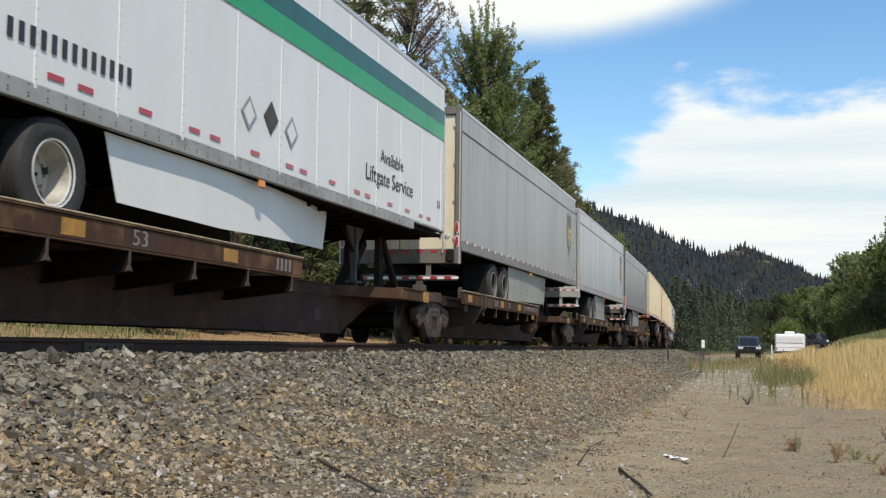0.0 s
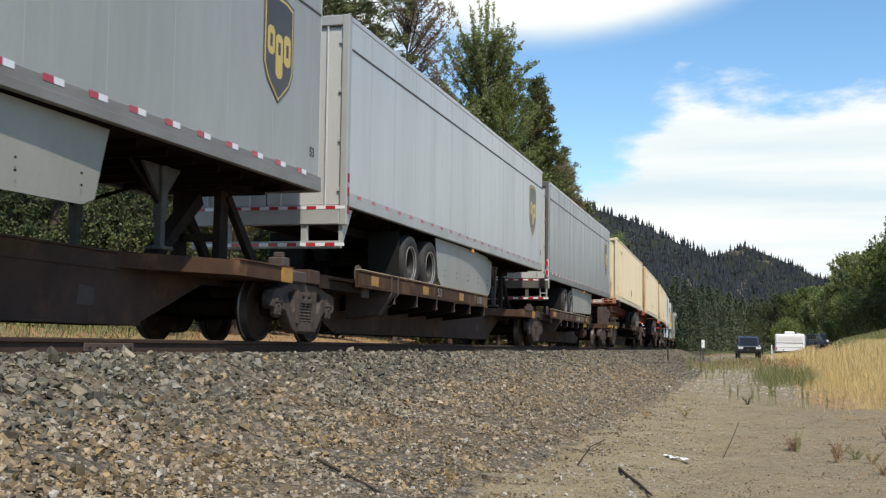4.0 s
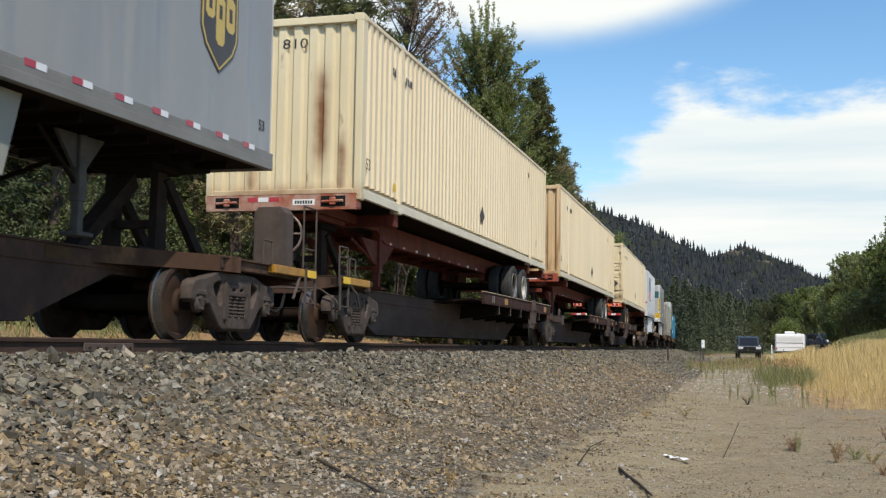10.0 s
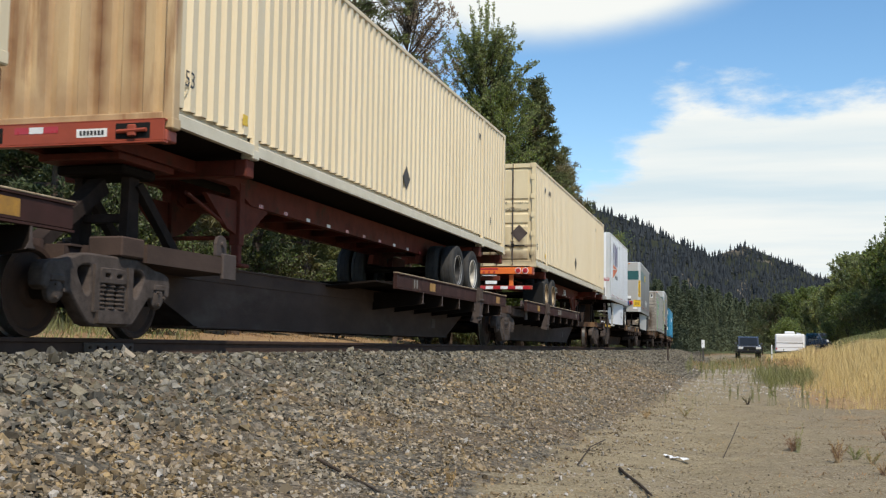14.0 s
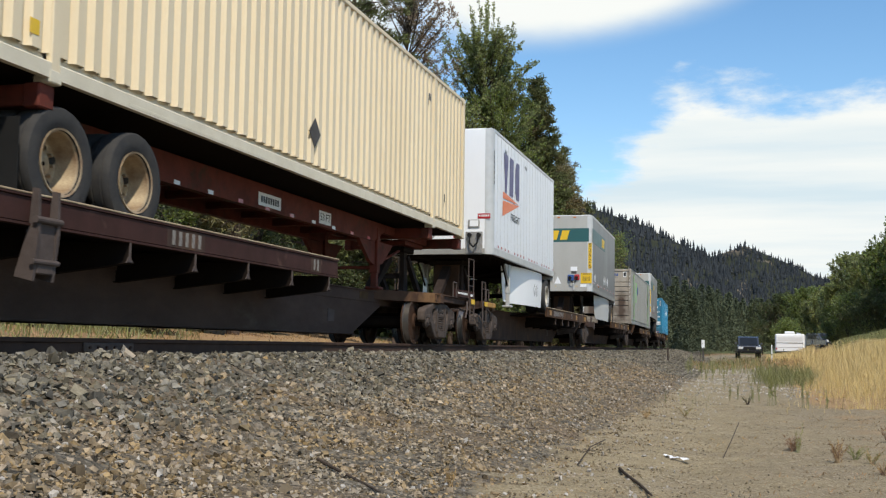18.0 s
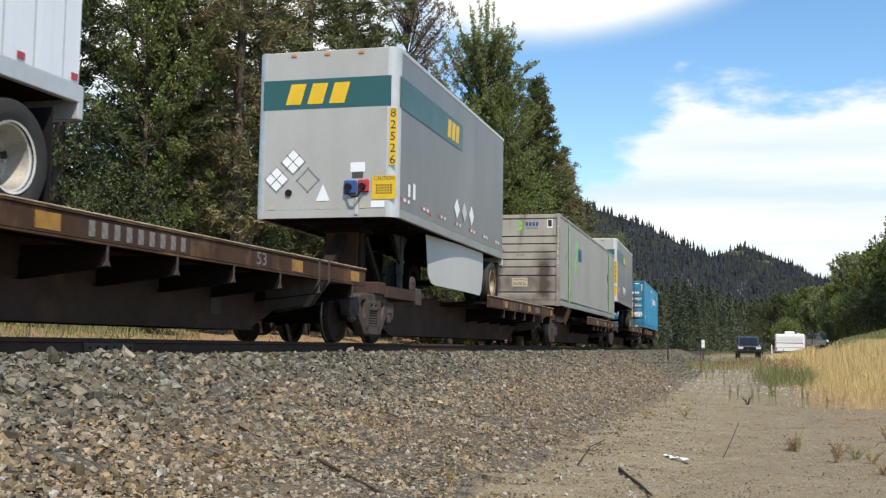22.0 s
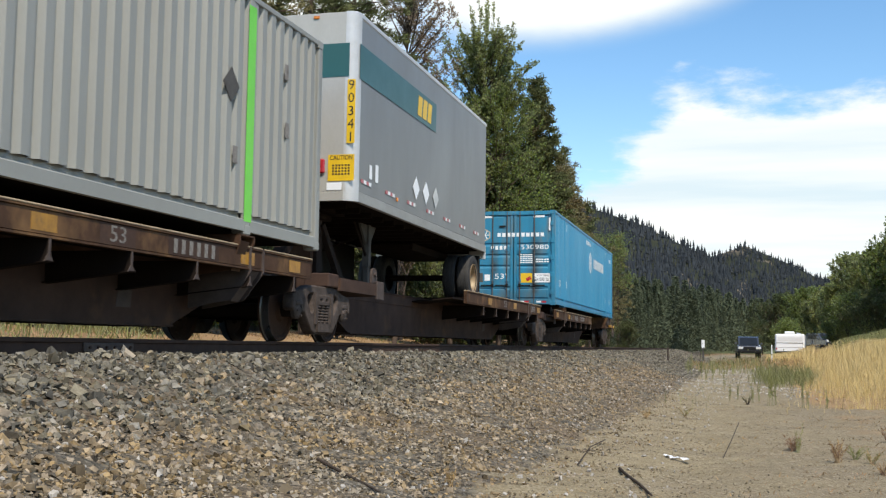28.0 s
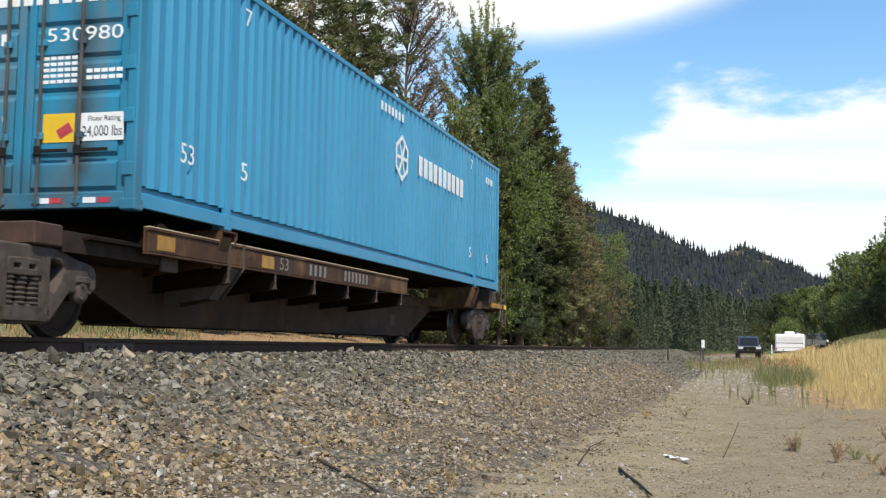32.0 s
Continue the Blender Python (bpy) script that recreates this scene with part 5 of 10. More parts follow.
        part("tank_strap", Shape().box((0.9, y - 0.28, 0.68), (1.02, y - 0.22, 0.9), 0.005).box((0.9, y + 0.2, 0.68), (1.02, y + 0.26, 0.9), 0.005), DARK_STEEL, car)
    return onto_train(car, mid)


def car_end(car, e, s, style):
    """The coupling end of a car: end sill, coupler, ladders, grab rails, uncoupling lever and, on one, a hand brake."""
    reach = 1.95 if s > 0 else 1.05
    y = e + reach * s
    part("end_sill", Shape().prism([(-1.25, 0.84), (-0.4, 0.72), (0.4, 0.72), (1.25, 0.84), (1.25, 0.98), (-1.25, 0.98)], "y", min(y, y - 0.16 * s), max(y, y - 0.16 * s)), SPINE_BROWN, car)
    lo, hi = sorted((e - 0.5 * s, y))
    part("end_deck", Shape().box((-1.15, lo, 0.95), (1.15, hi, 0.975), 0.004), SPINE_BROWN, car)
    part("deck_stringer", Shape().box((1.02, lo, 0.83), (1.12, hi, 0.95), 0.01), SPINE_BROWN, car)
    w = [(0.34, e - 2.0 * s), (1.16, e - 0.35 * s), (1.16, e - 0.1 * s), (0.34, e - 0.1 * s)]
    for q in (-1, 1):
        o = [(px * q, py) for px, py in w]
        part("end_wing", Shape().prism(o if s * q < 0 else o[::-1], "z", 0.80, 0.985), SILL_BROWN, car, "tapered brown wing beside the spine")
        if style > 1:
            inner = e + 0.75 if s > 0 else e + 0.2
            boxed("step_grate", (min(1.12 * q, 1.22 * q), min(inner, y - 0.1 * s), 0.86), (max(1.12 * q, 1.22 * q), max(inner, y - 0.1 * s), 0.97), DECAL_YELLOW, car, "worn yellow step edge", 0.01)
    c0, c1 = sorted((e + (reach - 0.2) * s, e + (reach + 0.56) * s))
    part("coupler", Shape().box((-0.09, c0, 0.68), (0.09, c1, 0.86), 0.02).box((-0.17, min(y + 0.30 * s, y + 0.58 * s), 0.62), (0.17, max(y + 0.30 * s, y + 0.58 * s), 0.92), 0.05), DARK_STEEL, car, "cast knuckle coupler")
    part("uncoupling_lever", Shape().path([(0.1, y + 0.1 * s, 0.8), (0.9, y + 0.1 * s, 0.78), (1.15, y + 0.1 * s, 0.62), (1.22, y + 0.1 * s, 0.5)], 0.013), BRACKET, car)
    part("air_hose", Shape().path([(0.3, y, 0.7), (0.34, y + 0.2 * s, 0.5), (0.32, y + 0.35 * s, 0.42), (0.2, y + 0.55 * s, 0.5)], 0.025, 8), PLASTIC, car)
    plate("reflector", 0.3, 0.1, YELLOW, car, SIDE_FACE, (1.252, y - 0.08 * s, 0.91), "yellow safety patch", 0.004)
    step = y - (0.05 if s > 0 else 0.06) * s
    ladder(car, step, 0.46, 0.98, 1.22)
    hand_hold(car, step, 0.98, 1.82 if s > 0 else 1.40, 1.2, 0.22 if s > 0 else 0.17)
    part("rung", Shape().tube((1.2, step - 0.17, 1.25), (1.2, step + 0.17, 1.25), 0.012, n=6), BRACKET, car)
    hand_hold(car, e + (0.55 if s > 0 else 0.60) * s, 0.95, 1.25, 1.2, 0.13)
    part("cut_lever_bracket", Shape().path([(1.18, step - 0.25 * s, 0.9), (1.24, step - 0.5 * s, 0.72), (1.24, step - 0.62 * s, 0.55)], 0.02, 6), BRACKET, car)
    if style == 1:
        bd = boxed("side_board", (1.16, e + 0.65, 0.98), (1.185, e + 2.28, 1.13), SILL_MAROON, car, "maroon board with small white stencil marks", 0.005)
        bars("lettering", 0.80, 0.04, 12, WHITE_MARK, bd, SIDE_FACE, (1.187, e + 1.25, 1.06), "small white stencil marks", 0.35)
        bars("lettering", 0.24, 0.055, 4, WHITE_MARK, bd, SIDE_FACE, (1.187, e + 2.02, 1.05), "small white stencil marks", 0.35)
    if style == 2:
        y2 = e + 1.35 * s
        post = part("brake_stand", Shape().prism([(0.62, 0.97), (1.06, 0.97), (1.06, 1.70), (1.00, 1.78), (0.68, 1.78), (0.62, 1.70)], "y", min(y2, y2 + 0.30 * s), max(y2, y2 + 0.30 * s)), BRACKET, car, "sheet-steel stand of the hand brake")
        sh = Shape()
        cx, cy, cz = 0.86, y2 + 0.38 * s, 1.46
        ring = [(cx + 0.27 * math.cos(FULL * k / 20), cy + 0.05 * s, cz + 0.27 * math.sin(FULL * k / 20)) for k in range(21)]
        sh.path(ring, 0.017)
        sh.tube((cx, cy - 0.12 * s, cz), (cx, cy + 0.05 * s, cz), 0.03, n=8)
        for k in range(5):
            t = FULL * k / 5
            sh.tube((cx, cy + 0.02 * s, cz), (cx + 0.27 * math.cos(t), cy + 0.05 * s, cz + 0.27 * math.sin(t)), 0.012, n=6)
        part("brake_wheel", sh, PLACARD_BROWN, post, "spoked hand-brake wheel")


spine_car(3.5, 20.83, "lead", marks=(("y", 7.4), ("y", 8.6), ("53", 9.73), ("y", 11.7), ("b", 13.2, 4, 0.5)), label="rust-brown spine car carrying the white box trailer")
spine_car(20.83, 38.2, "lead", marks=(("y", 23.0), ("b", 25.6, 2, 0.4), ("y", 26.25), ("53", 27.09), ("y", 28.35), ("t", 29.9, "ALL PURPOSE SPINE CAR", 1.9)), tank=31.15, label="rust-brown spine car carrying a grey box trailer")
spine_car(38.2, 55.58, "lead", marks=(("y", 40.6), ("y", 43.5), ("53", 44.45), ("y", 46.13), ("b", 47.75, 4, 0.5)), label="rust-brown spine car carrying a grey box trailer")
spine_car(55.58, 72.3, "lead", marks=(("y", 57.72, 0.5), ("53", 60.2), ("b", 62.64, 4, 0.55), ("y", 63.14), ("b", 63.9, 6, 0.95), ("y", 65.1)), ends=(0, 2), tank=65.65, label="rust-brown spine car with an air tank under its sill")
spine_car(76.5, 94.07, "trail", 1.18, SILL_MAROON, (("y", 86.73), ("b", 85.3, 2, 0.3), ("y", 92.14)), (3, 0), label="maroon-brown spine car carrying a cream container on a red chassis", guide=2.9)
spine_car(94.07, 112.1, "trail", 1.18, SILL_MAROON, (("y", 104.6), ("b", 103.5, 2, 0.3), ("y", 110.2)), label="maroon-brown spine car carrying a cream container on a red chassis", guide=2.9)
spine_car(112.1, 130.13, "lead", 1.18, SILL_MAROON, (("y", 115.6), ("b", 119.36, 5, 0.7), ("b", 123.0, 2, 0.25)), (0, 1), label="maroon-brown spine car carrying a cream container on a red chassis", guide=3.1, deck=11.74)
spine_car(134.23, 150.97, "trail", 1.12, None, (("y", 141.9), ("b", 143.4, 9, 1.9), ("53", 146.2), ("y", 147.3), ("y", 149.5)), (3, 0), label="rust-brown spine car carrying a short white trailer")
spine_car(150.97, 168.27, "trail", 1.12, None, (("y", 160.4), ("53", 162.2), ("y", 163.4), ("b", 164.6, 5, 0.7), ("y", 166.9)), label="rust-brown spine car carrying a short silver trailer")
spine_car(168.27, 185.27, "trail", 1.10, None, (("y", 178.35), ("53", 179.5), ("b", 181.0, 6, 1.0), ("y", 182.3), ("y", 183.7)), pedestals=((170.45, 1.235), (182.2, 1.235)), label="rust-brown spine car carrying a grey container")
spine_car(185.27, 202.6, "trail", 1.12, None, (("y", 195.12), ("53", 196.79), ("y", 197.95), ("b", 200.4, 5, 0.5), ("y", 201.2)), label="rust-brown spine car carrying a short silver trailer")
spine_car(202.6, 219.1, "lead", 1.10, None, (("y", 204.6), ("y", 207.1), ("53", 207.6), ("b", 208.75, 4, 0.7), ("b", 210.3, 7, 1.1)), (0, 2), pedestals=((205.95, 1.235), (217.8, 1.235)), label="rust-brown last spine car carrying a blue container", guide=1.95)


# ---- the train: road wheels, trailers and containers ----
TYRE_MESH = Shape().lathe([(-0.11, 0.285), (-0.13, 0.33), (-0.145, 0.40), (-0.128, 0.475), (-0.105, 0.492), (-0.06, 0.496), (-0.055, 0.487), (-0.045, 0.487), (-0.04, 0.497), (0.04, 0.497), (0.045, 0.487), (0.055, 0.487), (0.06, 0.496), (0.105, 0.492), (0.128, 0.475), (0.145, 0.40), (0.13, 0.33), (0.11, 0.285)], (0, 0, 0), "x", 30, False).mesh("tyre", RUBBER, True)


def rim_mesh(name, mat, dish):
    sh = Shape().lathe([(0.13, 0.285), (0.137, 0.305), (0.115, 0.302), (0.095, 0.27), (-0.06, 0.25), (-0.10, 0.235), (-0.115, 0.19), (-0.105, 0.12), (-0.07, 0.11), (-0.06, 0.085), (-0.055, 0.02)], (0, 0, 0), "x", 32, False)
    for k in range(10):
        t = FULL * k / 10
        sh.tube((-0.115, 0.155 * math.cos(t), 0.155 * math.sin(t)), (-0.055, 0.155 * math.cos(t), 0.155 * math.sin(t)), 0.016, n=6)
    solid = len(sh.f)
    for k in range(5):
        t = FULL * k / 5 + 0.3
        sh.tube((-0.13, 0.205 * math.cos(t), 0.205 * math.sin(t)), (-0.098, 0.200 * math.cos(t), 0.200 * math.sin(t)), 0.042, n=10)
    me = sh.mesh(name, mat, True)
    me.materials.append(dish)
    me.materials.append(DISH_BLACK)
    for p in me.polygons:
        p.material_index = 2 if p.index >= solid else 1 if 3 <= p.index // 32 else 0
    return me


RIM_MESHES = {"white": rim_mesh("rim", RIM_WHITE, RIM_CREAM), "tan": rim_mesh("rim", RIM_TAN, RIM_TAN), "chrome": rim_mesh("rim", SCUFF_METAL, DISH_BLACK)}


def axle_set(parent, y, z, rims="white"):
    """A trailer axle with twin tyres on each side."""
    ax = part("axle", Shape().tube((-0.95, y, z), (0.95, y, z), 0.065), DARK_STEEL, parent)
    for s in (-1, 1):
        for k, x in enumerate((1.105, 0.79)):
            ty = moved(part("tyre", TYRE_MESH, RUBBER, ax), (s * x, y, z), (0, 0, 0 if s > 0 else 180))
            if k == 0:
                part("rim", RIM_MESHES[rims], RIM_WHITE, ty)
    return ax


def landing_gear(parent, y, top, foot, mat=None, x=0.55):
    mat = mat or STRUT
    for s in (-1, 1):
        part("landing_leg", Shape().box((s * x - 0.06, y - 0.065, foot + 0.35), (s * x + 0.06, y + 0.065, top), 0.01).box((s * x - 0.045, y - 0.05, foot + 0.04), (s * x + 0.045, y + 0.05, foot + 0.4), 0.008).box((s * x - 0.11, y - 0.14, foot), (s * x + 0.11, y + 0.14, foot + 0.045), 0.01), mat, parent, "folding landing leg")
        part("leg_bracket", Shape().prism([(y - 0.42, top), (y + 0.42, top), (y + 0.10, top - 0.34), (y - 0.10, top - 0.34)], "x", s * x - 0.02, s * x + 0.02), mat, parent)
    part("leg_brace", Shape().tube((-x, y, foot + 0.55), (x, y, top - 0.15), 0.022, n=6).tube((x, y, foot + 0.5), (x, y - 0.7, top), 0.024, n=6).tube((-x, y, foot + 0.5), (-x, y - 0.7, top), 0.024, n=6), DARK_STEEL, parent)


def kingpin_stand(u, z_top, style=0):
    """The car's hitch that holds a trailer's nose."""
    st = thing("trailer_hitch", "brown steel hitch stand holding the trailer's nose", "hitch", "trailer hitches on the cars")
    for s in (-1, 1):
        part("stand_leg", Shape().prism([(-0.13, 0.955), (0.13, 0.955), (0.10, z_top - 0.12), (-0.10, z_top - 0.12)], "x", s * 0.30 - 0.05, s * 0.30 + 0.05), BEARER, st)
        part("side_strut", Shape().prism([(0.95, 0.958), (1.15, 0.958), (0.14, z_top - 0.16), (0.02, z_top - 0.22)], "x", s * 0.34 - 0.045, s * 0.34 + 0.045), BEARER, st)
    part("stand_tie", Shape().box((-0.26, -0.05, 1.30), (0.26, 0.05, 1.40), 0.01), BEARER, st)
    part("base_plate", Shape().box((-0.40, -0.45, 0.955), (0.40, 0.45, 0.985), 0.006).box((-0.34, -0.42, 0.985), (-0.22, 0.42, 1.06), 0.01).box((0.22, -0.42, 0.985), (0.34, 0.42, 1.06), 0.01), BEARER, st)
    if style:
        part("front_plate", Shape().prism([(-0.30, 0.985), (-0.17, 0.985), (-0.11, z_top - 0.12), (-0.17, z_top - 0.12)], "x", -0.30, 0.30), SILL_BROWN, st, "broad rust-brown hitch plate")
    part("head_plate", Shape().box((-0.42, -0.35, z_top - 0.12), (0.42, 0.35, z_top - 0.015), 0.02), DARK_STEEL, st)
    part("strut", Shape().prism([(-1.35, 0.955), (-1.15, 0.955), (-0.1, z_top - 0.3), (-0.2, z_top - 0.15)], "x", -0.10, 0.10), BEARER, st)
    return onto_train(st, u)


def box_walls(tr, y0, y1, z0, z1, skin, front, rail, nose, rail_h=0.16, step=0.0):
    """The shell of a trailer: sides, nose, roof, floor, rails. nose: +1 when the nose is at the trailing end."""
    x = SIDE_X
    r = 0.10 if nose > 0 else 0.19
    for s in (-1, 1):
        boxed("side_wall", (min(s * (x - 0.045), s * (x - 0.006)), y0 + (r if nose < 0 else 0.05), z0 + rail_h), (max(s * (x - 0.045), s * (x - 0.006)), y1 - (r if nose > 0 else 0.05), z1 - 0.09), skin, tr, b=0.004)
        boxed("bottom_rail", (min(s * (x - 0.07), s * x), y0 + (r - 0.004 if nose < 0 else 0), z0), (max(s * (x - 0.07), s * x), y1 - (2.0 if step else 0), z0 + rail_h), rail, tr, b=0.008)
        if step:
            boxed("nose_rail", (min(s * (x - 0.07), s * x), y1 - 2.0, z0 + step), (max(s * (x - 0.07), s * x), y1, z0 + rail_h), rail, tr, b=0.006)
        boxed("top_rail", (min(s * (x - 0.06), s * x), y0 + (r - 0.004 if nose < 0 else 0), z1 - 0.09), (max(s * (x - 0.06), s * x), y1, z1), ALUMINIUM, tr, b=0.015)
    yn = y1 if nose > 0 else y0
    lo, hi = sorted((yn, yn - nose * 0.05))
    boxed("front_wall", (-x + r - 0.01, lo, z0 + step), (x - r + 0.01, hi, z1 - 0.02), front, tr, b=0.01)
    for s in (-1, 1):
        prof = [(s * (x - r + r * math.sin(t)), yn - nose * (r - r * math.cos(t))) for t in np.linspace(0, math.pi / 2, 9)]
        prof += [(s * (x - 0.05), yn - nose * r), (s * (x - r), yn - nose * 0.05)]
        if s * nose < 0:
            prof = prof[::-1]
        part("corner_post", Shape().prism(prof, "z", z0, z1 - 0.01), ALUMINIUM, tr, "rounded bright aluminium corner post", True)
    boxed("roof", (-x + 0.05, y0 + (0.1 if nose < 0 else 0.02), z1 - 0.02), (x - 0.05, y1 - 0.02, z1 + 0.01), WHITE_CLEAN, tr, b=0.006)
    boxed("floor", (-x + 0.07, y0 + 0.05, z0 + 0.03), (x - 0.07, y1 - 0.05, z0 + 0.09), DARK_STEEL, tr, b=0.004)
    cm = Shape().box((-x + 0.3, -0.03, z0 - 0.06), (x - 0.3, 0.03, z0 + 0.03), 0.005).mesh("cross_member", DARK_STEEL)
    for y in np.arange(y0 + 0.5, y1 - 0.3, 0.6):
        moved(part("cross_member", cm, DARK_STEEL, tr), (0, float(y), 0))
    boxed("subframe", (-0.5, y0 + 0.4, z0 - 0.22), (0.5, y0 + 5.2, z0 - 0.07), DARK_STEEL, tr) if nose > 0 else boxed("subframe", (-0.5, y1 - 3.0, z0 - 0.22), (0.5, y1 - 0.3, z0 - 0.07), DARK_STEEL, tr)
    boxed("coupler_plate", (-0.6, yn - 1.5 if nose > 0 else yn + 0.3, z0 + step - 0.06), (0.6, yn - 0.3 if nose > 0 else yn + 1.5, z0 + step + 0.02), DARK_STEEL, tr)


def reflectors(tr, z, places, w=0.3, h=0.05, two=True, x=SIDE_X + 0.001):
    r = flat_shape([(-w / 2, -h / 2), (0 if two else w / 2, -h / 2), (0 if two else w / 2, h / 2), (-w / 2, h / 2)], SIDE_FACE, (0, 0, 0)).mesh("reflector", RED)
    q = flat_shape([(0, -h / 2), (w / 2, -h / 2), (w / 2, h / 2), (0, h / 2)], SIDE_FACE, (0, 0, 0)).mesh("reflector", REFLECT_WHITE)
    for y in places:
        moved(part("reflector", r, RED, tr), (x, float(y), z))
        if two:
            moved(part("reflector", q, REFLECT_WHITE, tr), (x, float(y), z))


def skirt(tr, outline, mat, inset=0.10, curl=0.0):
    """Side skirts: thin panels hung under the floor; outline in (y, z). curl bends the front part inwards."""
    ys = [p for p, _ in outline]
    y_lo, y_hi = min(ys), max(ys)
    n = 28
    for s in (-1, 1):
        v, f = [], []
        top = max(z for _, z in outline)
        cols = np.linspace(y_lo, y_hi, n)

        def edge(y, which):
            zs = []
            for (p, q), (p2, q2) in zip(outline, outline[1:] + outline[:1]):
                if abs(p2 - p) > 1e-6 and min(p, p2) - 1e-6 <= y <= max(p, p2) + 1e-6:
                    zs.append(q + (q2 - q) * (y - p) / (p2 - p))
                elif abs(p2 - p) <= 1e-6 and abs(y - p) < 1e-6:
                    zs += [q, q2]
            return (min(zs), max(zs))[which]

        for y in cols:
            k = (y - y_lo) / (y_hi - y_lo)
            xin = inset + abs(curl) * max(0.0, (k if curl > 0 else 1 - k) - 0.25) ** 2 / 0.5625
            for t in (0.0, 0.012):
                for which in (0, 1):
                    v.append((s * (SIDE_X - xin - t), float(y), edge(float(y), which)))
        for i in range(n - 1):
            q, r = i * 4, i * 4 + 4
            for o in ((q, q + 1, r + 1, r), (q + 2, r + 2, r + 3, q + 3), (q, r, r + 2, q + 2), (q + 1, q + 3, r + 3, r + 1)):
                f.append(o if s < 0 else o[::-1])
        f += [(0, 2, 3, 1), tuple((n - 1) * 4 + k for k in (0, 1, 3, 2))]
        # the far panel takes the shade-dark colour
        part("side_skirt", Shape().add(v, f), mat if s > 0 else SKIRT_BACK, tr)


def rear_end(tr, y0, z0, z1, door_mat, frame_mat, flap, braced=True, lamps=True):
    """The leading end of a long trailer: rear frame, two doors with rods, bumper with striped tape, mud flaps."""
    x = SIDE_X
    for s in (-1, 1):
        boxed("rear_post", (min(s * (x - 0.11), s * x), y0 - 0.06, z0 - 0.28), (max(s * (x - 0.11), s * x), y0 + 0.08, z1), frame_mat, tr, b=0.012)
        for k in (0.15, 0.42, 0.62) if lamps else ():
            plate("tail_lamp", 0.05, 0.13, RED, tr, SIDE_FACE, (x + 0.001, y0 + 0.01, z0 + k - 0.2), "red tail lamp", 0.012)
    boxed("rear_header", (-x + 0.11, y0 - 0.05, z1 - 0.16), (x - 0.11, y0 + 0.05, z1), frame_mat, tr, b=0.012)
    boxed("rear_sill", (-x + 0.11, y0 - 0.06, z0 - 0.27), (x - 0.11, y0 + 0.06, z0 + 0.02), frame_mat, tr, b=0.012)
    for s in (-1, 1):
        dr = boxed("rear_door", (min(s * 0.01, s * (x - 0.12)), y0 + 0.0, z0 + 0.03), (max(s * 0.01, s * (x - 0.12)), y0 + 0.045, z1 - 0.17), door_mat, tr, b=0.006)
        for k in (0.25, 0.95):
            part("lock_rod", Shape().tube((s * k, y0 - 0.025, z0 - 0.02), (s * k, y0 - 0.025, z1 - 0.12), 0.016, n=8), ALUMINIUM, dr)
        part("door_handle", Shape().box((s * 0.6 - 0.25, y0 - 0.035, z0 + 0.62), (s * 0.6 + 0.25, y0 - 0.02, z0 + 0.66), 0.005), ALUMINIUM, dr)
        for z in np.linspace(z0 + 0.25, z1 - 0.4, 4):
            boxed("hinge", (min(s * (x - 0.16), s * (x - 0.04)), y0 - 0.035, z - 0.03), (max(s * (x - 0.16), s * (x - 0.04)), y0 - 0.005, z + 0.03), ALUMINIUM, dr, b=0.004)
    zb = z0 - 0.62
    bm = boxed("bumper", (-1.2, y0 - 0.04, zb), (1.2, y0 + 0.05, zb + 0.11), frame_mat, tr, "bumper bar with red and white tape")
    for s in (-1, 1):
        boxed("bumper_post", (s * 0.62 - 0.05, y0 - 0.02, zb + 0.1), (s * 0.62 + 0.05, y0 + 0.05, z0 - 0.25), frame_mat, tr)
        if braced:
            part("bumper_brace", Shape().prism([(y0 + 0.0, zb + 0.09), (y0 + 0.05, zb + 0.09), (y0 + 0.42, z0 - 0.02), (y0 + 0.0, z0 - 0.02)], "x", s * 1.19 - 0.03, s * 1.19 + 0.03), frame_mat, tr)
        boxed("mud_flap", (s * 0.92 - 0.28, y0 + flap, z0 - 0.98), (s * 0.92 + 0.28, y0 + flap + 0.01, z0 - 0.1), PLASTIC, tr, b=0.003)
    for zc, sh_h in ((zb + 0.055, 0.05), (z0 - 0.02, 0.045)):
        for k in range(8):
            xx = -1.05 + 0.3 * k
            plate("reflector", 0.15, sh_h, RED, tr, LEAD_FACE, (xx, y0 - 0.062, zc), depth=0.003)
            if frame_mat is not FRAME_DARK or zc < z0 - 0.1:
                plate("reflector", 0.15, sh_h, REFLECT_WHITE, tr, LEAD_FACE, (xx + 0.15, y0 - 0.062, zc), depth=0.003)


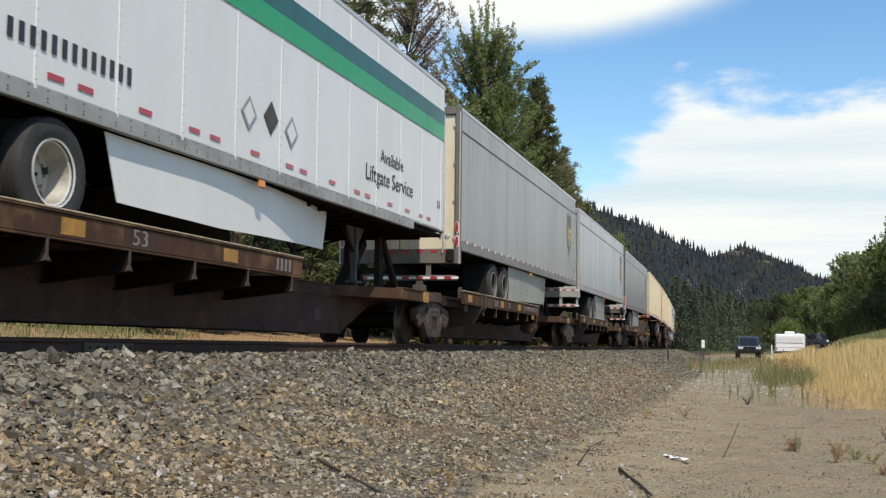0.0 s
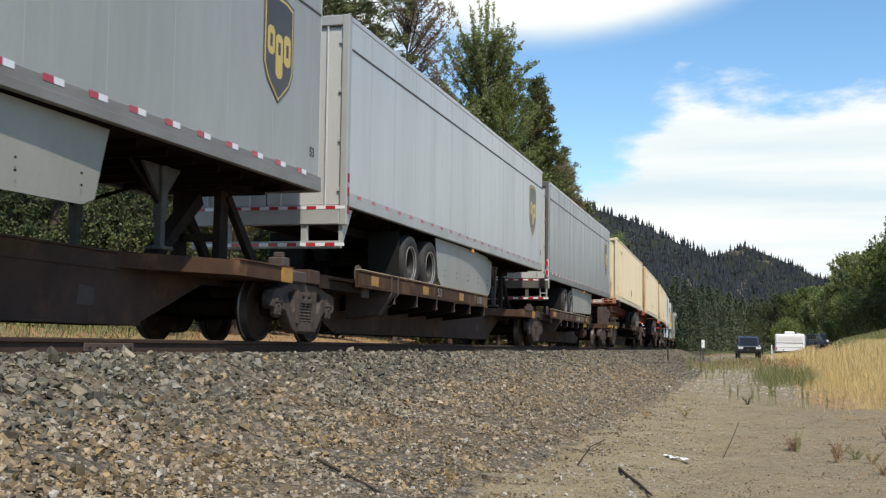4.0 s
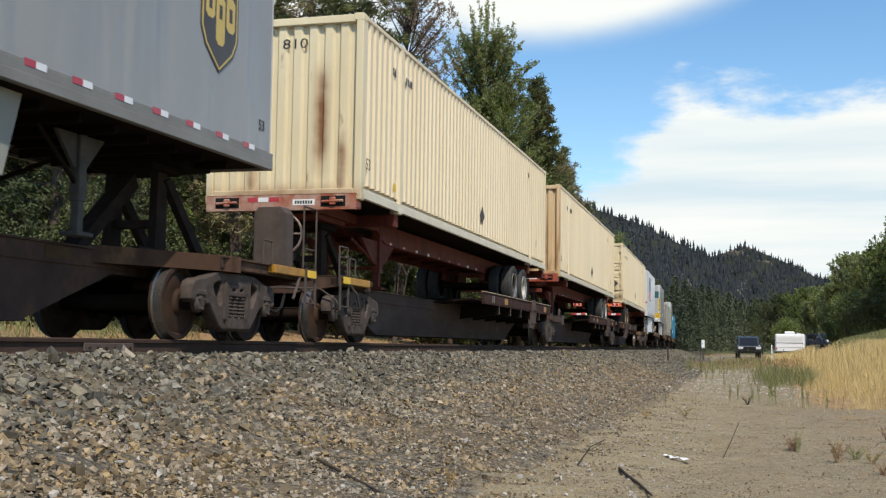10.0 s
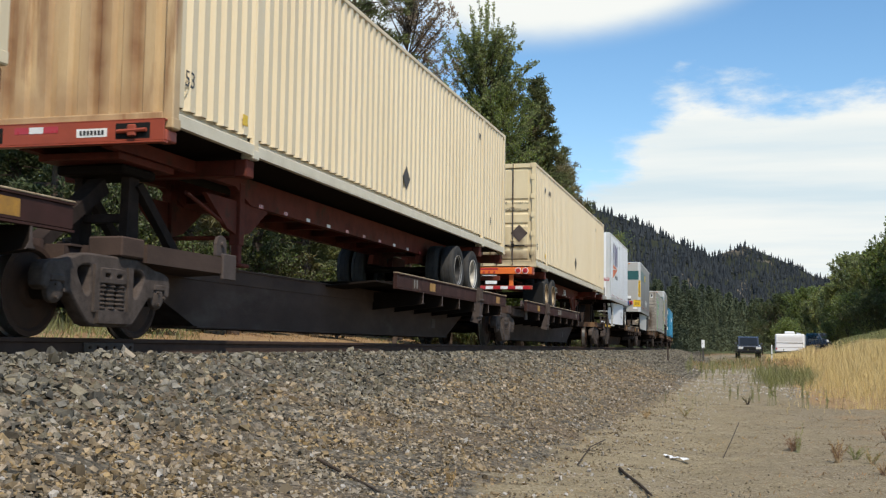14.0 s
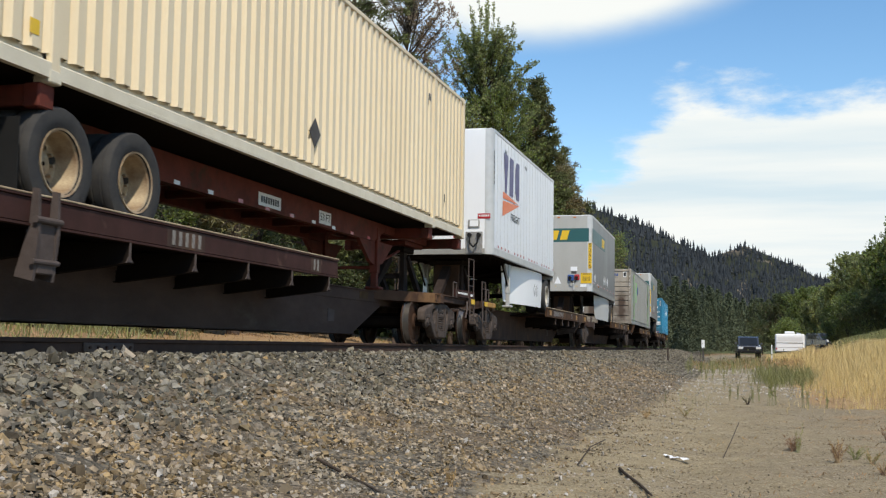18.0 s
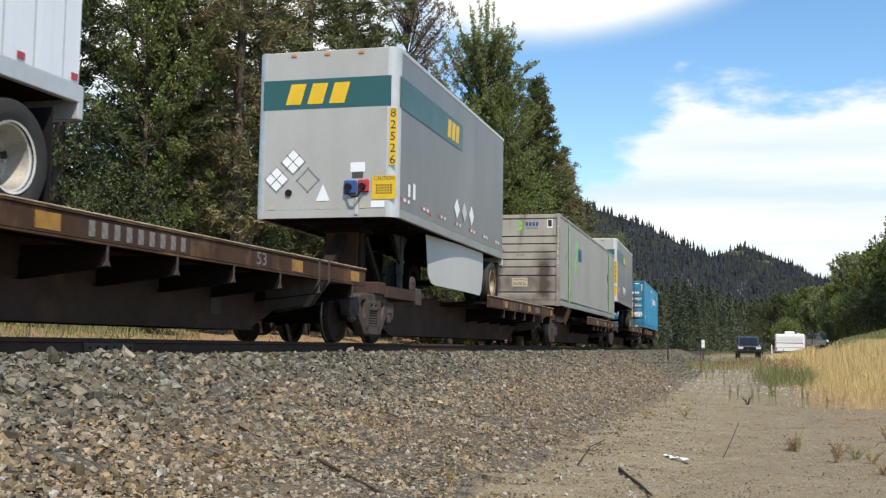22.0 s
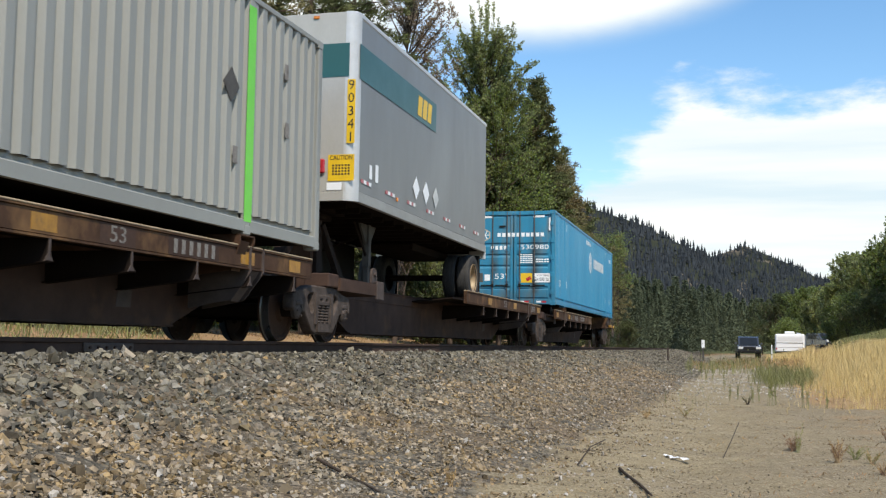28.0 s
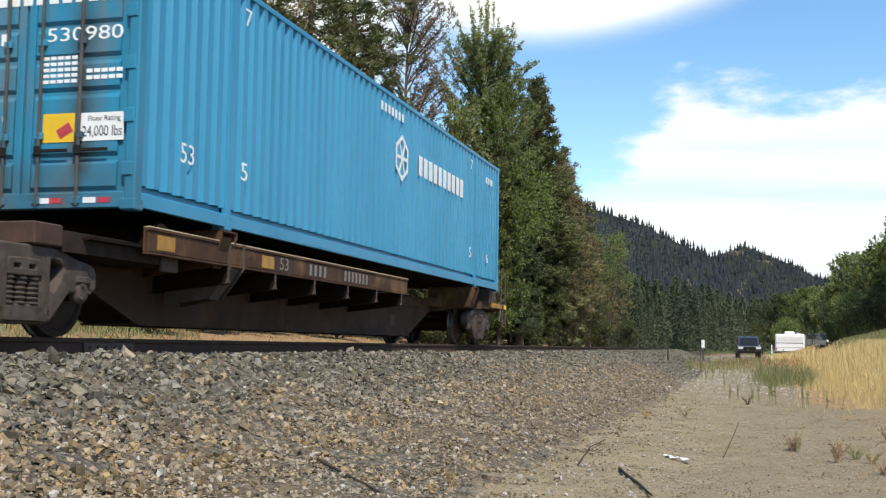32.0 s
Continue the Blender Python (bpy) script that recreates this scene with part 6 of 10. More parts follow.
def dark_rear(tr, y0, z0, bracket=True):
    """Fittings of the buckled trailer's rear: oval lamps, rubber block, pierced corner bracket, edge moulding, seal and lock."""
    x = SIDE_X
    for s in (-1, 1):
        for z in (z0 + 0.18, z0 + 0.46):
            ring = [(0.045 * math.cos(FULL * k / 20), 0.125 * math.sin(FULL * k / 20)) for k in range(20)]
            lamp = part("tail_lamp", flat_shape([(p * 0.72, q * 0.84) for p, q in ring], LEAD_FACE, (s * 1.235, y0 - 0.072, z), 0.012), RED, tr, "oval red tail lamp")
            part("lamp_ring", flat_shape(ring, LEAD_FACE, (s * 1.235, y0 - 0.062, z), 0.008), WHITE_MARK, lamp)
        boxed("rubber_block", (s * 1.11 - 0.075, y0 - 0.15, z0 - 0.24), (s * 1.11 + 0.075, y0 - 0.06, z0 + 0.01), PLASTIC, tr, "black rubber dock bumper", 0.02)
        if bracket:
            part("corner_bracket", Shape().box((s * 1.03 - 0.02, y0 - 0.05, z0 - 0.56), (s * 1.03 + 0.02, y0 - 0.03, z0 - 0.28), 0.004).box((s * 1.22 - 0.02, y0 - 0.05, z0 - 0.56), (s * 1.22 + 0.02, y0 - 0.03, z0 - 0.28), 0.004).box((s * 1.12 - 0.10, y0 - 0.05, z0 - 0.43), (s * 1.12 + 0.10, y0 - 0.03, z0 - 0.40), 0.004), GREY_PAINT, tr, "pierced corner bracket")
        part("edge_moulding", Shape().box((s * 1.285 - 0.012, y0 - 0.068, z0 - 0.28), (s * 1.285 + 0.012, y0 - 0.058, z0 + 2.85), 0.003), ALUMINIUM, tr)
    part("door_seal", Shape().lathe([(0.0, 0.055), (-0.02, 0.05), (-0.03, 0.02)], (1.02, y0 - 0.002, z0 + 0.30), "y", 14), ALUMINIUM, tr, "round bright door lock")
    part("door_chain", Shape().path([(1.02, y0 - 0.035, z0 + 0.27), (0.99, y0 - 0.05, z0 + 0.16), (0.96, y0 - 0.075, z0 + 0.05), (0.93, y0 - 0.09, z0 - 0.06)], 0.010), ALUMINIUM, tr, "short door chain")
    plate("door_patch", 0.10, 0.16, GOLD_PALE, tr, LEAD_FACE, (0.18, y0 - 0.002, z0 + 0.42), "pale worn label", 0.003)


def caution_plate(tr, y, x, z):
    """A yellow caution label on a rear door."""
    plate("caution_label", 0.44, 0.35, YELLOW, tr, LEAD_FACE, (x, y, z), "yellow caution label", 0.004)
    lettering("lettering", "CAUTION", 0.075, BLACK, tr, LEAD_FACE, (x - 0.03, y - 0.005, z + 0.10), 0.34)
    bars("lettering", 0.22, 0.03, 3, BLACK, tr, LEAD_FACE, (x - 0.08, y - 0.005, z - 0.07), gap=0.2, rows=3)


def shield(tr, y, z):
    """A parcel shield in brown and gold, with plain bars for its letters."""
    def outline(w, h):
        return [(-w, h * 0.50), (-w, -h * 0.18), (-w * 0.75, -h * 0.33), (0, -h * 0.52), (w * 0.75, -h * 0.33), (w, -h * 0.18), (w, h * 0.50), (w * 0.5, h * 0.545), (-w * 0.5, h * 0.545)][::-1][::-1]
    o = outline(0.45, 1.3)
    part("emblem", flat_shape(o, SIDE_FACE, (SIDE_X, y, z), 0.003), SHIELD_BROWN, tr, "brown shield emblem with pale gold figures")
    part("emblem", flat_shape([(p * 0.94, q * 0.95) for p, q in o], SIDE_FACE, (SIDE_X + 0.003, y, z), 0.002), GOLD, tr)
    part("emblem", flat_shape([(p * 0.87, q * 0.905) for p, q in o], SIDE_FACE, (SIDE_X + 0.005, y, z), 0.002), SHIELD_BROWN, tr)
    for k, (lo, hi) in enumerate(((-0.10, 0.26), (-0.36, 0.20), (-0.16, 0.24))):
        w = 0.105
        c = [(-w, lo + 0.05), (-w * 0.5, lo), (w * 0.5, lo), (w, lo + 0.05), (w, hi - 0.05), (w * 0.5, hi), (-w * 0.5, hi), (-w, hi - 0.05)]
        part("emblem", flat_shape(c, SIDE_FACE, (SIDE_X + 0.007, y - 0.245 + k * 0.245, z), 0.002), GOLD, tr)
        slot = (lo + hi) / 2 + (0.10 if k == 1 else 0.0)
        plate("emblem", 0.07, 0.16, SHIELD_BROWN, tr, SIDE_FACE, (SIDE_X + 0.009, y - 0.245 + k * 0.245, z + slot), depth=0.002)


def long_trailer(u0, z0, z1, skin, label, style, pitch):
    """A 53-foot box trailer, nose at the trailing end, wheels at the leading end."""
    L = 16.15
    mid = u0 + L / 2
    a, b = -L / 2, L / 2
    tr = thing("box_trailer", label, "semi trailer", "trailers on the train")
    white = style == "white"
    box_walls(tr, a, b, z0, z1, skin, WHITE if white else GREY_PAINT, RAIL_DIRTY if white else RAIL_GREY if style in ("long", "short_skirt") else GREY_PAINT, 1, 0.17 if white else 0.21, 0.13 if white else 0.0)
    rear_end(tr, a, z0, z1, WHITE if white else CREAM_RAIL if style == "short_skirt" else GREY_SKIRT, ALUMINIUM if white else FRAME_DARK if style == "short_skirt" else FRAME_GREY if style == "long" else GREY_PAINT, 1.72 if white else 2.85, style != "short_skirt", style in ("white", "swept"))
    wheel_z = 0.96 + 0.497 - 0.015
    for y in (a + 3.62, a + 4.86) if style == "long" else (a + 3.45, a + 4.70) if not white else (a + 2.46, a + 3.71):
        axle_set(tr, y, wheel_z, "white" if white else "chrome")
    landing_gear(tr, b - 3.0, z0 - 0.05, 0.965)
    part("marker_lamp", Shape().box((SIDE_X - 0.04, -0.32, z0 - 0.11), (SIDE_X + 0.005, -0.16, z0 - 0.01), 0.012), AMBER, tr, "amber marker lamp", )
    if style == "short_skirt":
        dark_rear(tr, a, z0, False)
    if style == "long":
        caution_plate(tr, a - 0.003, 0.80, z0 + 0.80)
        dark_rear(tr, a, z0)
    if white:
        riv = Shape()
        for k in range(52):
            for z in (z0 + 0.045, z0 + 0.075, z0 + 0.145):
                riv.box((SIDE_X, a + 0.3 + k * 0.265, z - 0.008), (SIDE_X + 0.005, a + 0.316 + k * 0.265, z + 0.008), 0.002)
        part("rivet_row", riv, STRUT, tr)
        # riveted posts, broken red tape, two green stripes, text
        post = Shape().box((SIDE_X - 0.01, -0.022, z0 + 0.13), (SIDE_X + 0.0015, 0.022, z1 - 0.09), 0.002).mesh("panel_seam", WHITE)
        riv = Shape()
        for k in range(24):
            for q in (-0.014, 0.014):
                riv.box((SIDE_X + 0.001, q - 0.005, z0 + 0.2 + k * 0.1), (SIDE_X + 0.004, q + 0.005, z0 + 0.212 + k * 0.1), 0.002)
        rivm = riv.mesh("rivet_row", SCUFF_METAL)
        for y in np.arange(7.95 - mid - 2.5, b - 0.2, 1.256):
            moved(part("panel_seam", post, WHITE, tr), (0, float(y), 0))
            moved(part("rivet_row", rivm, STRUT, tr), (0, float(y), 0))
        reflectors(tr, z0 + 0.28, [u - mid for u in (8.24, 8.69, 9.72, 10.73, 11.21, 12.25, 13.29, 13.75, 14.81, 15.85, 16.32, 17.44, 18.4, 19.2, 19.7)], 0.24, 0.055, False)
        for lo, hi, mt in ((z1 - 1.10, z1 - 0.80, GREEN), (z1 - 0.80, z1 - 0.52, DARK_GREEN)):
            for k in range(13):
                y0, y1 = a + 0.1 + k * 1.227, a + 0.1 + (k + 1) * 1.227 - 0.003
                plate("stripe", y1 - y0, hi - lo - 0.004, mt, tr, SIDE_FACE, (SIDE_X + 0.0025, (y0 + y1) / 2, (lo + hi) / 2), "green stripe" if mt is GREEN else "dark green stripe")
        bars("lettering", 1.95, 0.17, 13, BLACK, tr, SIDE_FACE, (SIDE_X + 0.003, 8.5 - mid, z0 + 0.56), "black lettering along the wall", 0.5)
        lettering("lettering", "Available", 0.22, BLACK, tr, SIDE_FACE, (SIDE_X + 0.003, 17.52 - mid, 2.97), 1.20, label="black words")
        lettering("lettering", "Liftgate Service", 0.26, BLACK, tr, SIDE_FACE, (SIDE_X + 0.003, 17.45 - mid, 2.62), 2.45, label="black words")
        lettering("lettering", "53", 0.14, BLACK, tr, SIDE_FACE, (SIDE_X + 0.003, 20.35 - mid, 2.58), 0.17)
        for y, z, mt in ((12.05, 2.70, SCUFF_METAL), (12.68, 2.76, STRUT), (13.32, 2.69, SCUFF_METAL)):
            plate("placard_holder", 0.30, 0.30, mt, tr, SIDE_FACE, (SIDE_X, y - mid, z), "empty scuffed placard holder", 0.008, 45)
            if mt is SCUFF_METAL:
                plate("placard_holder", 0.21, 0.21, WHITE, tr, SIDE_FACE, (SIDE_X + 0.008, y - mid, z), "", 0.002, 45)
        skirt(tr, [(9.32 - mid, 1.32), (11.6 - mid, 1.28), (15.75 - mid, 1.37), (15.9 - mid, 1.44), (15.95 - mid, z0 - 0.01), (9.18 - mid, z0 - 0.01)], WHITE, 0.10, 0.42)
    else:
        boxed("rub_rail", (SIDE_X - 0.002, a + 0.1, z0 + 0.005), (SIDE_X + 0.008, b - 0.02, z0 + 0.10), RAIL_GREY if style in ("long", "short_skirt") else GREY_PAINT, tr, b=0.003)
        if style == "swept":
            reflectors(tr, z0 + 0.175, np.arange(a + 0.5, b - 0.1, 0.68), 0.15, 0.055, False)
        else:
            reflectors(tr, z0 + 0.20, np.arange(a + 0.5, b - 0.1, 0.68), 0.30, 0.062)
        boxed("belt_line", (SIDE_X - 0.012, a + 0.1, z1 - 0.52), (SIDE_X + 0.002, b - 0.1, z1 - 0.49), STRUT, tr, b=0.002)
        if style != "long":
            seam = Shape().box((SIDE_X - 0.010, -0.007, z0 + 0.22), (SIDE_X - 0.0045, 0.007, z1 - 0.1), 0.001).mesh("panel_seam", GREY_PAINT)
            for y in np.arange(a + 1.0, b - 0.3, 1.23):
                moved(part("panel_seam", seam, STRUT, tr), (0, float(y), 0))
        shield(tr, b - 1.50, 3.60)
        lettering("lettering", "53", 0.13, BLACK, tr, SIDE_FACE, (SIDE_X + 0.001, b - 0.35, z0 + 0.5), 0.15)
        if style == "short_skirt":
            skirt(tr, [(a + 5.15, 1.30), (a + 5.22, 1.18), (a + 5.4, 1.15), (b - 5.2, 1.20), (b - 5.05, 1.6), (b - 4.95, z0 - 0.01), (a + 5.18, z0 - 0.01)], SKIRT_OLD, 0.11, 0.08)
        elif style == "swept":
            skirt(tr, [(a + 5.35, 1.75), (a + 5.42, 1.32), (a + 5.50, 1.20), (a + 5.68, 1.14), (b - 5.9, 1.13), (b - 5.2, 1.18), (b - 4.75, 1.34), (b - 4.55, 1.55), (b - 4.45, z0 - 0.01), (a + 5.2, z0 - 0.01)], SKIRT_DARK, 0.11, 0.36)
        else:
            skirt(tr, [(a + 5.45, 1.25), (a + 5.6, 1.19), (b - 4.9, 1.23), (b - 4.65, z0 - 0.01), (a + 5.4, z0 - 0.01)], SKIRT_OLD, 0.11, 0.10)
        bolt = Shape().tube((SIDE_X - 0.115, 0, 0), (SIDE_X - 0.105, 0, 0), 0.012, n=6).mesh("bolt", DARK_STEEL)
        for y in np.arange(a + 5.9, b - 5.2, 0.95):
            for z in (1.36, 1.47):
                moved(part("bolt", bolt, DARK_STEEL, tr), (0, float(y), z))
    return onto_train(tr, mid, pitch)


long_trailer(4.65, 1.97, 4.96, WHITE, "white box trailer with two green stripes and black words", "white", 0.35)
long_trailer(22.05, 1.985, 4.95, GREY_OLD, "grey box trailer with a brown and gold shield", "short_skirt", 0.5)
long_trailer(39.25, 2.06, 4.93, GREY_SKIN, "clean grey box trailer with a brown and gold shield", "swept", 0.45)
long_trailer(56.6, 2.04, 4.95, GREY_RIPPLE, "buckled grey box trailer with a brown and gold shield", "long", 0.48)
for u, z in ((19.85, 2.11), (37.2, 2.08), (54.4, 2.06), (71.75, 2.08), (134.75, 2.02), (152.5, 2.08), (186.9, 2.08)):
    kingpin_stand(u, z, u > 130)


def pup_trailer(u0, L, z0, z1, skin, front, label, style, pitch=0.0):
    """A short trailer, nose at the leading end, one axle at the trailing end."""
    mid = u0 + L / 2
    a, b = -L / 2, L / 2
    tr = thing("short_trailer", label, "semi trailer", "trailers on the train")
    box_walls(tr, a, b, z0, z1, skin, front, ALUMINIUM if style == "white" else RAIL_PUP, -1, 0.16)
    x = SIDE_X + 0.001
    boxed("rear_frame", (-SIDE_X + 0.02, b - 0.05, z0 - 0.15), (SIDE_X - 0.003, b + 0.03, z0 + 0.16), ALUMINIUM, tr)
    boxed("rear_door", (-SIDE_X + 0.05, b - 0.05, z0 + 0.16), (SIDE_X - 0.05, b + 0.01, z1 - 0.05), front, tr)
    for s in (-1, 1):
        boxed("mud_flap", (s * 0.95 - 0.3, b - 0.35, 1.1), (s * 0.95 + 0.3, b - 0.34, z0 - 0.1), PLASTIC, tr, b=0.003)
    axle_set(tr, b - 0.85, 0.98 + 0.497 - 0.015, "white" if style == "white" else "tan")
    landing_gear(tr, a + {"white": 2.78, "first": 2.62}.get(style, 2.75), z0 - 0.05, 0.96, ALUMINIUM if style == "white" else STRUT, 1.08 if style == "white" else 0.55)
    band = boxed("nose_band", (-SIDE_X + 0.18, a - 0.006, z0 + 0.0), (SIDE_X - 0.18, a + 0.004, z0 + 0.13), RAIL_DIRTY if style == "white" else SILVER_FRONT, tr, "metal band along the foot of the nose", 0.003)
    dot = Shape().box((-0.007, -0.0035, -0.007), (0.007, 0.0035, 0.007), 0.002).mesh("rivet", SCUFF_METAL)
    for k in range(34):
        moved(part("rivet", dot, SCUFF_METAL, band), (-1.053 + k * 0.064, a - 0.0075, z0 + 0.145))
    # air and light couplings on the nose
    yb = a - 0.001
    if style == "white":
        boxed("coupling_plate", (0.66, a - 0.02, z0 + 0.02), (1.06, a + 0.01, z0 + 0.52), SCUFF_METAL, tr, "recessed metal plate with air couplings")
        part("gladhand", Shape().tube((0.76, a - 0.08, z0 + 0.44), (0.76, a, z0 + 0.44), 0.05).tube((0.98, a - 0.08, z0 + 0.44), (0.98, a, z0 + 0.44), 0.05).path([(0.76, a - 0.07, z0 + 0.42), (0.78, a - 0.1, z0 + 0.25), (0.87, a - 0.12, z0 + 0.15), (0.95, a - 0.1, z0 + 0.25), (0.98, a - 0.07, z0 + 0.42)], 0.022), PLASTIC, tr, "black air hose couplings")
        boxed("document_box", (0.72, a - 0.03, z0 + 0.62), (0.99, a, z0 + 0.80), SCUFF_METAL, tr, "small metal document box")
        plate("label", 0.20, 0.14, WHITE_CLEAN, tr, LEAD_FACE, (0.86, a - 0.03, z0 + 0.71))
        plate("reflector", 0.11, 0.09, RED, tr, LEAD_FACE, (0.42, a - 0.001, z0 + 0.42))
        plate("reflector", 0.11, 0.09, STRUT, tr, LEAD_FACE, (0.42, a - 0.001, z0 + 0.27))
        for px in (-0.28, -0.72):
            plate("placard_holder", 0.30, 0.30, SCUFF_METAL, tr, LEAD_FACE, (px, a - 0.001, z0 + 0.44), "empty placard holder", 0.006, 45)
            plate("placard_holder", 0.23, 0.23, WHITE_CLEAN, tr, LEAD_FACE, (px, a - 0.007, z0 + 0.44), "", 0.002, 45)
        bars("lettering", 0.30, 0.09, 5, FADED_MARK, tr, LEAD_FACE, (-0.02, a - 0.001, z0 + 0.98), "faded unreadable marks", 0.2)
        plate("warning_label", 0.30, 0.12, RED, tr, LEAD_FACE, (1.09, a - 0.003, z0 + 0.88), "red warning label", 0.004)
        bars("lettering", 0.26, 0.045, 6, WHITE_MARK, tr, LEAD_FACE, (1.09, a - 0.008, z0 + 0.89))
        for k in range(7):
            plate("lettering", 0.05, 0.07, BLACK, tr, SIDE_FACE, (x, a + 0.14, z1 - 0.55 - k * 0.12))
        # emblem: purple strokes, orange wedge, a word
        for face, px, pz, sc in ((SIDE_FACE, (x, a + 2.12), z0 + 2.10, 1.0), (LEAD_FACE, (0.06, a - 0.002), z0 + 2.28, 0.52)):
            def at(dx, dz):
                return (px[0], px[1] + dx, pz + dz) if face is SIDE_FACE else (px[0] + dx, px[1], pz + dz)
            def fig(o, mt, dx, dz, lab=""):
                part("emblem", flat_shape([(p * sc, q * sc) for p, q in o], face, at(dx * sc, dz * sc), 0.003), mt, tr, lab)
            fig([(-0.30, 0.45), (-0.13, -0.5), (0.05, -0.5), (0.20, 0.45)][::1], PURPLE, -0.62, 0.0, "deep purple emblem block")
            fig([(-0.26, -0.5), (0.18, -0.5), (0.22, 0.45), (-0.24, 0.45)], PURPLE, 0.02, 0.0, "deep purple emblem block")
            fig([(-0.24, -0.34), (-0.10, -0.5), (0.26, -0.5), (0.26, 0.45), (-0.10, 0.45), (-0.24, 0.28)], PURPLE, 0.72, 0.0, "deep purple emblem block")
            fig([(-1.0, -0.50), (0.95, -0.60), (-1.0, -0.66)][::-1], ORANGE, 0.0, 0.0, "orange wedge")
            fig([(-1.02, -0.72), (0.98, -0.62), (-1.05, -1.10)][::-1], ORANGE, 0.0, 0.0)
            lettering("lettering", "FREIGHT", 0.19 * sc, BLACK, tr, face, at(0.50 * sc, -1.02 * sc), 1.12 * sc)
        for g in range(5):
            reflectors(tr, z0 + 0.215, [a + 0.62 + 1.95 * g + 0.4 * k for k in range(4) if a + 0.62 + 1.95 * g + 0.4 * k < b - 0.1], 0.10, 0.06, False)
        seam = Shape().box((SIDE_X - 0.008, -0.012, z0 + 0.17), (SIDE_X - 0.003, 0.012, z1 - 0.1), 0.002).mesh("panel_seam", ALUMINIUM)
        for y in np.arange(a + 0.5, b - 0.1, 0.408):
            moved(part("panel_seam", seam, ALUMINIUM, tr), (0, float(y), 0))
        for y in (a + 1.35, a + 1.5, a + 3.9, a + 4.05):
            plate("mark", 0.05, 0.10, BLACK, tr, SIDE_FACE, (x, y, z1 - 0.35))
        skirt(tr, [(a + 3.02, 1.14), (a + 3.6, 1.09), (b - 1.65, 1.09), (b - 1.5, 1.7), (b - 1.5, z0 - 0.01), (a + 3.0, z0 - 0.01)], WHITE_CLEAN, 0.10, -0.34)
        for y in (b - 2.62, b - 2.28):
            plate("placard_holder", 0.24, 0.24, SCUFF_METAL, tr, SIDE_FACE, (SIDE_X - 0.10, y, 1.55), "scuffed placard holder", 0.005, 45)
            plate("placard_holder", 0.17, 0.17, WHITE_CLEAN, tr, SIDE_FACE, (SIDE_X - 0.095, y, 1.55), "", 0.002, 45)
    else:
        # dark band round the top, yellow letter blocks, numbers on the corner
        zt = z0 + 2.25
        plate("band", 2 * SIDE_X - 0.25, 0.52, TEAL, tr, LEAD_FACE, (0, a - 0.002, zt - 0.09), "dark teal band")
        plate("band", 4.3, 0.54, TEAL, tr, SIDE_FACE, (x, a + 2.27, zt - 0.09), "dark teal band")
        for face, px in ((LEAD_FACE, (-0.15, a - 0.006)), (SIDE_FACE, (x + 0.004, a + 3.66))):
            for k in range(3):
                dx = (k - 1) * (0.40 if face is LEAD_FACE else 0.31)
                pl = (px[0] + dx, px[1], zt - 0.09) if face is LEAD_FACE else (px[0], px[1] + dx, zt - 0.09)
                o = [(-0.20, -0.18), (0.08, -0.18), (0.18, 0.18), (-0.10, 0.18)] if face is LEAD_FACE else [(-0.15, -0.18), (0.08, -0.18), (0.14, 0.18), (-0.09, 0.18)]
                part("emblem", flat_shape(o, face, pl, 0.004), YELLOW, tr, "yellow slanted emblem block")
        plate("number_strip", 0.13, 0.98, YELLOW, tr, LEAD_FACE, (1.215, a - 0.004, z0 + 1.36), "yellow strip with black numbers", 0.004)
        for k, ch in enumerate("82526" if style == "first" else "90341"):
            lettering("lettering", ch, 0.15, BLACK, tr, LEAD_FACE, (1.215, a - 0.009, z0 + 1.76 - k * 0.2))
        plate("caution_label", 0.42, 0.40, YELLOW, tr, LEAD_FACE, (1.075, a - 0.004, z0 + 0.50), "yellow caution label", 0.004)
        lettering("lettering", "CAUTION", 0.07, BLACK, tr, LEAD_FACE, (1.075, a - 0.009, z0 + 0.65), 0.36)
        bars("lettering", 0.30, 0.026, 6, BLACK, tr, LEAD_FACE, (1.075, a - 0.009, z0 + 0.47), gap=0.45, rows=4)
        boxed("coupling_box", (0.37, a - 0.06, z0 + 0.39), (0.60, a, z0 + 0.63), BLUE_GLAD, tr, "blue air coupling box", 0.02)
        boxed("coupling_box", (0.62, a - 0.05, z0 + 0.42), (0.82, a, z0 + 0.64), RED, tr, "red air coupling box", 0.02)
        part("gladhand", Shape().tube((0.46, a - 0.11, z0 + 0.51), (0.46, a - 0.03, z0 + 0.51), 0.06).tube((0.71, a - 0.10, z0 + 0.52), (0.71, a - 0.03, z0 + 0.52), 0.055).path([(0.46, a - 0.1, z0 + 0.46), (0.53, a - 0.12, z0 + 0.34), (0.64, a - 0.12, z0 + 0.34), (0.71, a - 0.1, z0 + 0.46)], 0.016), PLASTIC, tr, "black hose couplings")
        plate("label", 0.26, 0.16, WHITE_CLEAN, tr, LEAD_FACE, (0.60, a - 0.004, z0 + 0.86))
        plate("label", 0.2, 0.1, STRUT, tr, LEAD_FACE, (0.60, a - 0.004, z0 + 0.72))
        plate("label", 0.24, 0.11, WHITE_CLEAN, tr, LEAD_FACE, (0.97, a - 0.004, z0 + 0.22))
        boxed("hose_bracket", (0.56, a - 0.03, z0 + 0.04), (0.62, a, z0 + 0.36), ALUMINIUM, tr)
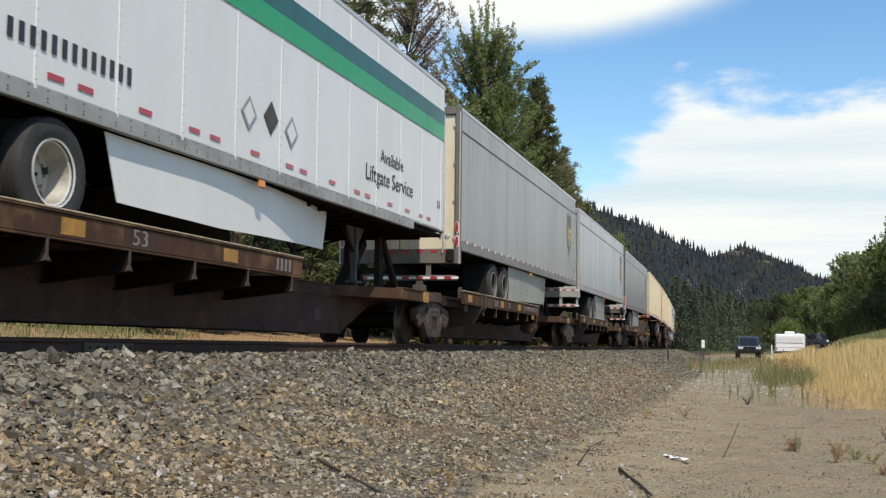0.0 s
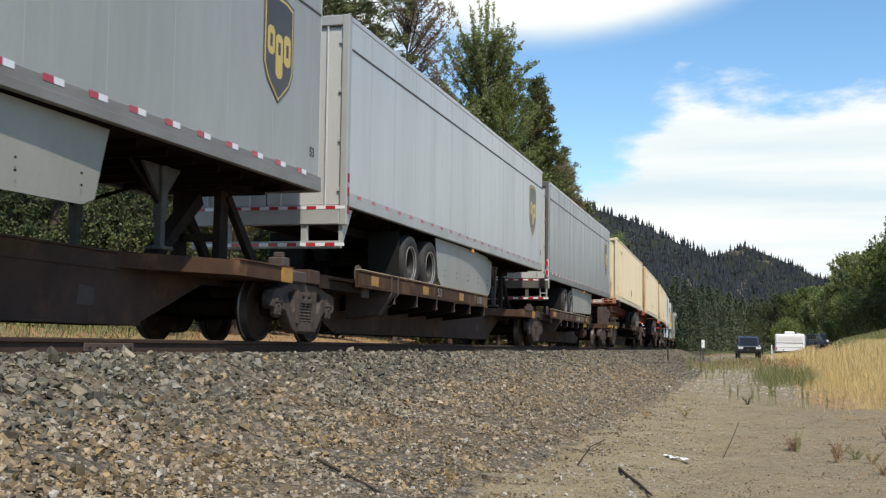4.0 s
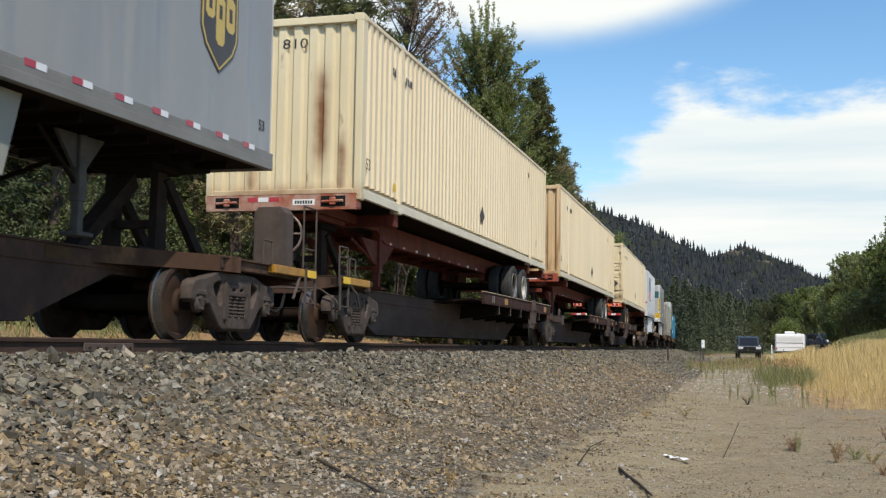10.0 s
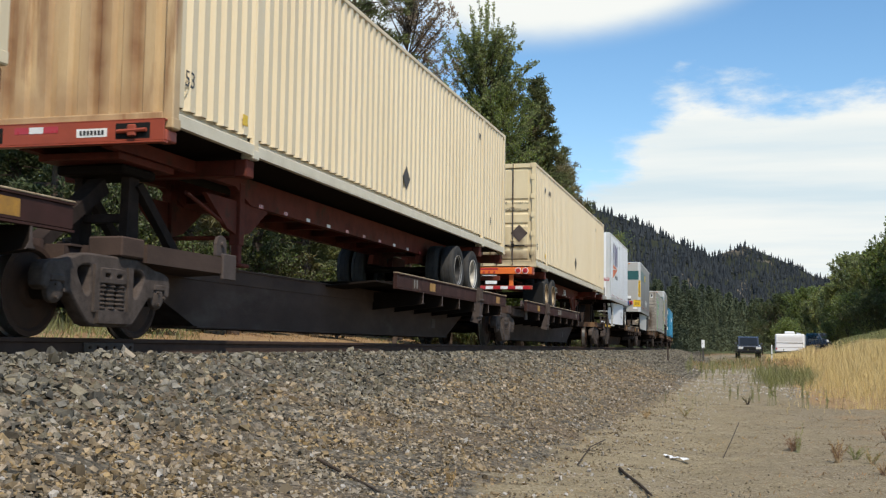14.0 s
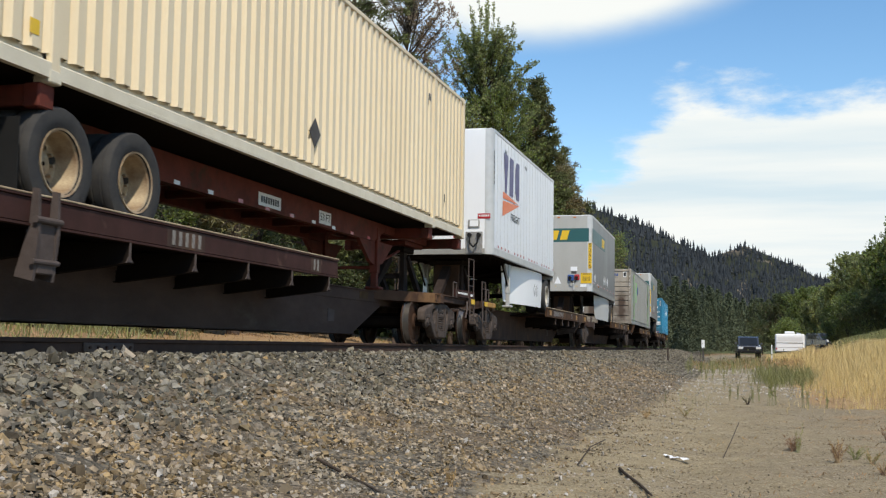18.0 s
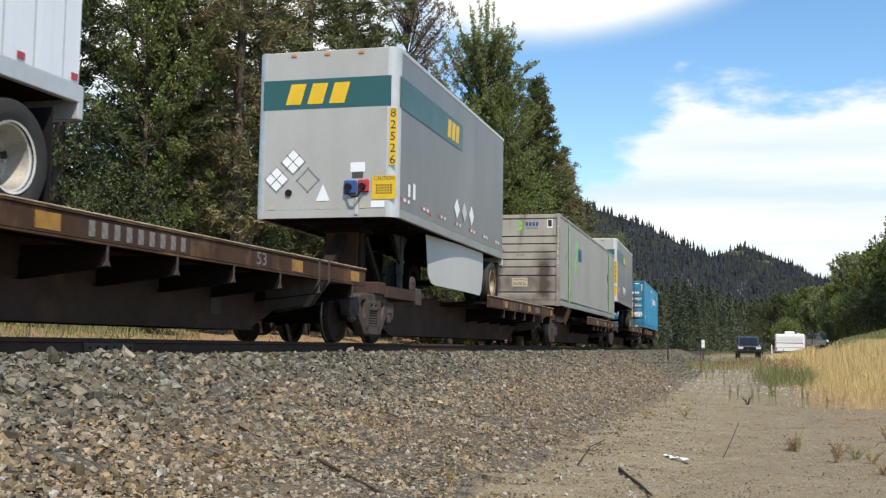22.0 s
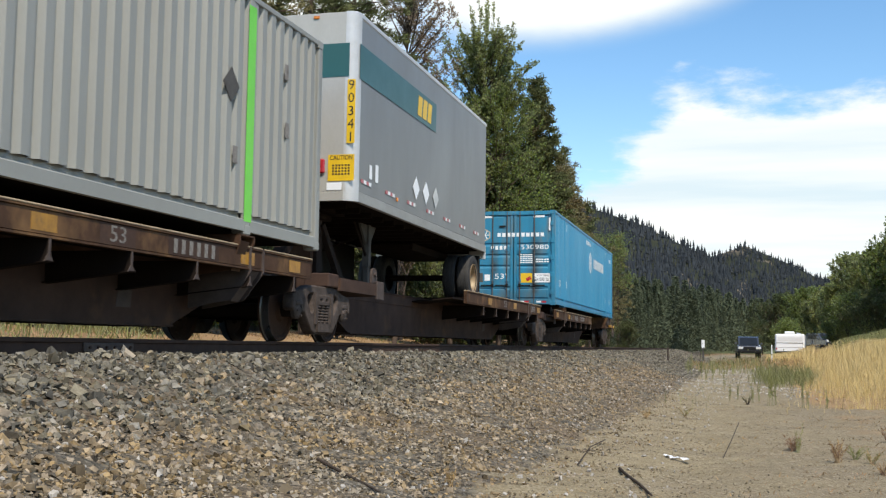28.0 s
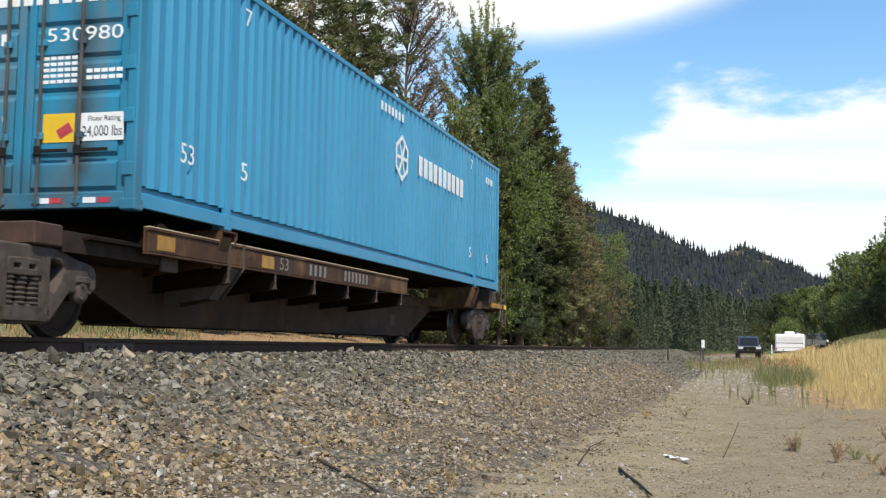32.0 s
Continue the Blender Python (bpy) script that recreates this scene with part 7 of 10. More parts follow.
        part("label", flat_shape([(-0.13, -0.13), (0.13, -0.13), (0.0, 0.16)], LEAD_FACE, (-0.02, a - 0.004, z0 + 0.42)), WHITE_CLEAN, tr, "white triangle label")
        for px, pz in ((-0.58, 0.98), (-0.88, 0.68)):
            plate("placard_holder", 0.33, 0.33, SCUFF_METAL, tr, LEAD_FACE, (px, a - 0.002, z0 + pz), "", 0.008, 45)
            plate("placard", 0.29, 0.29, WHITE_CLEAN, tr, LEAD_FACE, (px, a - 0.01, z0 + pz), "white diamond placard", 0.003, 45)
        for px, pz in ((-0.58, 0.98), (-0.88, 0.68)):
            for turn in (45, -45):
                plate("placard_line", 0.36, 0.012, STRUT, tr, LEAD_FACE, (px, a - 0.0135, z0 + pz), depth=0.002, turn=turn)
        for dx, dz, w, h in ((0.10, 0.10, 0.33, 0.018), (-0.10, 0.10, 0.018, 0.33), (0.10, -0.10, 0.018, 0.33), (-0.10, -0.10, 0.33, 0.018)):
            plate("placard_frame", w, h, SCUFF_METAL, tr, LEAD_FACE, (-0.30 + dx, a - 0.004, z0 + 0.66 + dz), "empty placard frame", 0.006, -45)
        for px, w in ((0.70, 0.10), (-0.95, 0.10), (-0.10, 0.06)):
            plate("label", w, 0.07, GOLD_PALE, tr, LEAD_FACE, (px, a - 0.008, z0 + 0.19), "small worn cream label", 0.003)
        for px in (-0.62, 0.0, 0.62):
            part("marker_lamp", Shape().box((px - 0.05, a - 0.02, z1 - 0.11), (px + 0.05, a, z1 - 0.06), 0.008), AMBER, tr)
        part("vent", Shape().tube((-0.65, a - 0.03, z0 + 0.44), (-0.65, a, z0 + 0.44), 0.06, n=16), PLASTIC, tr, "round black vent")
        for y, z, mt in ((a + (4.02 if style == "first" else 3.19), 0.65, WHITE_CLEAN), (a + (4.63 if style == "first" else 4.47), 0.65, ALUMINIUM), (a + (5.25 if style == "first" else 3.82), 0.65, WHITE_CLEAN)):
            plate("placard", 0.29, 0.29, mt, tr, SIDE_FACE, (x, y, z0 + z), "diamond placard", 0.006, 45)
        plate("label", 0.12, 0.22, WHITE_CLEAN, tr, SIDE_FACE, (x, a + 0.72, z0 + 0.54))
        plate("label", 0.14, 0.28, WHITE_CLEAN, tr, SIDE_FACE, (x, a + 1.02, z0 + 0.56))
        for y in np.arange(a + 0.40, b - 0.2, 1.2):
            reflectors(tr, z0 + 0.34, [y, y + 0.24], 0.24, 0.06)
        part("marker_lamp", Shape().box((SIDE_X, a + 2.05, z0 + 0.26), (SIDE_X + 0.02, a + 2.12, z0 + 0.33), 0.006), AMBER, tr)
        if style == "first":
            skirt(tr, [(a + 2.78, 1.75), (a + 2.86, 1.30), (a + 3.0, 1.17), (a + 3.2, 1.13), (b - 1.95, 1.11), (b - 1.72, 1.25), (b - 1.65, 1.6), (b - 1.65, z0 - 0.01), (a + 2.72, z0 - 0.01)], GREY_SKIRT, 0.10, -0.16)
        else:
            # invented far panel, added only to darken the gap under the floor
            boxed("side_skirt", (-1.21, a + 3.6, 1.12), (-1.195, b - 1.7, z0 - 0.01), PLASTIC, tr, "added dark panel standing in for the shade underneath", 0.003)
    return onto_train(tr, mid, pitch)


pup_trailer(133.75, 8.55, 2.085, 5.03, WHITE_SKIN, WHITE_CLEAN, "short white trailer with purple and orange emblem on its sides", "white")
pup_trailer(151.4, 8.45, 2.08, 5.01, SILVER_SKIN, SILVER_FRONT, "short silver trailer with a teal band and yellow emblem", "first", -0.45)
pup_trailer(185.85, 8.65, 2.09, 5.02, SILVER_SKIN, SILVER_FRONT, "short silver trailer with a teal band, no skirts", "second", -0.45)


def corrugated(y0, y1, z0, z1, x_out, pitch=0.262, depth=0.062):
    """A folded steel wall along y, its folds upright, at x_out."""
    n = max(2, round((y1 - y0) / pitch))
    p = (y1 - y0) / n
    row = []
    for k in range(n):
        y = y0 + k * p
        row += [(y, 0.0), (y + p * 0.46, 0.0), (y + p * 0.60, -depth), (y + p * 0.86, -depth)]
    row.append((y1, 0.0))
    v, f = [], []
    for y, d in row:
        v += [(x_out + d, y, z0), (x_out + d, y, z1)]
    for k in range(len(row) - 1):
        f.append((2 * k, 2 * k + 2, 2 * k + 3, 2 * k + 1))
    return Shape().add(v, f)


def container(u0, z0, paint, rail_paint, end_paint, label, style, post_lead=2.02, post_tail=2.25):
    """A 53-foot container with folded walls, rails, corner posts, inner posts, and doors or a wall at its leading end."""
    L, H, x = 16.12, 2.90, SIDE_X
    mid = u0 + L / 2
    a, b = -L / 2, L / 2
    co = thing("shipping_container", label, "shipping container", "containers on the train")
    z1 = z0 + H
    posts = (a + post_lead, b - post_tail)
    spans = ((a + 0.12, posts[0] - 0.06), (posts[0] + 0.06, posts[1] - 0.06), (posts[1] + 0.06, b - 0.12))
    for s in (-1, 1):
        for y0, y1 in spans:
            sh = corrugated(y0, y1, z0 + 0.25, z1 - 0.07, x - 0.012)
            if s < 0:
                sh.v = [(-p, q, r) for p, q, r in sh.v]
                sh.f = [f[::-1] for f in sh.f]
            part("side_panel", sh, paint, co)
        boxed("top_rail", (min(s * (x - 0.06), s * x), a + 0.1, z1 - 0.075), (max(s * (x - 0.06), s * x), b - 0.1, z1), paint, co, b=0.01)
        br = Shape()
        pr = [((x - 0.06) * s, z0 + 0.035), ((x + 0.004) * s, z0 + 0.035), ((x + 0.004) * s, z0 + 0.165), ((x - 0.012) * s, z0 + 0.180), ((x - 0.085) * s, z0 + 0.195), ((x - 0.09) * s, z0 + 0.30), ((x - 0.11) * s, z0 + 0.30), ((x - 0.11) * s, z0 + 0.16), ((x - 0.06) * s, z0 + 0.15)]
        for y0, y1 in ((a + 0.12, posts[0] - 0.06), (posts[0] + 0.06, posts[1] - 0.06), (posts[1] + 0.06, b - 0.12)):
            br.prism(pr if s > 0 else pr[::-1], "y", y0, y1)
        part("bottom_rail", br, rail_paint, co)
        part("fork_lip", Shape().box((min(s * (x - 0.03), s * (x + 0.006)), a + 3.2, z0 + 0.05), (max(s * (x - 0.03), s * (x + 0.006)), a + 6.4, z0 + 0.085), 0.004), rail_paint, co)
        for y in posts:
            boxed("inner_post", (min(s * (x - 0.06), s * (x + 0.003)), y - 0.065, z0 + 0.02), (max(s * (x - 0.06), s * (x + 0.003)), y + 0.065, z1 - 0.07), paint, co, b=0.01)
            boxed("corner_casting", (min(s * (x - 0.16), s * (x + 0.008)), y - 0.09, z0 - 0.005), (max(s * (x - 0.16), s * (x + 0.008)), y + 0.09, z0 + 0.115), rail_paint, co, b=0.012)
        for y, q in ((a, 1), (b, -1)):
            lo, hi = sorted((y, y + 0.14 * q))
            boxed("corner_post", (min(s * (x - 0.12), s * x), lo, z0), (max(s * (x - 0.12), s * x), hi, z1), end_paint if q > 0 else paint, co, b=0.012)
            lo, hi = sorted((y - 0.004 * q, y + 0.17 * q))
            for zc in (z0, z1 - 0.11):
                boxed("corner_casting", (min(s * (x - 0.165), s * (x + 0.006)), lo, zc - 0.004), (max(s * (x - 0.165), s * (x + 0.006)), hi, zc + 0.118), end_paint if q > 0 else paint, co, b=0.014)
    boxed("roof", (-x + 0.05, a + 0.1, z1 - 0.05), (x - 0.05, b - 0.1, z1 - 0.015), paint, co)
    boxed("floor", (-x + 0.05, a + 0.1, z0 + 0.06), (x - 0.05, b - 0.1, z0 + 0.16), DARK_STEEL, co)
    boxed("tail_wall", (-x + 0.11, b - 0.06, z0 + 0.1), (x - 0.11, b - 0.02, z1 - 0.05), paint, co)
    for zc, h in ((z0 + 0.02, 0.16), (z1 - 0.13, 0.12)):
        boxed("end_rail", (-x + 0.12, a + 0.005, zc), (x - 0.12, a + 0.12, zc + h), end_paint, co, b=0.01)
    w = x - 0.125
    if style in ("front_cream",):
        sh = corrugated(-w, w, z0 + 0.18, z1 - 0.12, 0.0, 0.26, 0.05)
        sh.v = [(p_, a + 0.05 - q_, r_) for q_, p_, r_ in sh.v]
        part("end_wall", sh, end_paint, co, "rust-streaked folded end wall")
    elif style == "front_grey":
        edges = [z0 + 0.18, z0 + 0.44, z0 + 0.96, z0 + 1.23, z0 + 1.47, z0 + 1.70, z0 + 1.96, z0 + 2.20, z1 - 0.12]
        for lo, hi in zip(edges, edges[1:]):
            boxed("end_plank", (-w, a + 0.035, lo + 0.017), (w, a + 0.075, hi - 0.017), GREY_END, co, b=0.006)
        boxed("end_backing", (-w, a + 0.075, z0 + 0.15), (w, a + 0.09, z1 - 0.1), STRUT, co)
    else:
        dm = BLUE_DOOR if style == "doors_blue" else CREAM_DOOR
        rod = STRUT if style == "doors_blue" else BRACKET
        for s in (-1, 1):
            d0, d1 = (s * 0.015, s * w)
            dr = boxed("door", (min(d0, d1), a + 0.055, z0 + 0.16), (max(d0, d1), a + 0.085, z1 - 0.115), dm, co, b=0.004)
            edges = (z0 + 0.18, z0 + 0.52, z0 + 1.18, z0 + 1.52, z0 + 1.86, z1 - 0.14)
            for lo, hi in zip(edges, edges[1:]):
                part("door_panel", Shape().prism([(a + 0.056, lo + 0.015), (a + 0.028, lo + 0.06), (a + 0.028, hi - 0.06), (a + 0.056, hi - 0.015)][::-1], "x", min(d0, d1) + 0.10, max(d0, d1) - 0.10), dm, dr)
            boxed("door_edge", (min(s * 0.015, s * 0.10), a + 0.025, z0 + 0.17), (max(s * 0.015, s * 0.10), a + 0.056, z1 - 0.12), dm, dr, b=0.006)
            for k in (0.20, 0.65):
                part("lock_rod", Shape().tube((s * k, a + 0.0, z0 + 0.05), (s * k, a + 0.0, z1 - 0.03), 0.018, n=8), rod, dr)
                for z in (z0 + 0.1, z0 + 0.75, z0 + 1.7, z1 - 0.1):
                    boxed("rod_bracket", (s * k - 0.045, a - 0.012, z - 0.035), (s * k + 0.045, a + 0.028, z + 0.035), dm, dr, b=0.006)
                part("door_handle", Shape().box((min(s * k, s * (k + 0.34)) - 0.02, a - 0.022, z0 + 0.58), (max(s * k, s * (k + 0.34)), a - 0.006, z0 + 0.615), 0.005).box((s * k - 0.04, a - 0.03, z0 + 0.55), (s * k + 0.04, a + 0.0, z0 + 0.65), 0.008), PLASTIC, dr)
            for z in np.linspace(z0 + 0.4, z1 - 0.4, 5):
                boxed("hinge", (min(s * (w - 0.02), s * (x - 0.03)), a - 0.014, z - 0.07), (max(s * (w - 0.02), s * (x - 0.03)), a + 0.03, z + 0.07), dm, dr, b=0.008)
    return co, mid, a, b, z1


def finish_container(co, mid):
    return onto_train(co, mid)


def cream_extras(co, a, b, z0, z1, doors, diamond):
    for y, z, n in ((a + 1.62, z1 - 0.55, 2), (a + 2.45, z1 - 0.55, 4), (b - 2.6, z1 - 0.5, 2)):
        bars("lettering", 0.10 * n, 0.13, n, BLACK, co, SIDE_FACE, (SIDE_X - 0.011, y, z), "black stencilled code", 0.4)
    lettering("lettering", "53", 0.18, BLACK, co, SIDE_FACE, (SIDE_X - 0.011, a + 0.36, z0 + 0.58), 0.2)
    plate("label", 0.13, 0.13, YELLOW, co, SIDE_FACE, (SIDE_X - 0.011, a + 1.72, z0 + 0.42), "small yellow label")
    plate("placard_holder", 0.29, 0.29, STRUT, co, SIDE_FACE, (SIDE_X - 0.010, a + diamond, z0 + 0.68), "dark diamond placard", 0.008, 45)
    plate("label", 0.05, 0.16, BLACK, co, SIDE_FACE, (SIDE_X - 0.010, b - 1.5, z0 + 0.65))
    if doors:
        plate("placard_holder", 0.34, 0.34, BRACKET, co, LEAD_FACE, (0.83, a + 0.022, z0 + 0.94), "dark diamond placard", 0.006, 45)
        plate("label", 0.36, 0.29, GOLD, co, LEAD_FACE, (-0.83, a + 0.022, z0 + 0.98), "worn yellow label")
        plate("label", 0.21, 0.29, STRUT, co, LEAD_FACE, (-0.35, a + 0.022, z0 + 0.97), "grey patch")
        for px, t_, hh in ((0.40, "TARE", 0.06), (0.40, "INTERIOR", 0.06), (0.88, "10380 lbs", 0.06), (0.88, "3970 cu.ft", 0.06)):
            lettering("lettering", t_, hh, BLACK, co, LEAD_FACE, (px, a + 0.024, z0 + (1.78 if t_ in ("TARE", "10380 lbs") else 1.60)), 0.06 * len(t_) * 0.75)
    else:
        lettering("lettering", "810", 0.16, BLACK, co, LEAD_FACE, (0.15, a + 0.046, z1 - 0.42), 0.42)


for u0, st, tag_ in ((75.95, "front_cream", "cream corrugated container with a rust-streaked end wall"), (94.70, "front_cream", "cream corrugated container with dark rust runs on its end"), (114.9, "doors_cream", "cream corrugated container with worn doors")):
    co, mid, a, b, z1 = container(u0, 2.17, CREAM, CREAM_RAIL, {75.95: CREAM_SPOT, 94.70: CREAM_RUST}.get(u0, CREAM_DOOR), tag_, st)
    cream_extras(co, a, b, 2.17, z1, st == "doors_cream", {75.95: 8.10, 94.70: 8.12}.get(u0, 7.93))
    finish_container(co, mid)


def chassis(u0, nose, label):
    """The red road chassis that carries a cream container; nose -1: wheels at the trailing end."""
    L = 16.12
    mid = u0 + L / 2
    a, b = -L / 2, L / 2
    ch = thing("container_chassis", label, "trailer chassis", "container chassis on the train")
    z1 = 2.165
    for s in (-1, 1):
        part("main_beam", Shape().prism([(a + 0.05, z1 - 0.16), (a + 3.0, z1 - 0.16), (a + 3.5, z1 - 0.36), (b - 3.5, z1 - 0.36), (b - 3.0, z1 - 0.16), (b - 0.05, z1 - 0.16), (b - 0.05, z1 - 0.01), (a + 0.05, z1 - 0.01)][::-1], "x", s * 0.50 - 0.06, s * 0.50 + 0.06), CHASSIS_RED, ch)
    for y in (a + 0.1, a + 2.0, b - 2.25, b - 0.1):
        boxed("bolster", (-1.22, y - 0.1, z1 - (0.11 if y < -7.5 and nose < 0 else 0.20)), (1.22, y + 0.1, z1 - 0.008), CHASSIS_RED, ch, b=0.012)
        for s in (-1, 1):
            boxed("corner_lock", (s * 1.16 - 0.08, y - 0.12, z1 - (0.13 if y < -7.5 and nose < 0 else 0.22)), (s * 1.16 + 0.08, y + 0.1, z1 - 0.004), CHASSIS_BRIGHT if y < -7.5 else CHASSIS_RED, ch, b=0.015)
    if nose < 0:
        fb = CHASSIS_FADED if u0 < 80 else CHASSIS_BRIGHT
        front = part("front_beam", Shape().box((-1.24, a - 0.075, z1 - 0.13), (1.24, a - 0.055, z1 + 0.10), 0.004).box((-1.24, a - 0.075, z1 + 0.08), (1.24, a - 0.004, z1 + 0.10), 0.004).box((-1.24, a - 0.075, z1 - 0.15), (1.24, a + 0.02, z1 - 0.13), 0.004), fb, ch, "upturned front beam with lock pockets")
        for s in (-1, 1):
            boxed("lock_pocket", (s * 0.88 - 0.20, a - 0.079, z1 - 0.105), (s * 0.88 + 0.20, a - 0.074, z1 + 0.06), PLASTIC, front, "dark lock pocket", 0.002)
            part("lock_handle", Shape().tube((s * 0.88 - 0.17, a - 0.10, z1 - 0.03), (s * 0.88 + 0.17, a - 0.10, z1 - 0.02), 0.022, n=8).box((s * 0.88 - 0.05, a - 0.115, z1 - 0.085), (s * 0.88 + 0.05, a - 0.08, z1 + 0.04), 0.012), fb, front)
        plate("label", 0.36, 0.09, WHITE_MARK, front, LEAD_FACE, (0.40, a - 0.0755, z1 - 0.03), "worn white number label", 0.003)
        bars("lettering", 0.30, 0.05, 7, BLACK, front, LEAD_FACE, (0.40, a - 0.0785, z1 - 0.03))
        for k in range(3):
            plate("reflector", 0.17, 0.07, REFLECT_WHITE if k % 2 else RED, front, LEAD_FACE, (-0.45 + 0.18 * k, a - 0.0755, z1 + 0.02))
    cm = Shape().box((-0.48, -0.05, z1 - 0.3), (0.48, 0.05, z1 - 0.2), 0.006).mesh("cross_member", CHASSIS_RED)
    for y in np.arange(a + 3.6, b - 3.4, 1.15):
        moved(part("cross_member", cm, CHASSIS_RED, ch), (0, float(y), 0))
    wy = (b - 2.90, b - 4.17) if nose < 0 else (a + 2.25, a + 3.48)
    for k, y in enumerate(wy):
        axle_set(ch, y, 1.04 + 0.497 - 0.015, ("white", "chrome")[k] if nose < 0 else "tan")
        for s in (-1, 1):
            part("spring_hanger", Shape().prism([(y - 0.5, 1.62), (y + 0.5, 1.62), (y + 0.42, z1 - 0.3), (y - 0.42, z1 - 0.3)], "x", s * 0.5 - 0.05, s * 0.5 + 0.05), CHASSIS_RED, ch)
    ly = a + 3.2 if nose < 0 else b - 3.3
    for s in (-1, 1):
        part("landing_leg", Shape().box((s * 0.5 - 0.075, ly - 0.075, 1.25), (s * 0.5 + 0.075, ly + 0.075, z1 - 0.1), 0.01).box((s * 0.5 - 0.055, ly - 0.055, 1.0), (s * 0.5 + 0.055, ly + 0.055, 1.3), 0.01).box((s * 0.5 - 0.13, ly - 0.14, 0.957), (s * 0.5 + 0.13, ly + 0.14, 1.005), 0.012), CHASSIS_RED, ch, "red folding landing leg")
        gus = [(ly - 0.08, z1 - 0.34), (ly - 0.95, z1 - 0.34), (ly - 0.35, z1 - 0.72), (ly - 0.08, z1 - 0.78)]
        part("gusset", Shape().prism(gus[::-1] if s else gus, "x", s * 0.5 - 0.03, s * 0.5 + 0.03), CHASSIS_RED, ch)
        gus = [(ly + 0.08, z1 - 0.34), (ly + 0.08, z1 - 0.78), (ly + 0.35, z1 - 0.72), (ly + 0.95, z1 - 0.34)]
        part("gusset", Shape().prism(gus[::-1], "x", s * 0.5 - 0.03, s * 0.5 + 0.03), CHASSIS_RED, ch)
    part("leg_brace", Shape().tube((-0.5, ly, 1.35), (0.5, ly, 1.35), 0.03).tube((0.5, ly, 1.4), (0.5, ly + 1.4 * nose, z1 - 0.4), 0.025), CHASSIS_RED, ch)
    ky = a + 0.9 if nose < 0 else b - 0.9
    boxed("coupler_plate", (-0.5, ky - 0.6, z1 - 0.24), (0.5, ky + 0.6, z1 - 0.16), CHASSIS_RED, ch)
    # tail bumper with striped tape
    yb, q = (b, 1) if nose < 0 else (a, -1)
    zb = z1 - 0.62
    boxed("bumper", (-1.2, min(yb - 0.02 * q, yb - 0.12 * q), zb), (1.2, max(yb - 0.02 * q, yb - 0.12 * q), zb + 0.11), CHASSIS_BRIGHT if nose > 0 else CHASSIS_RED, ch, "red bumper bar", 0.01)
    for s in (-1, 1):
        boxed("bumper_post", (s * 0.6 - 0.06, yb - 0.12 * q - 0.03, zb + 0.1), (s * 0.6 + 0.06, yb - 0.12 * q + 0.03, z1 - 0.15), ORANGE if nose > 0 else CHASSIS_RED, ch)
        boxed("mud_flap", (s * 0.95 - 0.3, wy[0] + 0.62 * q - 0.005, 1.2), (s * 0.95 + 0.3, wy[0] + 0.62 * q + 0.005, z1 - 0.35), PLASTIC, ch, b=0.003)
    if nose > 0:
        for k in range(11):
            plate("reflector", 0.208, 0.085, REFLECT_WHITE if k % 2 else RED, ch, LEAD_FACE, (-1.05 + 0.21 * k, yb + 0.018, zb + 0.055))
        boxed("tail_beam", (-1.2, yb - 0.03, z1 - 0.19), (1.2, yb + 0.0, z1 - 0.01), ORANGE, ch, "orange tail beam with round red lamps")
        for k in (-1.02, -0.82, 0.82, 1.02):
            part("tail_lamp", Shape().lathe([(0.0, 0.075), (-0.02, 0.07), (-0.028, 0.02)], (k, yb - 0.03, z1 - 0.10), "y", 18), RED, ch, "round red tail lamp")
            part("lamp_ring", Shape().lathe([(0.002, 0.088), (-0.012, 0.086), (-0.012, 0.074), (0.002, 0.074)], (k, yb - 0.03, z1 - 0.10), "y", 18), WHITE_MARK, ch)
        for k in (-0.15, 0.0, 0.15):
            part("marker_lamp", Shape().tube((k, yb - 0.045, z1 - 0.14), (k, yb - 0.03, z1 - 0.14), 0.03, n=10), RED, ch)
        plate("reflector", 0.5, 0.05, RED, ch, LEAD_FACE, (0.0, yb - 0.031, z1 - 0.05))
        plate("placard", 0.42, 0.07, WHITE_MARK, ch, LEAD_FACE, (0.0, yb + 0.01, z1 - 0.24), depth=0.01)
        plate("number_plate", 0.32, 0.17, WHITE_MARK, ch, LEAD_FACE, (0.05, yb + 0.03, z1 - 0.38), "small pale plate, unreadable", 0.01)
        plate("size_label", 0.50, 0.20, WHITE_MARK, ch, SIDE_FACE, (0.561, b - 5.9, z1 - 0.22), "white size label")
        lettering("lettering", "53 FT", 0.12, BLACK, ch, SIDE_FACE, (0.565, b - 5.9, z1 - 0.22), 0.42)
        plate("number_label", 0.75, 0.18, WHITE_MARK, ch, SIDE_FACE, (0.561, b - 8.0, z1 - 0.22), "worn white number label")
        bars("lettering", 0.62, 0.09, 8, BLACK, ch, SIDE_FACE, (0.565, b - 8.0, z1 - 0.22))
    for y in np.arange(a + 3.8, b - 3.6, 0.85):
        plate("reflector", 0.14, 0.05, REFLECT_WHITE if int(y * 3) % 2 else RED, ch, SIDE_FACE, (0.561, float(y), z1 - 0.33))
    return onto_train(ch, mid)


chassis(75.95, -1, "red steel chassis under a cream container")
chassis(94.70, -1, "red steel chassis under a cream container")
chassis(114.9, 1, "red-orange steel chassis under a cream container, size label on its beam")
for u in (76.95, 95.6, 130.1):
    kingpin_stand(u, 1.93)

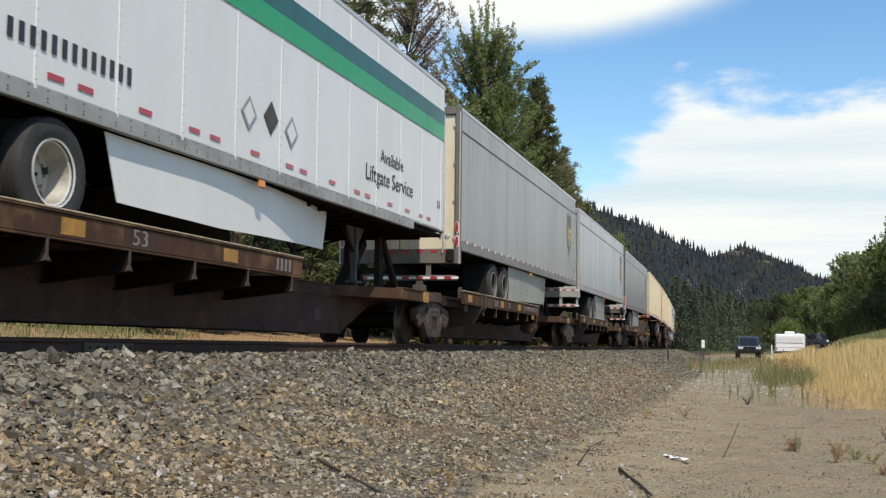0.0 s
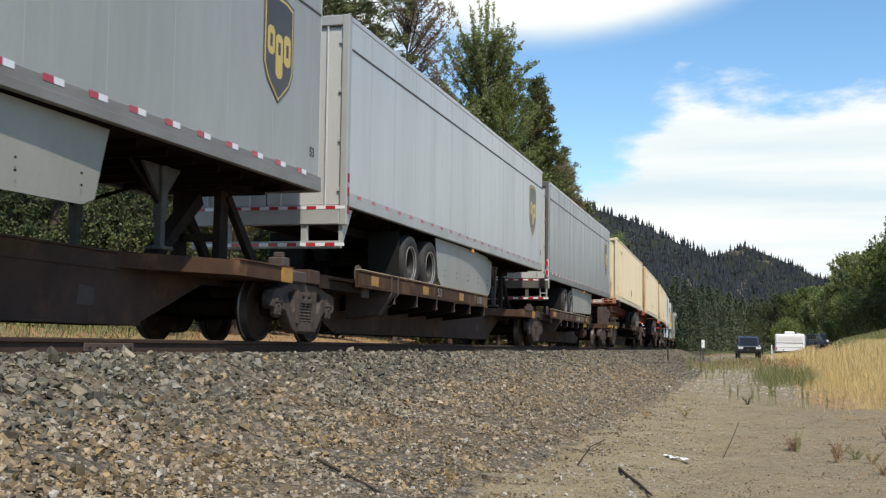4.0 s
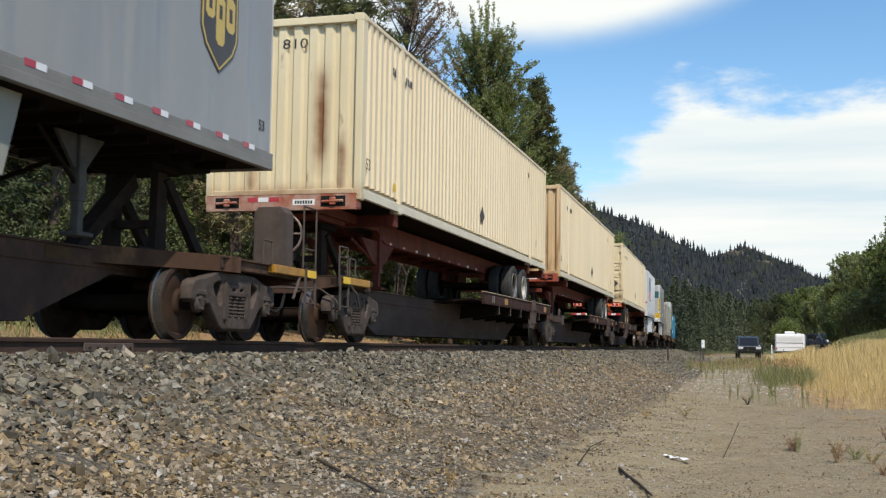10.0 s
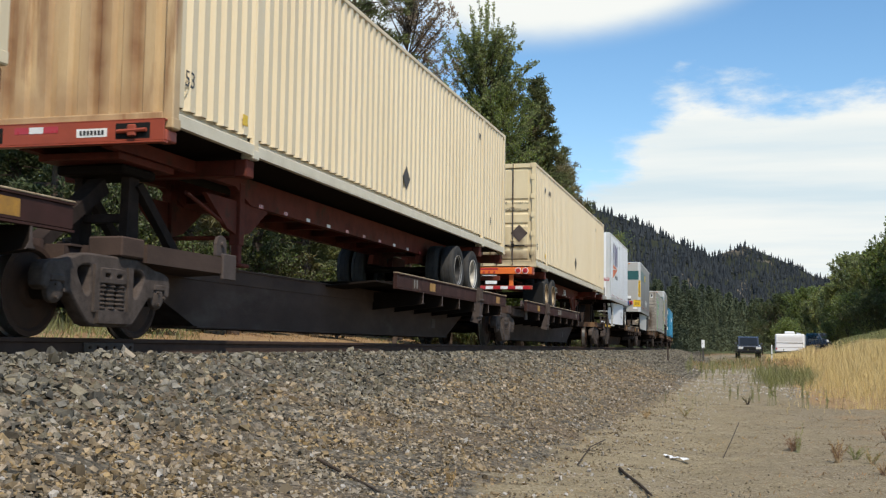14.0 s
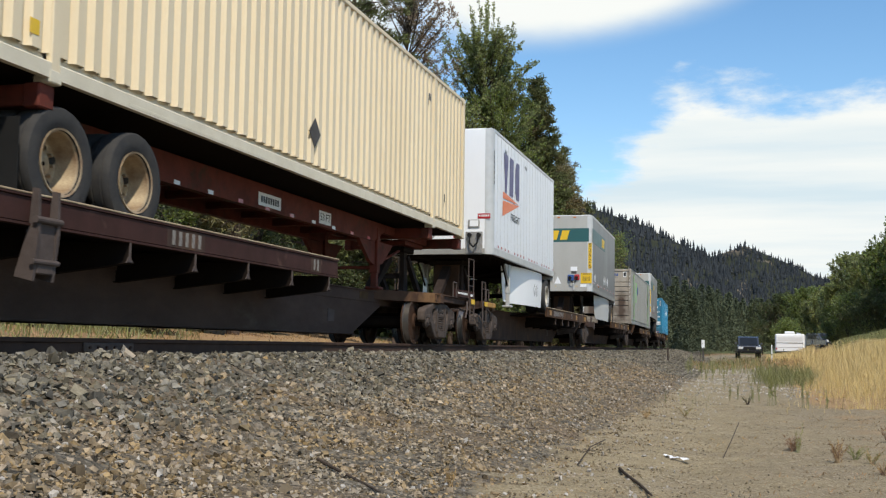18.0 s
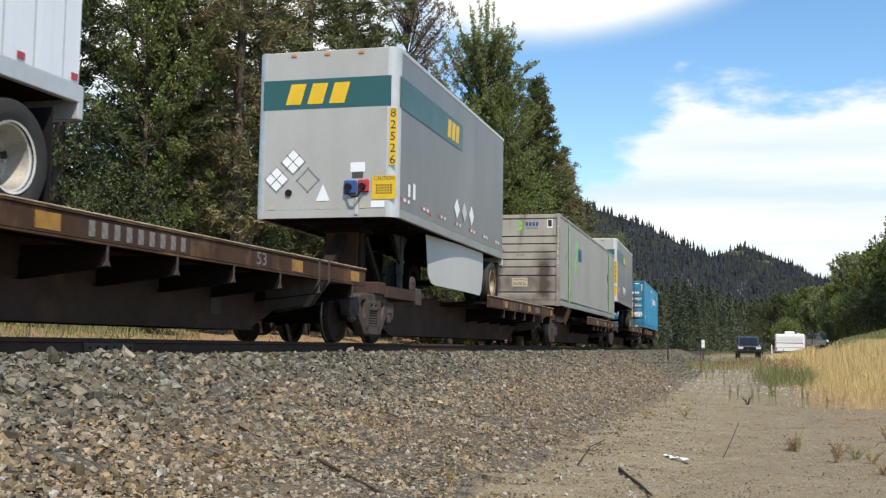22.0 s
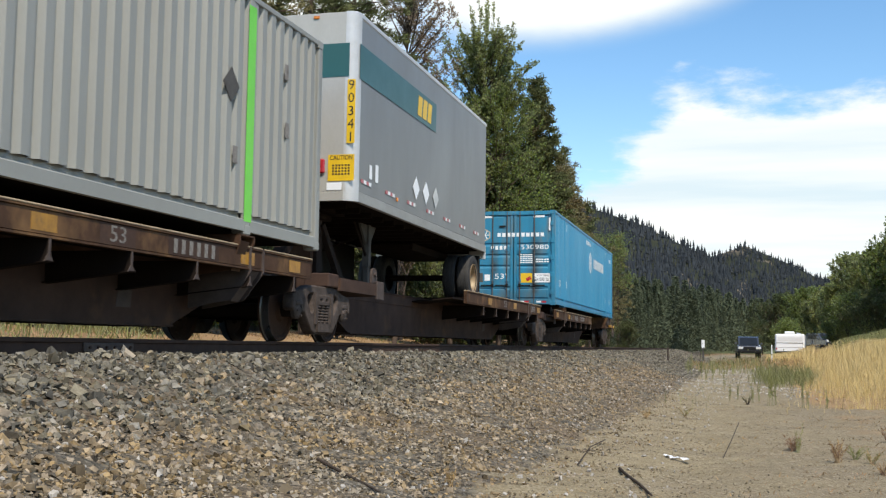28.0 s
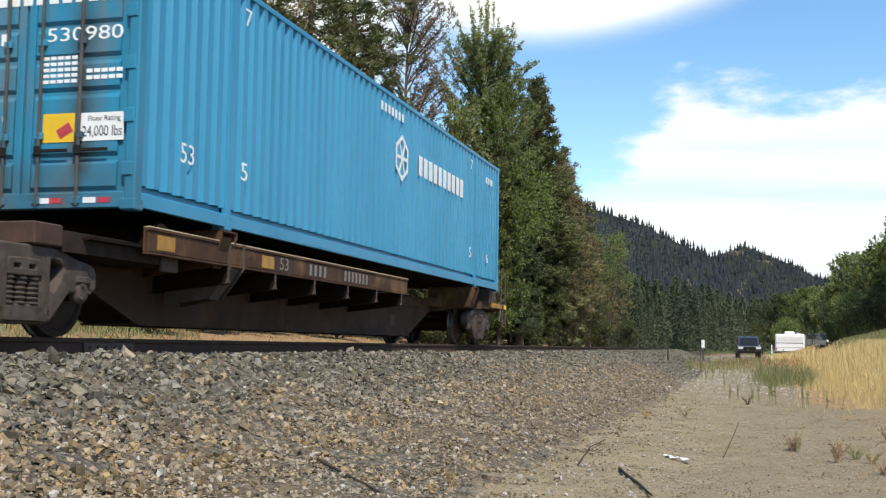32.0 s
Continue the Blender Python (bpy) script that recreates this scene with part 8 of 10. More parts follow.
# grey container with lime stripe
co, mid, a, b, z1 = container(168.35, 1.245, GREY_BOX, GREY_BOX, GREY_END, "grey corrugated container with lime stripes and sooty end", "front_grey")
for y in (a + 2.02, b - 2.25):
    plate("stripe", 0.20, 2.6, LIME, co, SIDE_FACE, (SIDE_X + 0.004, y, 1.245 + 1.45), "lime green stripe")
part("emblem", flat_shape([(-0.34, -0.55), (0.12, -0.55), (0.0, -0.12), (0.26, 0.10), (0.34, 0.55), (-0.12, 0.55), (-0.02, 0.10), (-0.26, -0.12)], SIDE_FACE, (SIDE_X - 0.010, a + 3.75, z1 - 1.10), 0.004), LIME, co, "slanted lime and blue emblem")
bars("emblem", 0.95, 0.42, 3, BLUE_GLAD, co, SIDE_FACE, (SIDE_X - 0.010, a + 4.72, z1 - 0.95), "blue emblem letters as bars", 0.3)
for dz, lean in ((0.075, 1), (-0.075, -1)):
    part("emblem", flat_shape([(-0.12, 0.07 * lean), (0.0, 0.08 * lean), (0.085, 0.0), (0.055, -0.065 * lean), (-0.02, -0.045 * lean), (-0.035, 0.02 * lean)][::-lean], LEAD_FACE, (0.02, a + 0.033, z1 - 0.36 + dz), 0.003), LIME, co, "lime green curved emblem")
bars("emblem", 0.44, 0.125, 4, BLUE_GLAD, co, LEAD_FACE, (0.40, a + 0.033, z1 - 0.31), "dark blue emblem bars", 0.3)
bars("emblem", 0.40, 0.05, 8, SILVER_SKIN, co, LEAD_FACE, (0.40, a + 0.033, z1 - 0.44), "small grey emblem bars", 0.3)
plate("placard_holder", 0.30, 0.30, PLACARD_BROWN, co, LEAD_FACE, (-0.68, a + 0.033, 1.245 + 1.75), "brown diamond placard", 0.008, 45)
plate("rating_label", 0.50, 0.27, GOLD_PALE, co, LEAD_FACE, (0.02, a + 0.033, 1.245 + 0.75), "white rating label", 0.004)
lettering("lettering", "24,000 lbs", 0.105, BLACK, co, LEAD_FACE, (0.02, a + 0.028, 1.245 + 0.70), 0.44)
lettering("lettering", "Forklift Floor Rating", 0.05, BLACK, co, LEAD_FACE, (0.02, a + 0.028, 1.245 + 0.83), 0.44)
lettering("lettering", "53'", 0.13, FADED_MARK, co, LEAD_FACE, (0.05, a + 0.033, 1.245 + 1.64), 0.32)
for k, ch in enumerate("CFQU 319154"):
    if ch != " ":
        lettering("lettering", ch, 0.155, WHITE_MARK, co, LEAD_FACE, (-SIDE_X + 0.065, a - 0.003, 1.245 + 2.42 - k * 0.178 + (0.04 if k > 4 else 0)), 0.10 if ch != "1" else 0.035, label="white upright code")
for k, ch in enumerate("WARNING HIGH CUBE"):
    if ch != " ":
        lettering("lettering", ch, 0.055, WHITE_MARK, co, LEAD_FACE, (SIDE_X - 0.06, a - 0.003, 1.245 + 2.50 - k * 0.078), label="small white warning")
plate("vent", 0.17, 0.28, WHITE_MARK, co, LEAD_FACE, (0.97, a + 0.033, z1 - 0.30), "white vent frame", 0.008)
plate("vent", 0.12, 0.21, BLACK, co, LEAD_FACE, (0.97, a + 0.025, z1 - 0.29), "small dark vent", 0.004)
for y, z in ((a + 1.3, 1.9), (a + 2.45, 0.75), (b - 1.15, 1.75), (b - 2.6, 1.2), (b - 1.2, 2.5)):
    plate("label", 0.12, 0.2, FADED_MARK, co, SIDE_FACE, (SIDE_X - 0.009, y, 1.245 + z - 0.3))
plate("placard_holder", 0.29, 0.29, STRUT, co, SIDE_FACE, (SIDE_X - 0.009, b - 2.75, 1.245 + 1.69), "dark diamond placard", 0.008, 45)
finish_container(co, mid)

# blue container
co, mid, a, b, z1 = container(203.92, 1.245, BLUE, BLUE, BLUE_DOOR, "blue corrugated container with white emblem and grimy doors", "doors_blue")
zb = 1.245
yd = a + 0.026
for face, cx, cz, r in ((SIDE_FACE, a + 8.55, zb + 1.91, 0.40), (LEAD_FACE, -0.90, zb + 2.16, 0.19)):
    pl = (SIDE_X - 0.010, cx, cz) if face is SIDE_FACE else (cx, yd, cz)
    ring = [(r * math.cos(FULL * k / 6 + 0.52), r * math.sin(FULL * k / 6 + 0.52)) for k in range(7)]
    ring += [(0.8 * r * math.cos(FULL * k / 6 + 0.52), 0.8 * r * math.sin(FULL * k / 6 + 0.52)) for k in range(6, -1, -1)]
    part("emblem", flat_shape(ring, face, pl, 0.004), WHITE_MARK if face is SIDE_FACE else GOLD_PALE, co, "six-sided emblem")
    for k in range(3):
        t = math.pi * k / 3
        part("emblem", flat_shape([(p * math.cos(t) - q * math.sin(t), p * math.sin(t) + q * math.cos(t)) for p, q in ((-0.7 * r, -0.07 * r), (0.7 * r, -0.07 * r), (0.7 * r, 0.07 * r), (-0.7 * r, 0.07 * r))], face, pl, 0.004 + 0.001 * k), WHITE_MARK, co)
bars("emblem", 3.3, 0.36, 10, WHITE_MARK, co, SIDE_FACE, (SIDE_X - 0.010, a + 11.15, zb + 1.95), "white block letters as bars", 0.32)
bars("emblem", 1.5, 0.12, 10, WHITE_MARK, co, LEAD_FACE, (0.22, yd, zb + 2.16), "white block letters as bars", 0.3)
bars("lettering", 0.54, 0.12, 4, WHITE_MARK, co, LEAD_FACE, (-0.46, yd, zb + 1.76), "white code", 0.35)
lettering("lettering", "530980", 0.145, WHITE_MARK, co, LEAD_FACE, (0.66, yd, zb + 1.77), 0.86)
lettering("lettering", "53'", 0.17, WHITE_MARK, co, LEAD_FACE, (-0.40, yd, zb + 0.87), 0.36)
plate("label", 0.17, 0.19, WHITE_MARK, co, LEAD_FACE, (-0.82, yd, zb + 0.84))
plate("label", 0.17, 0.28, STRUT, co, LEAD_FACE, (-1.04, yd, zb + 0.84))
plate("caution_label", 0.36, 0.29, YELLOW, co, LEAD_FACE, (0.41, yd, zb + 0.83), "yellow warning label with red figure", 0.004)
plate("label", 0.16, 0.10, RED, co, LEAD_FACE, (0.48, yd - 0.005, zb + 0.80), turn=30)
plate("rating_label", 0.48, 0.28, WHITE_MARK, co, LEAD_FACE, (0.90, yd, zb + 0.83), "white rating label", 0.004)
lettering("lettering", "24,000 lbs", 0.11, BLACK, co, LEAD_FACE, (0.90, yd - 0.005, zb + 0.78), 0.44)
lettering("lettering", "Floor Rating", 0.055, BLACK, co, LEAD_FACE, (0.92, yd - 0.005, zb + 0.91), 0.36)
bars("lettering", 0.40, 0.035, 5, WHITE_MARK, co, LEAD_FACE, (0.40, yd, zb + 1.42), "small white data lines", 0.2, 5)
bars("lettering", 0.42, 0.04, 5, WHITE_MARK, co, LEAD_FACE, (0.90, yd, zb + 1.36), "small white data lines", 0.2, 2)
for px, w, mt in ((-1.0, 0.3, WHITE_MARK), (0.98, 0.36, WHITE_MARK)):
    plate("label", w, 0.06, mt, co, LEAD_FACE, (px * 0.8, yd, z1 - 0.18))
for px in (-1.12, 1.12):
    plate("label", 0.05, 0.40, WHITE_MARK, co, LEAD_FACE, (px, yd, z1 - 0.42))
for px in (0.28, 0.42, 0.80, 0.96):
    plate("reflector", 0.14, 0.055, RED if px in (0.42, 0.96) else REFLECT_WHITE, co, LEAD_FACE, (px, a + 0.004, zb + 0.10))
plate("vent", 0.2, 0.06, PLASTIC, co, LEAD_FACE, (-0.35, yd, zb + 2.42), "small dark vent", 0.02)
for y, z, t_ in ((a + 1.05, 0.70, "53"), (a + 2.43, 0.72, "5"), (a + 2.43, 2.57, "7"), (b - 2.70, 0.69, "5"), (b - 1.16, 0.68, "6"), (b - 2.65, 2.57, "7")):
    lettering("lettering", t_, 0.22, WHITE_MARK, co, SIDE_FACE, (SIDE_X - 0.010, y, zb + z), 0.12 * len(t_) + 0.05)
bars("lettering", 1.3, 0.14, 7, WHITE_MARK, co, SIDE_FACE, (SIDE_X - 0.010, a + 8.0, zb + 2.60), "small white code", 0.45)
bars("lettering", 0.7, 0.14, 4, WHITE_MARK, co, SIDE_FACE, (SIDE_X - 0.010, b - 1.0, zb + 2.45), "small white code", 0.45)
finish_container(co, mid)


# ---- trees ----
def spot(px_angle, dist):
    """A place on the ground: degrees left of the track's direction, and metres away."""
    x, y = -dist * math.sin(radians(px_angle)), dist * math.cos(radians(px_angle))
    return x, y, float(ground_height(x, y))


def limb_tubes(segs, n=5):
    """Tapered limbs as one mesh: segs rows of (p, q, r0, r1)."""
    sh = Shape()
    for p, q, r0, r1 in segs:
        sh.tube(p, q, r0, r1, n, False)
    return sh


def blades(centres, dirs, length, width, rnd):
    """Narrow four-cornered leaves: rows of centre and direction."""
    n = len(centres)
    d = dirs / np.linalg.norm(dirs, axis=1, keepdims=True)
    side = np.cross(d, rnd.normal(size=(n, 3)))
    side /= np.linalg.norm(side, axis=1, keepdims=True) + 1e-9
    L, Wd = (length * rnd.uniform(0.6, 1.3, n))[:, None], (width * rnd.uniform(0.6, 1.3, n))[:, None]
    v = np.stack([centres - d * L * 0.5, centres + side * Wd * 0.5, centres + d * L * 0.5, centres - side * Wd * 0.5], 1)
    return v.reshape(-1, 3), np.arange(n * 4).reshape(-1, 4)


def needles(centres, dirs, length, width, rnd):
    """Thin three-cornered needle sprays."""
    n = len(centres)
    d = dirs / np.linalg.norm(dirs, axis=1, keepdims=True)
    side = np.cross(d, rnd.normal(size=(n, 3)))
    side /= np.linalg.norm(side, axis=1, keepdims=True) + 1e-9
    L, Wd = (length * rnd.uniform(0.6, 1.4, n))[:, None], (width * rnd.uniform(0.6, 1.4, n))[:, None]
    v = np.stack([centres - d * L * 0.4 - side * Wd * 0.5, centres - d * L * 0.4 + side * Wd * 0.5, centres + d * L * 0.6], 1)
    return v.reshape(-1, 3), np.arange(n * 3).reshape(-1, 3)


def pine(height, spread, clear, seed, needle, density=1.0, lean=0.0, lift=0.0, full=0.75, step=1.0):
    """A tall conifer: trunk, drooping limbs in loose whorls, tufts of needles with gaps."""
    rnd = np.random.RandomState(seed)
    segs, tufts, ways = [], [], []
    for i in range(10):
        z0, z1 = height * i / 10, height * (i + 1) / 10
        w = 0.20 * height / 18
        segs.append(((lean * z0, 0, z0), (lean * z1, 0, z1), w * (1 - i / 10.5) + 0.02, w * (1 - (i + 1) / 10.5) + 0.02))
    trunk = limb_tubes(segs, 9)
    twigs = []
    h = clear
    while h < height * 0.985:
        k = (h - clear) / (height - clear)
        reach = spread * (0.35 + 0.65 * min(1, k * 4)) * (1 - k) ** full + 0.25
        for _ in range(rnd.randint(3, 6)):
            if rnd.rand() < 0.12:
                continue
            t = rnd.uniform(0, FULL)
            ln = reach * rnd.uniform(0.55, 1.12)
            rise = rnd.uniform(-0.25, 0.25) + 0.25 * k + lift
            p = Vector((lean * h, 0, h))
            m = p + Vector((math.cos(t) * ln * 0.55, math.sin(t) * ln * 0.55, ln * rise * 0.5))
            q = p + Vector((math.cos(t) * ln, math.sin(t) * ln, ln * (rise - 0.12)))
            twigs += [(p, m, 0.012 * ln + 0.012, 0.008 * ln + 0.008), (m, q, 0.008 * ln + 0.008, 0.006)]
            cnt = int(86 * ln * density)
            hub = rnd.uniform(0.25, 1.05, max(3, int(ln * 2.4)))
            side_ = rnd.normal(0, 0.10 + 0.06 * ln, (len(hub), 3))
            pick = rnd.randint(0, len(hub), cnt)
            f = hub[pick][:, None]
            c = np.array(p) * (1 - f) + np.array(q) * f + side_[pick] + rnd.normal(0, 0.15, (cnt, 3)) * np.array([1, 1, 0.6])
            tufts.append(c)
            ways.append(np.array([math.cos(t), math.sin(t), 0.35]) + rnd.normal(0, 0.75, (cnt, 3)))
        h += rnd.uniform(0.25, 0.62) * height / 18 * step
    v, f = needles(np.concatenate(tufts), np.concatenate(ways), 0.25, 0.062, rnd)
    for p, q, r0, r1 in twigs:
        trunk.tube(p, q, r0, r1, 4, False)
    return trunk, quick_mesh("crown", v, f, needle, 3)


def broadleaf(height, spread, clear, seed, leaf, density=1.0, leaf_size=0.16, slim=1.0, loose=1.0):
    """A leafy tree: a forking trunk, rising limbs, many small leaves in loose clumps with gaps."""
    rnd = np.random.RandomState(seed)
    segs, tips = [], []

    def grow(p, way, ln, r, depth):
        q = p + way * ln
        segs.append((p, q, r, r * 0.62))
        if depth == 0 or ln < 0.35:
            tips.append(q)
            return
        if depth < 3:
            tips.append(p + way * ln * 0.6)
        for _ in range(rnd.randint(2, 4) if depth > 1 else rnd.randint(2, 5)):
            w = way + Vector(rnd.normal(0, 0.48, 3)) + Vector((0, 0, 0.22 * slim))
            grow(q, w.normalized(), ln * rnd.uniform(0.62, 0.86), r * 0.6, depth - 1)

    for k in range(rnd.randint(2, 4)):
        way = Vector((rnd.normal(0, 0.16), rnd.normal(0, 0.16), 1)).normalized()
        base = Vector((rnd.uniform(-0.02, 0.02) * height, rnd.uniform(-0.02, 0.02) * height, 0))
        segs.append((base, base + way * clear, 0.0085 * height, 0.0068 * height))
        grow(base + way * clear, way, height * 0.24, 0.0068 * height, 4)
    pts = np.array([tuple(t) for t in tips])
    pts[:, 2] *= height * 0.96 / max(0.1, pts[:, 2].max())
    reach = np.abs(pts[:, :2]).max()
    k = min(1.0, spread / reach)
    pts[:, :2] *= k
    zk = height * 0.96 / max(0.1, np.array([tuple(t) for t in tips])[:, 2].max())
    segs = [(Vector((p.x * k, p.y * k, p.z * zk)), Vector((q.x * k, q.y * k, q.z * zk)), a, c) for p, q, a, c in segs]
    per = int(50 * density)
    c = np.repeat(pts, per, 0) + rnd.normal(0, 1, (len(pts) * per, 3)) * np.array([0.42, 0.42, 0.36]) * (0.7 + spread * 0.09) * loose
    keep = c[:, 2] > clear * 0.5
    c = c[keep]
    v, f = blades(c, rnd.normal(0, 1, (len(c), 3)), leaf_size, leaf_size * 0.85, rnd)
    return limb_tubes(segs[:900], 4), quick_mesh("crown", v, f, leaf, 4)


def spray_tree(height, spread, clear, seed, leaf, leaf_size=0.12, crowd=1.0, shoots=7, bare=0.0, wide_at=0.35, dome=0.8, crest=9, crest_len=1.0):
    """A tall leafy tree with steep limbs, each carrying rising shoots with leaves along them; thin shoots stand out of its top."""
    rnd = np.random.RandomState(seed)
    trunk, runs = Shape(), []
    bow = rnd.uniform(-0.03, 0.03, 2)

    def stem(z):
        return Vector((bow[0] * z, bow[1] * z, z))

    for i in range(9):
        z0, z1 = height * 0.93 * i / 9, height * 0.93 * (i + 1) / 9
        trunk.tube(stem(z0), stem(z1), 0.011 * height * (1 - i / 9.6), 0.011 * height * (1 - (i + 1) / 9.6), 8, False)
    z = clear
    while z < height * 0.9:
        k = (z - clear) / (height - clear)
        reach = spread * (0.55 + 0.45 * min(1, k / wide_at)) * min(1.0, ((1 - k) / (1 - wide_at)) ** dome + 0.06)
        for _ in range(rnd.randint(2, 5)):
            t, el = rnd.uniform(0, FULL), radians(rnd.uniform(22, 44) + 26 * k)
            ln = min(reach * rnd.uniform(0.55, 1.1) / math.cos(el), (height - z) * 1.02)
            way = Vector((math.cos(t) * math.cos(el), math.sin(t) * math.cos(el), math.sin(el)))
            p = stem(z)
            q = p + way * ln
            trunk.tube(p, q, 0.010 * ln + 0.012, 0.006, 4, False)
            for f in rnd.uniform(0.25, 1.0, shoots):
                base = p + way * ln * f
                sway = (way * 0.5 + Vector((0, 0, 0.55)) + Vector(rnd.normal(0, 0.5, 3))).normalized()
                sl = rnd.uniform(0.35, 1.0) * (0.5 + 0.12 * spread)
                runs.append((base, base + sway * sl))
        z += rnd.uniform(0.22, 0.46) * height / 18
    for _ in range(crest):
        base = stem(height * rnd.uniform(0.76, 0.9)) + Vector((rnd.normal(0, 0.12 * spread), rnd.normal(0, 0.12 * spread), 0))
        runs.append((base, base + Vector((rnd.normal(0, 0.22), rnd.normal(0, 0.22), 1)) * rnd.uniform(1.0, 2.0) * crest_len * height / 18))
    c, d = [], []
    for p, q in runs:
        trunk.tube(p, q, 0.013, 0.004, 3, False)
        if rnd.rand() < bare:
            continue
        ln = (q - p).length
        n = max(3, int(34 * ln * crowd))
        f = rnd.uniform(0.05, 1.0, n)[:, None]
        c.append(np.array(p) * (1 - f) + np.array(q) * f + rnd.normal(0, 0.085, (n, 3)) * (1.25 - 0.8 * f))
        d.append(np.array((q - p).normalized()) * 0.5 + rnd.normal(0, 0.8, (n, 3)))
    v, f = blades(np.concatenate(c), np.concatenate(d), leaf_size, leaf_size * 0.72, rnd)
    return trunk, quick_mesh("crown", v, f, leaf, 4)


def plant_spray(angle, dist, height, spread, clear, seed, leaf, label, bark=None, **more):
    x, y, z = spot(angle, dist)
    tree = thing("leafy_tree", label, "tree", at=pose(x, y, z - 0.1, 0, 0, seed * 31 % 360))
    tr, crown = spray_tree(height, spread, clear, seed, leaf, **more)
    part("trunk", tr, bark or BARK, tree)
    part("crown", crown, leaf, tree)
    return tree


def plant_pine(angle, dist, height, spread, clear, seed, needle, label, density=1.0, lean=0.0, lift=0.0, full=0.75, step=1.0):
    x, y, z = spot(angle, dist)
    tree = thing("pine_tree", label, "tree", at=pose(x, y, z - 0.1, 0, 0, seed * 47 % 360))
    tr, crown = pine(height, spread, clear, seed, needle, density, lean, lift, full, step)
    part("trunk", tr, BARK, tree, smooth=True)
    part("crown", crown, needle, tree)
    return tree


def plant_leafy(angle, dist, height, spread, clear, seed, leaf, label, density=1.0, leaf_size=0.16, bark=None, name="leafy_tree", category="tree", slim=1.0, loose=1.0):
    x, y, z = spot(angle, dist)
    tree = thing(name, label, category, at=pose(x, y, z - 0.1, 0, 0, seed * 31 % 360))
    tr, crown = broadleaf(height, spread, clear, seed, leaf, density, leaf_size, slim, loose)
    part("trunk", tr, bark or BARK, tree)
    part("crown", crown, leaf, tree)
    return tree


YAW = 15.962


def bearing(px):
    """Degrees left of the track's direction for a place across the view (0 to 1568)."""
    return YAW + math.degrees(math.atan((784 - px) / 1990.7))


# the tall row behind the track
for px, dist, h, sp, cl, seed, nd in ((-140, 40, 20, 3.6, 2.0, 1, NEEDLE_DEEP), (20, 44, 21, 3.8, 2.5, 2, NEEDLE_DEEP), (95, 38, 20, 3.4, 3.0, 3, NEEDLE_DEEP),
                                      (288, 40, 20.5, 2.8, 4.5, 15, NEEDLE), (330, 42, 21, 3.4, 3.5, 4, NEEDLE_BROWN), (415, 39, 20, 3.0, 4.0, 5, NEEDLE_BROWN), (455, 46, 22, 3.4, 4.0, 6, NEEDLE), (540, 48, 21, 3.6, 2.5, 7, NEEDLE),
                                      (905, 72, 15.5, 3.0, 3.0, 9, NEEDLE), (1000, 80, 14.5, 3.2, 3.0, 12, NEEDLE_BROWN), (1040, 105, 14.5, 3.0, 2.0, 13, NEEDLE)):
    plant_pine(bearing(px), dist, h, sp, cl, seed, nd, "tall browning pine with gaps in its crown" if nd is NEEDLE_BROWN else "tall dark green pine behind the track", 1.25)
plant_spray(bearing(252), 38.5, 13.5, 2.9, 1.0, 22, LEAF, "green-leaved tree among the pines", leaf_size=0.11, crowd=1.5, shoots=9, wide_at=0.4)
for px, dist, h, sp, cl, seed, lf, dn, lab in ((915, 61, 10.5, 2.0, 1.2, 26, LEAF, 0.8, "yellow-green leafy tree behind the track"),
                                               (700, 50, 8, 3.0, 1.0, 27, LEAF_DULL, 0.9, "olive leafy tree at the wood's edge"), (1075, 120, 13, 3.4, 1.0, 28, LEAF, 0.9, "yellow-green leafy tree by the wood")):
    plant_leafy(bearing(px), dist, h, sp, cl, seed, lf, lab, dn, 0.135)
plant_spray(bearing(708), 56, 19.3, 3.0, 3.0, 23, LEAF_BROWN, "half-bare tree with dry brown leaves", BARK, leaf_size=0.105, crowd=1.35, shoots=13, bare=0.30, wide_at=0.6)
plant_spray(bearing(846), 60, 17.4, 3.2, 1.2, 61, LEAF_OLIVE, "tall green leafy tree with rising shoots at its top", leaf_size=0.115, crowd=2.1, shoots=15, wide_at=0.62, dome=0.55, crest=24, crest_len=2.5)
plant_spray(bearing(885), 58.5, 14.2, 2.6, 1.2, 29, LEAF, "yellow-green leafy tree behind the track", leaf_size=0.11, crowd=1.5, shoots=11, wide_at=0.5, dome=0.6)
plant_spray(bearing(798), 57, 12.5, 2.6, 1.0, 41, LEAF_OLIVE, "olive leafy tree under the taller ones", leaf_size=0.13, crowd=1.0, shoots=8)
plant_pine(bearing(948), 66, 16.8, 3.3, 1.6, 10, NEEDLE, "dense dark green fir beside the leafy trees", 2.1, 0.0, 0.28, 0.85, 0.34)
plant_pine(bearing(985), 71, 12.5, 2.9, 1.2, 43, NEEDLE_BROWN, "dense olive fir beside the taller one", 1.8, 0.0, 0.25, 0.62, 0.40)
plant_pine(bearing(618), 52, 21.5, 4.0, 2.0, 8, NEEDLE, "tall dark green pine behind the track", 1.4, 0.0, 0.0, 0.55, 0.55)
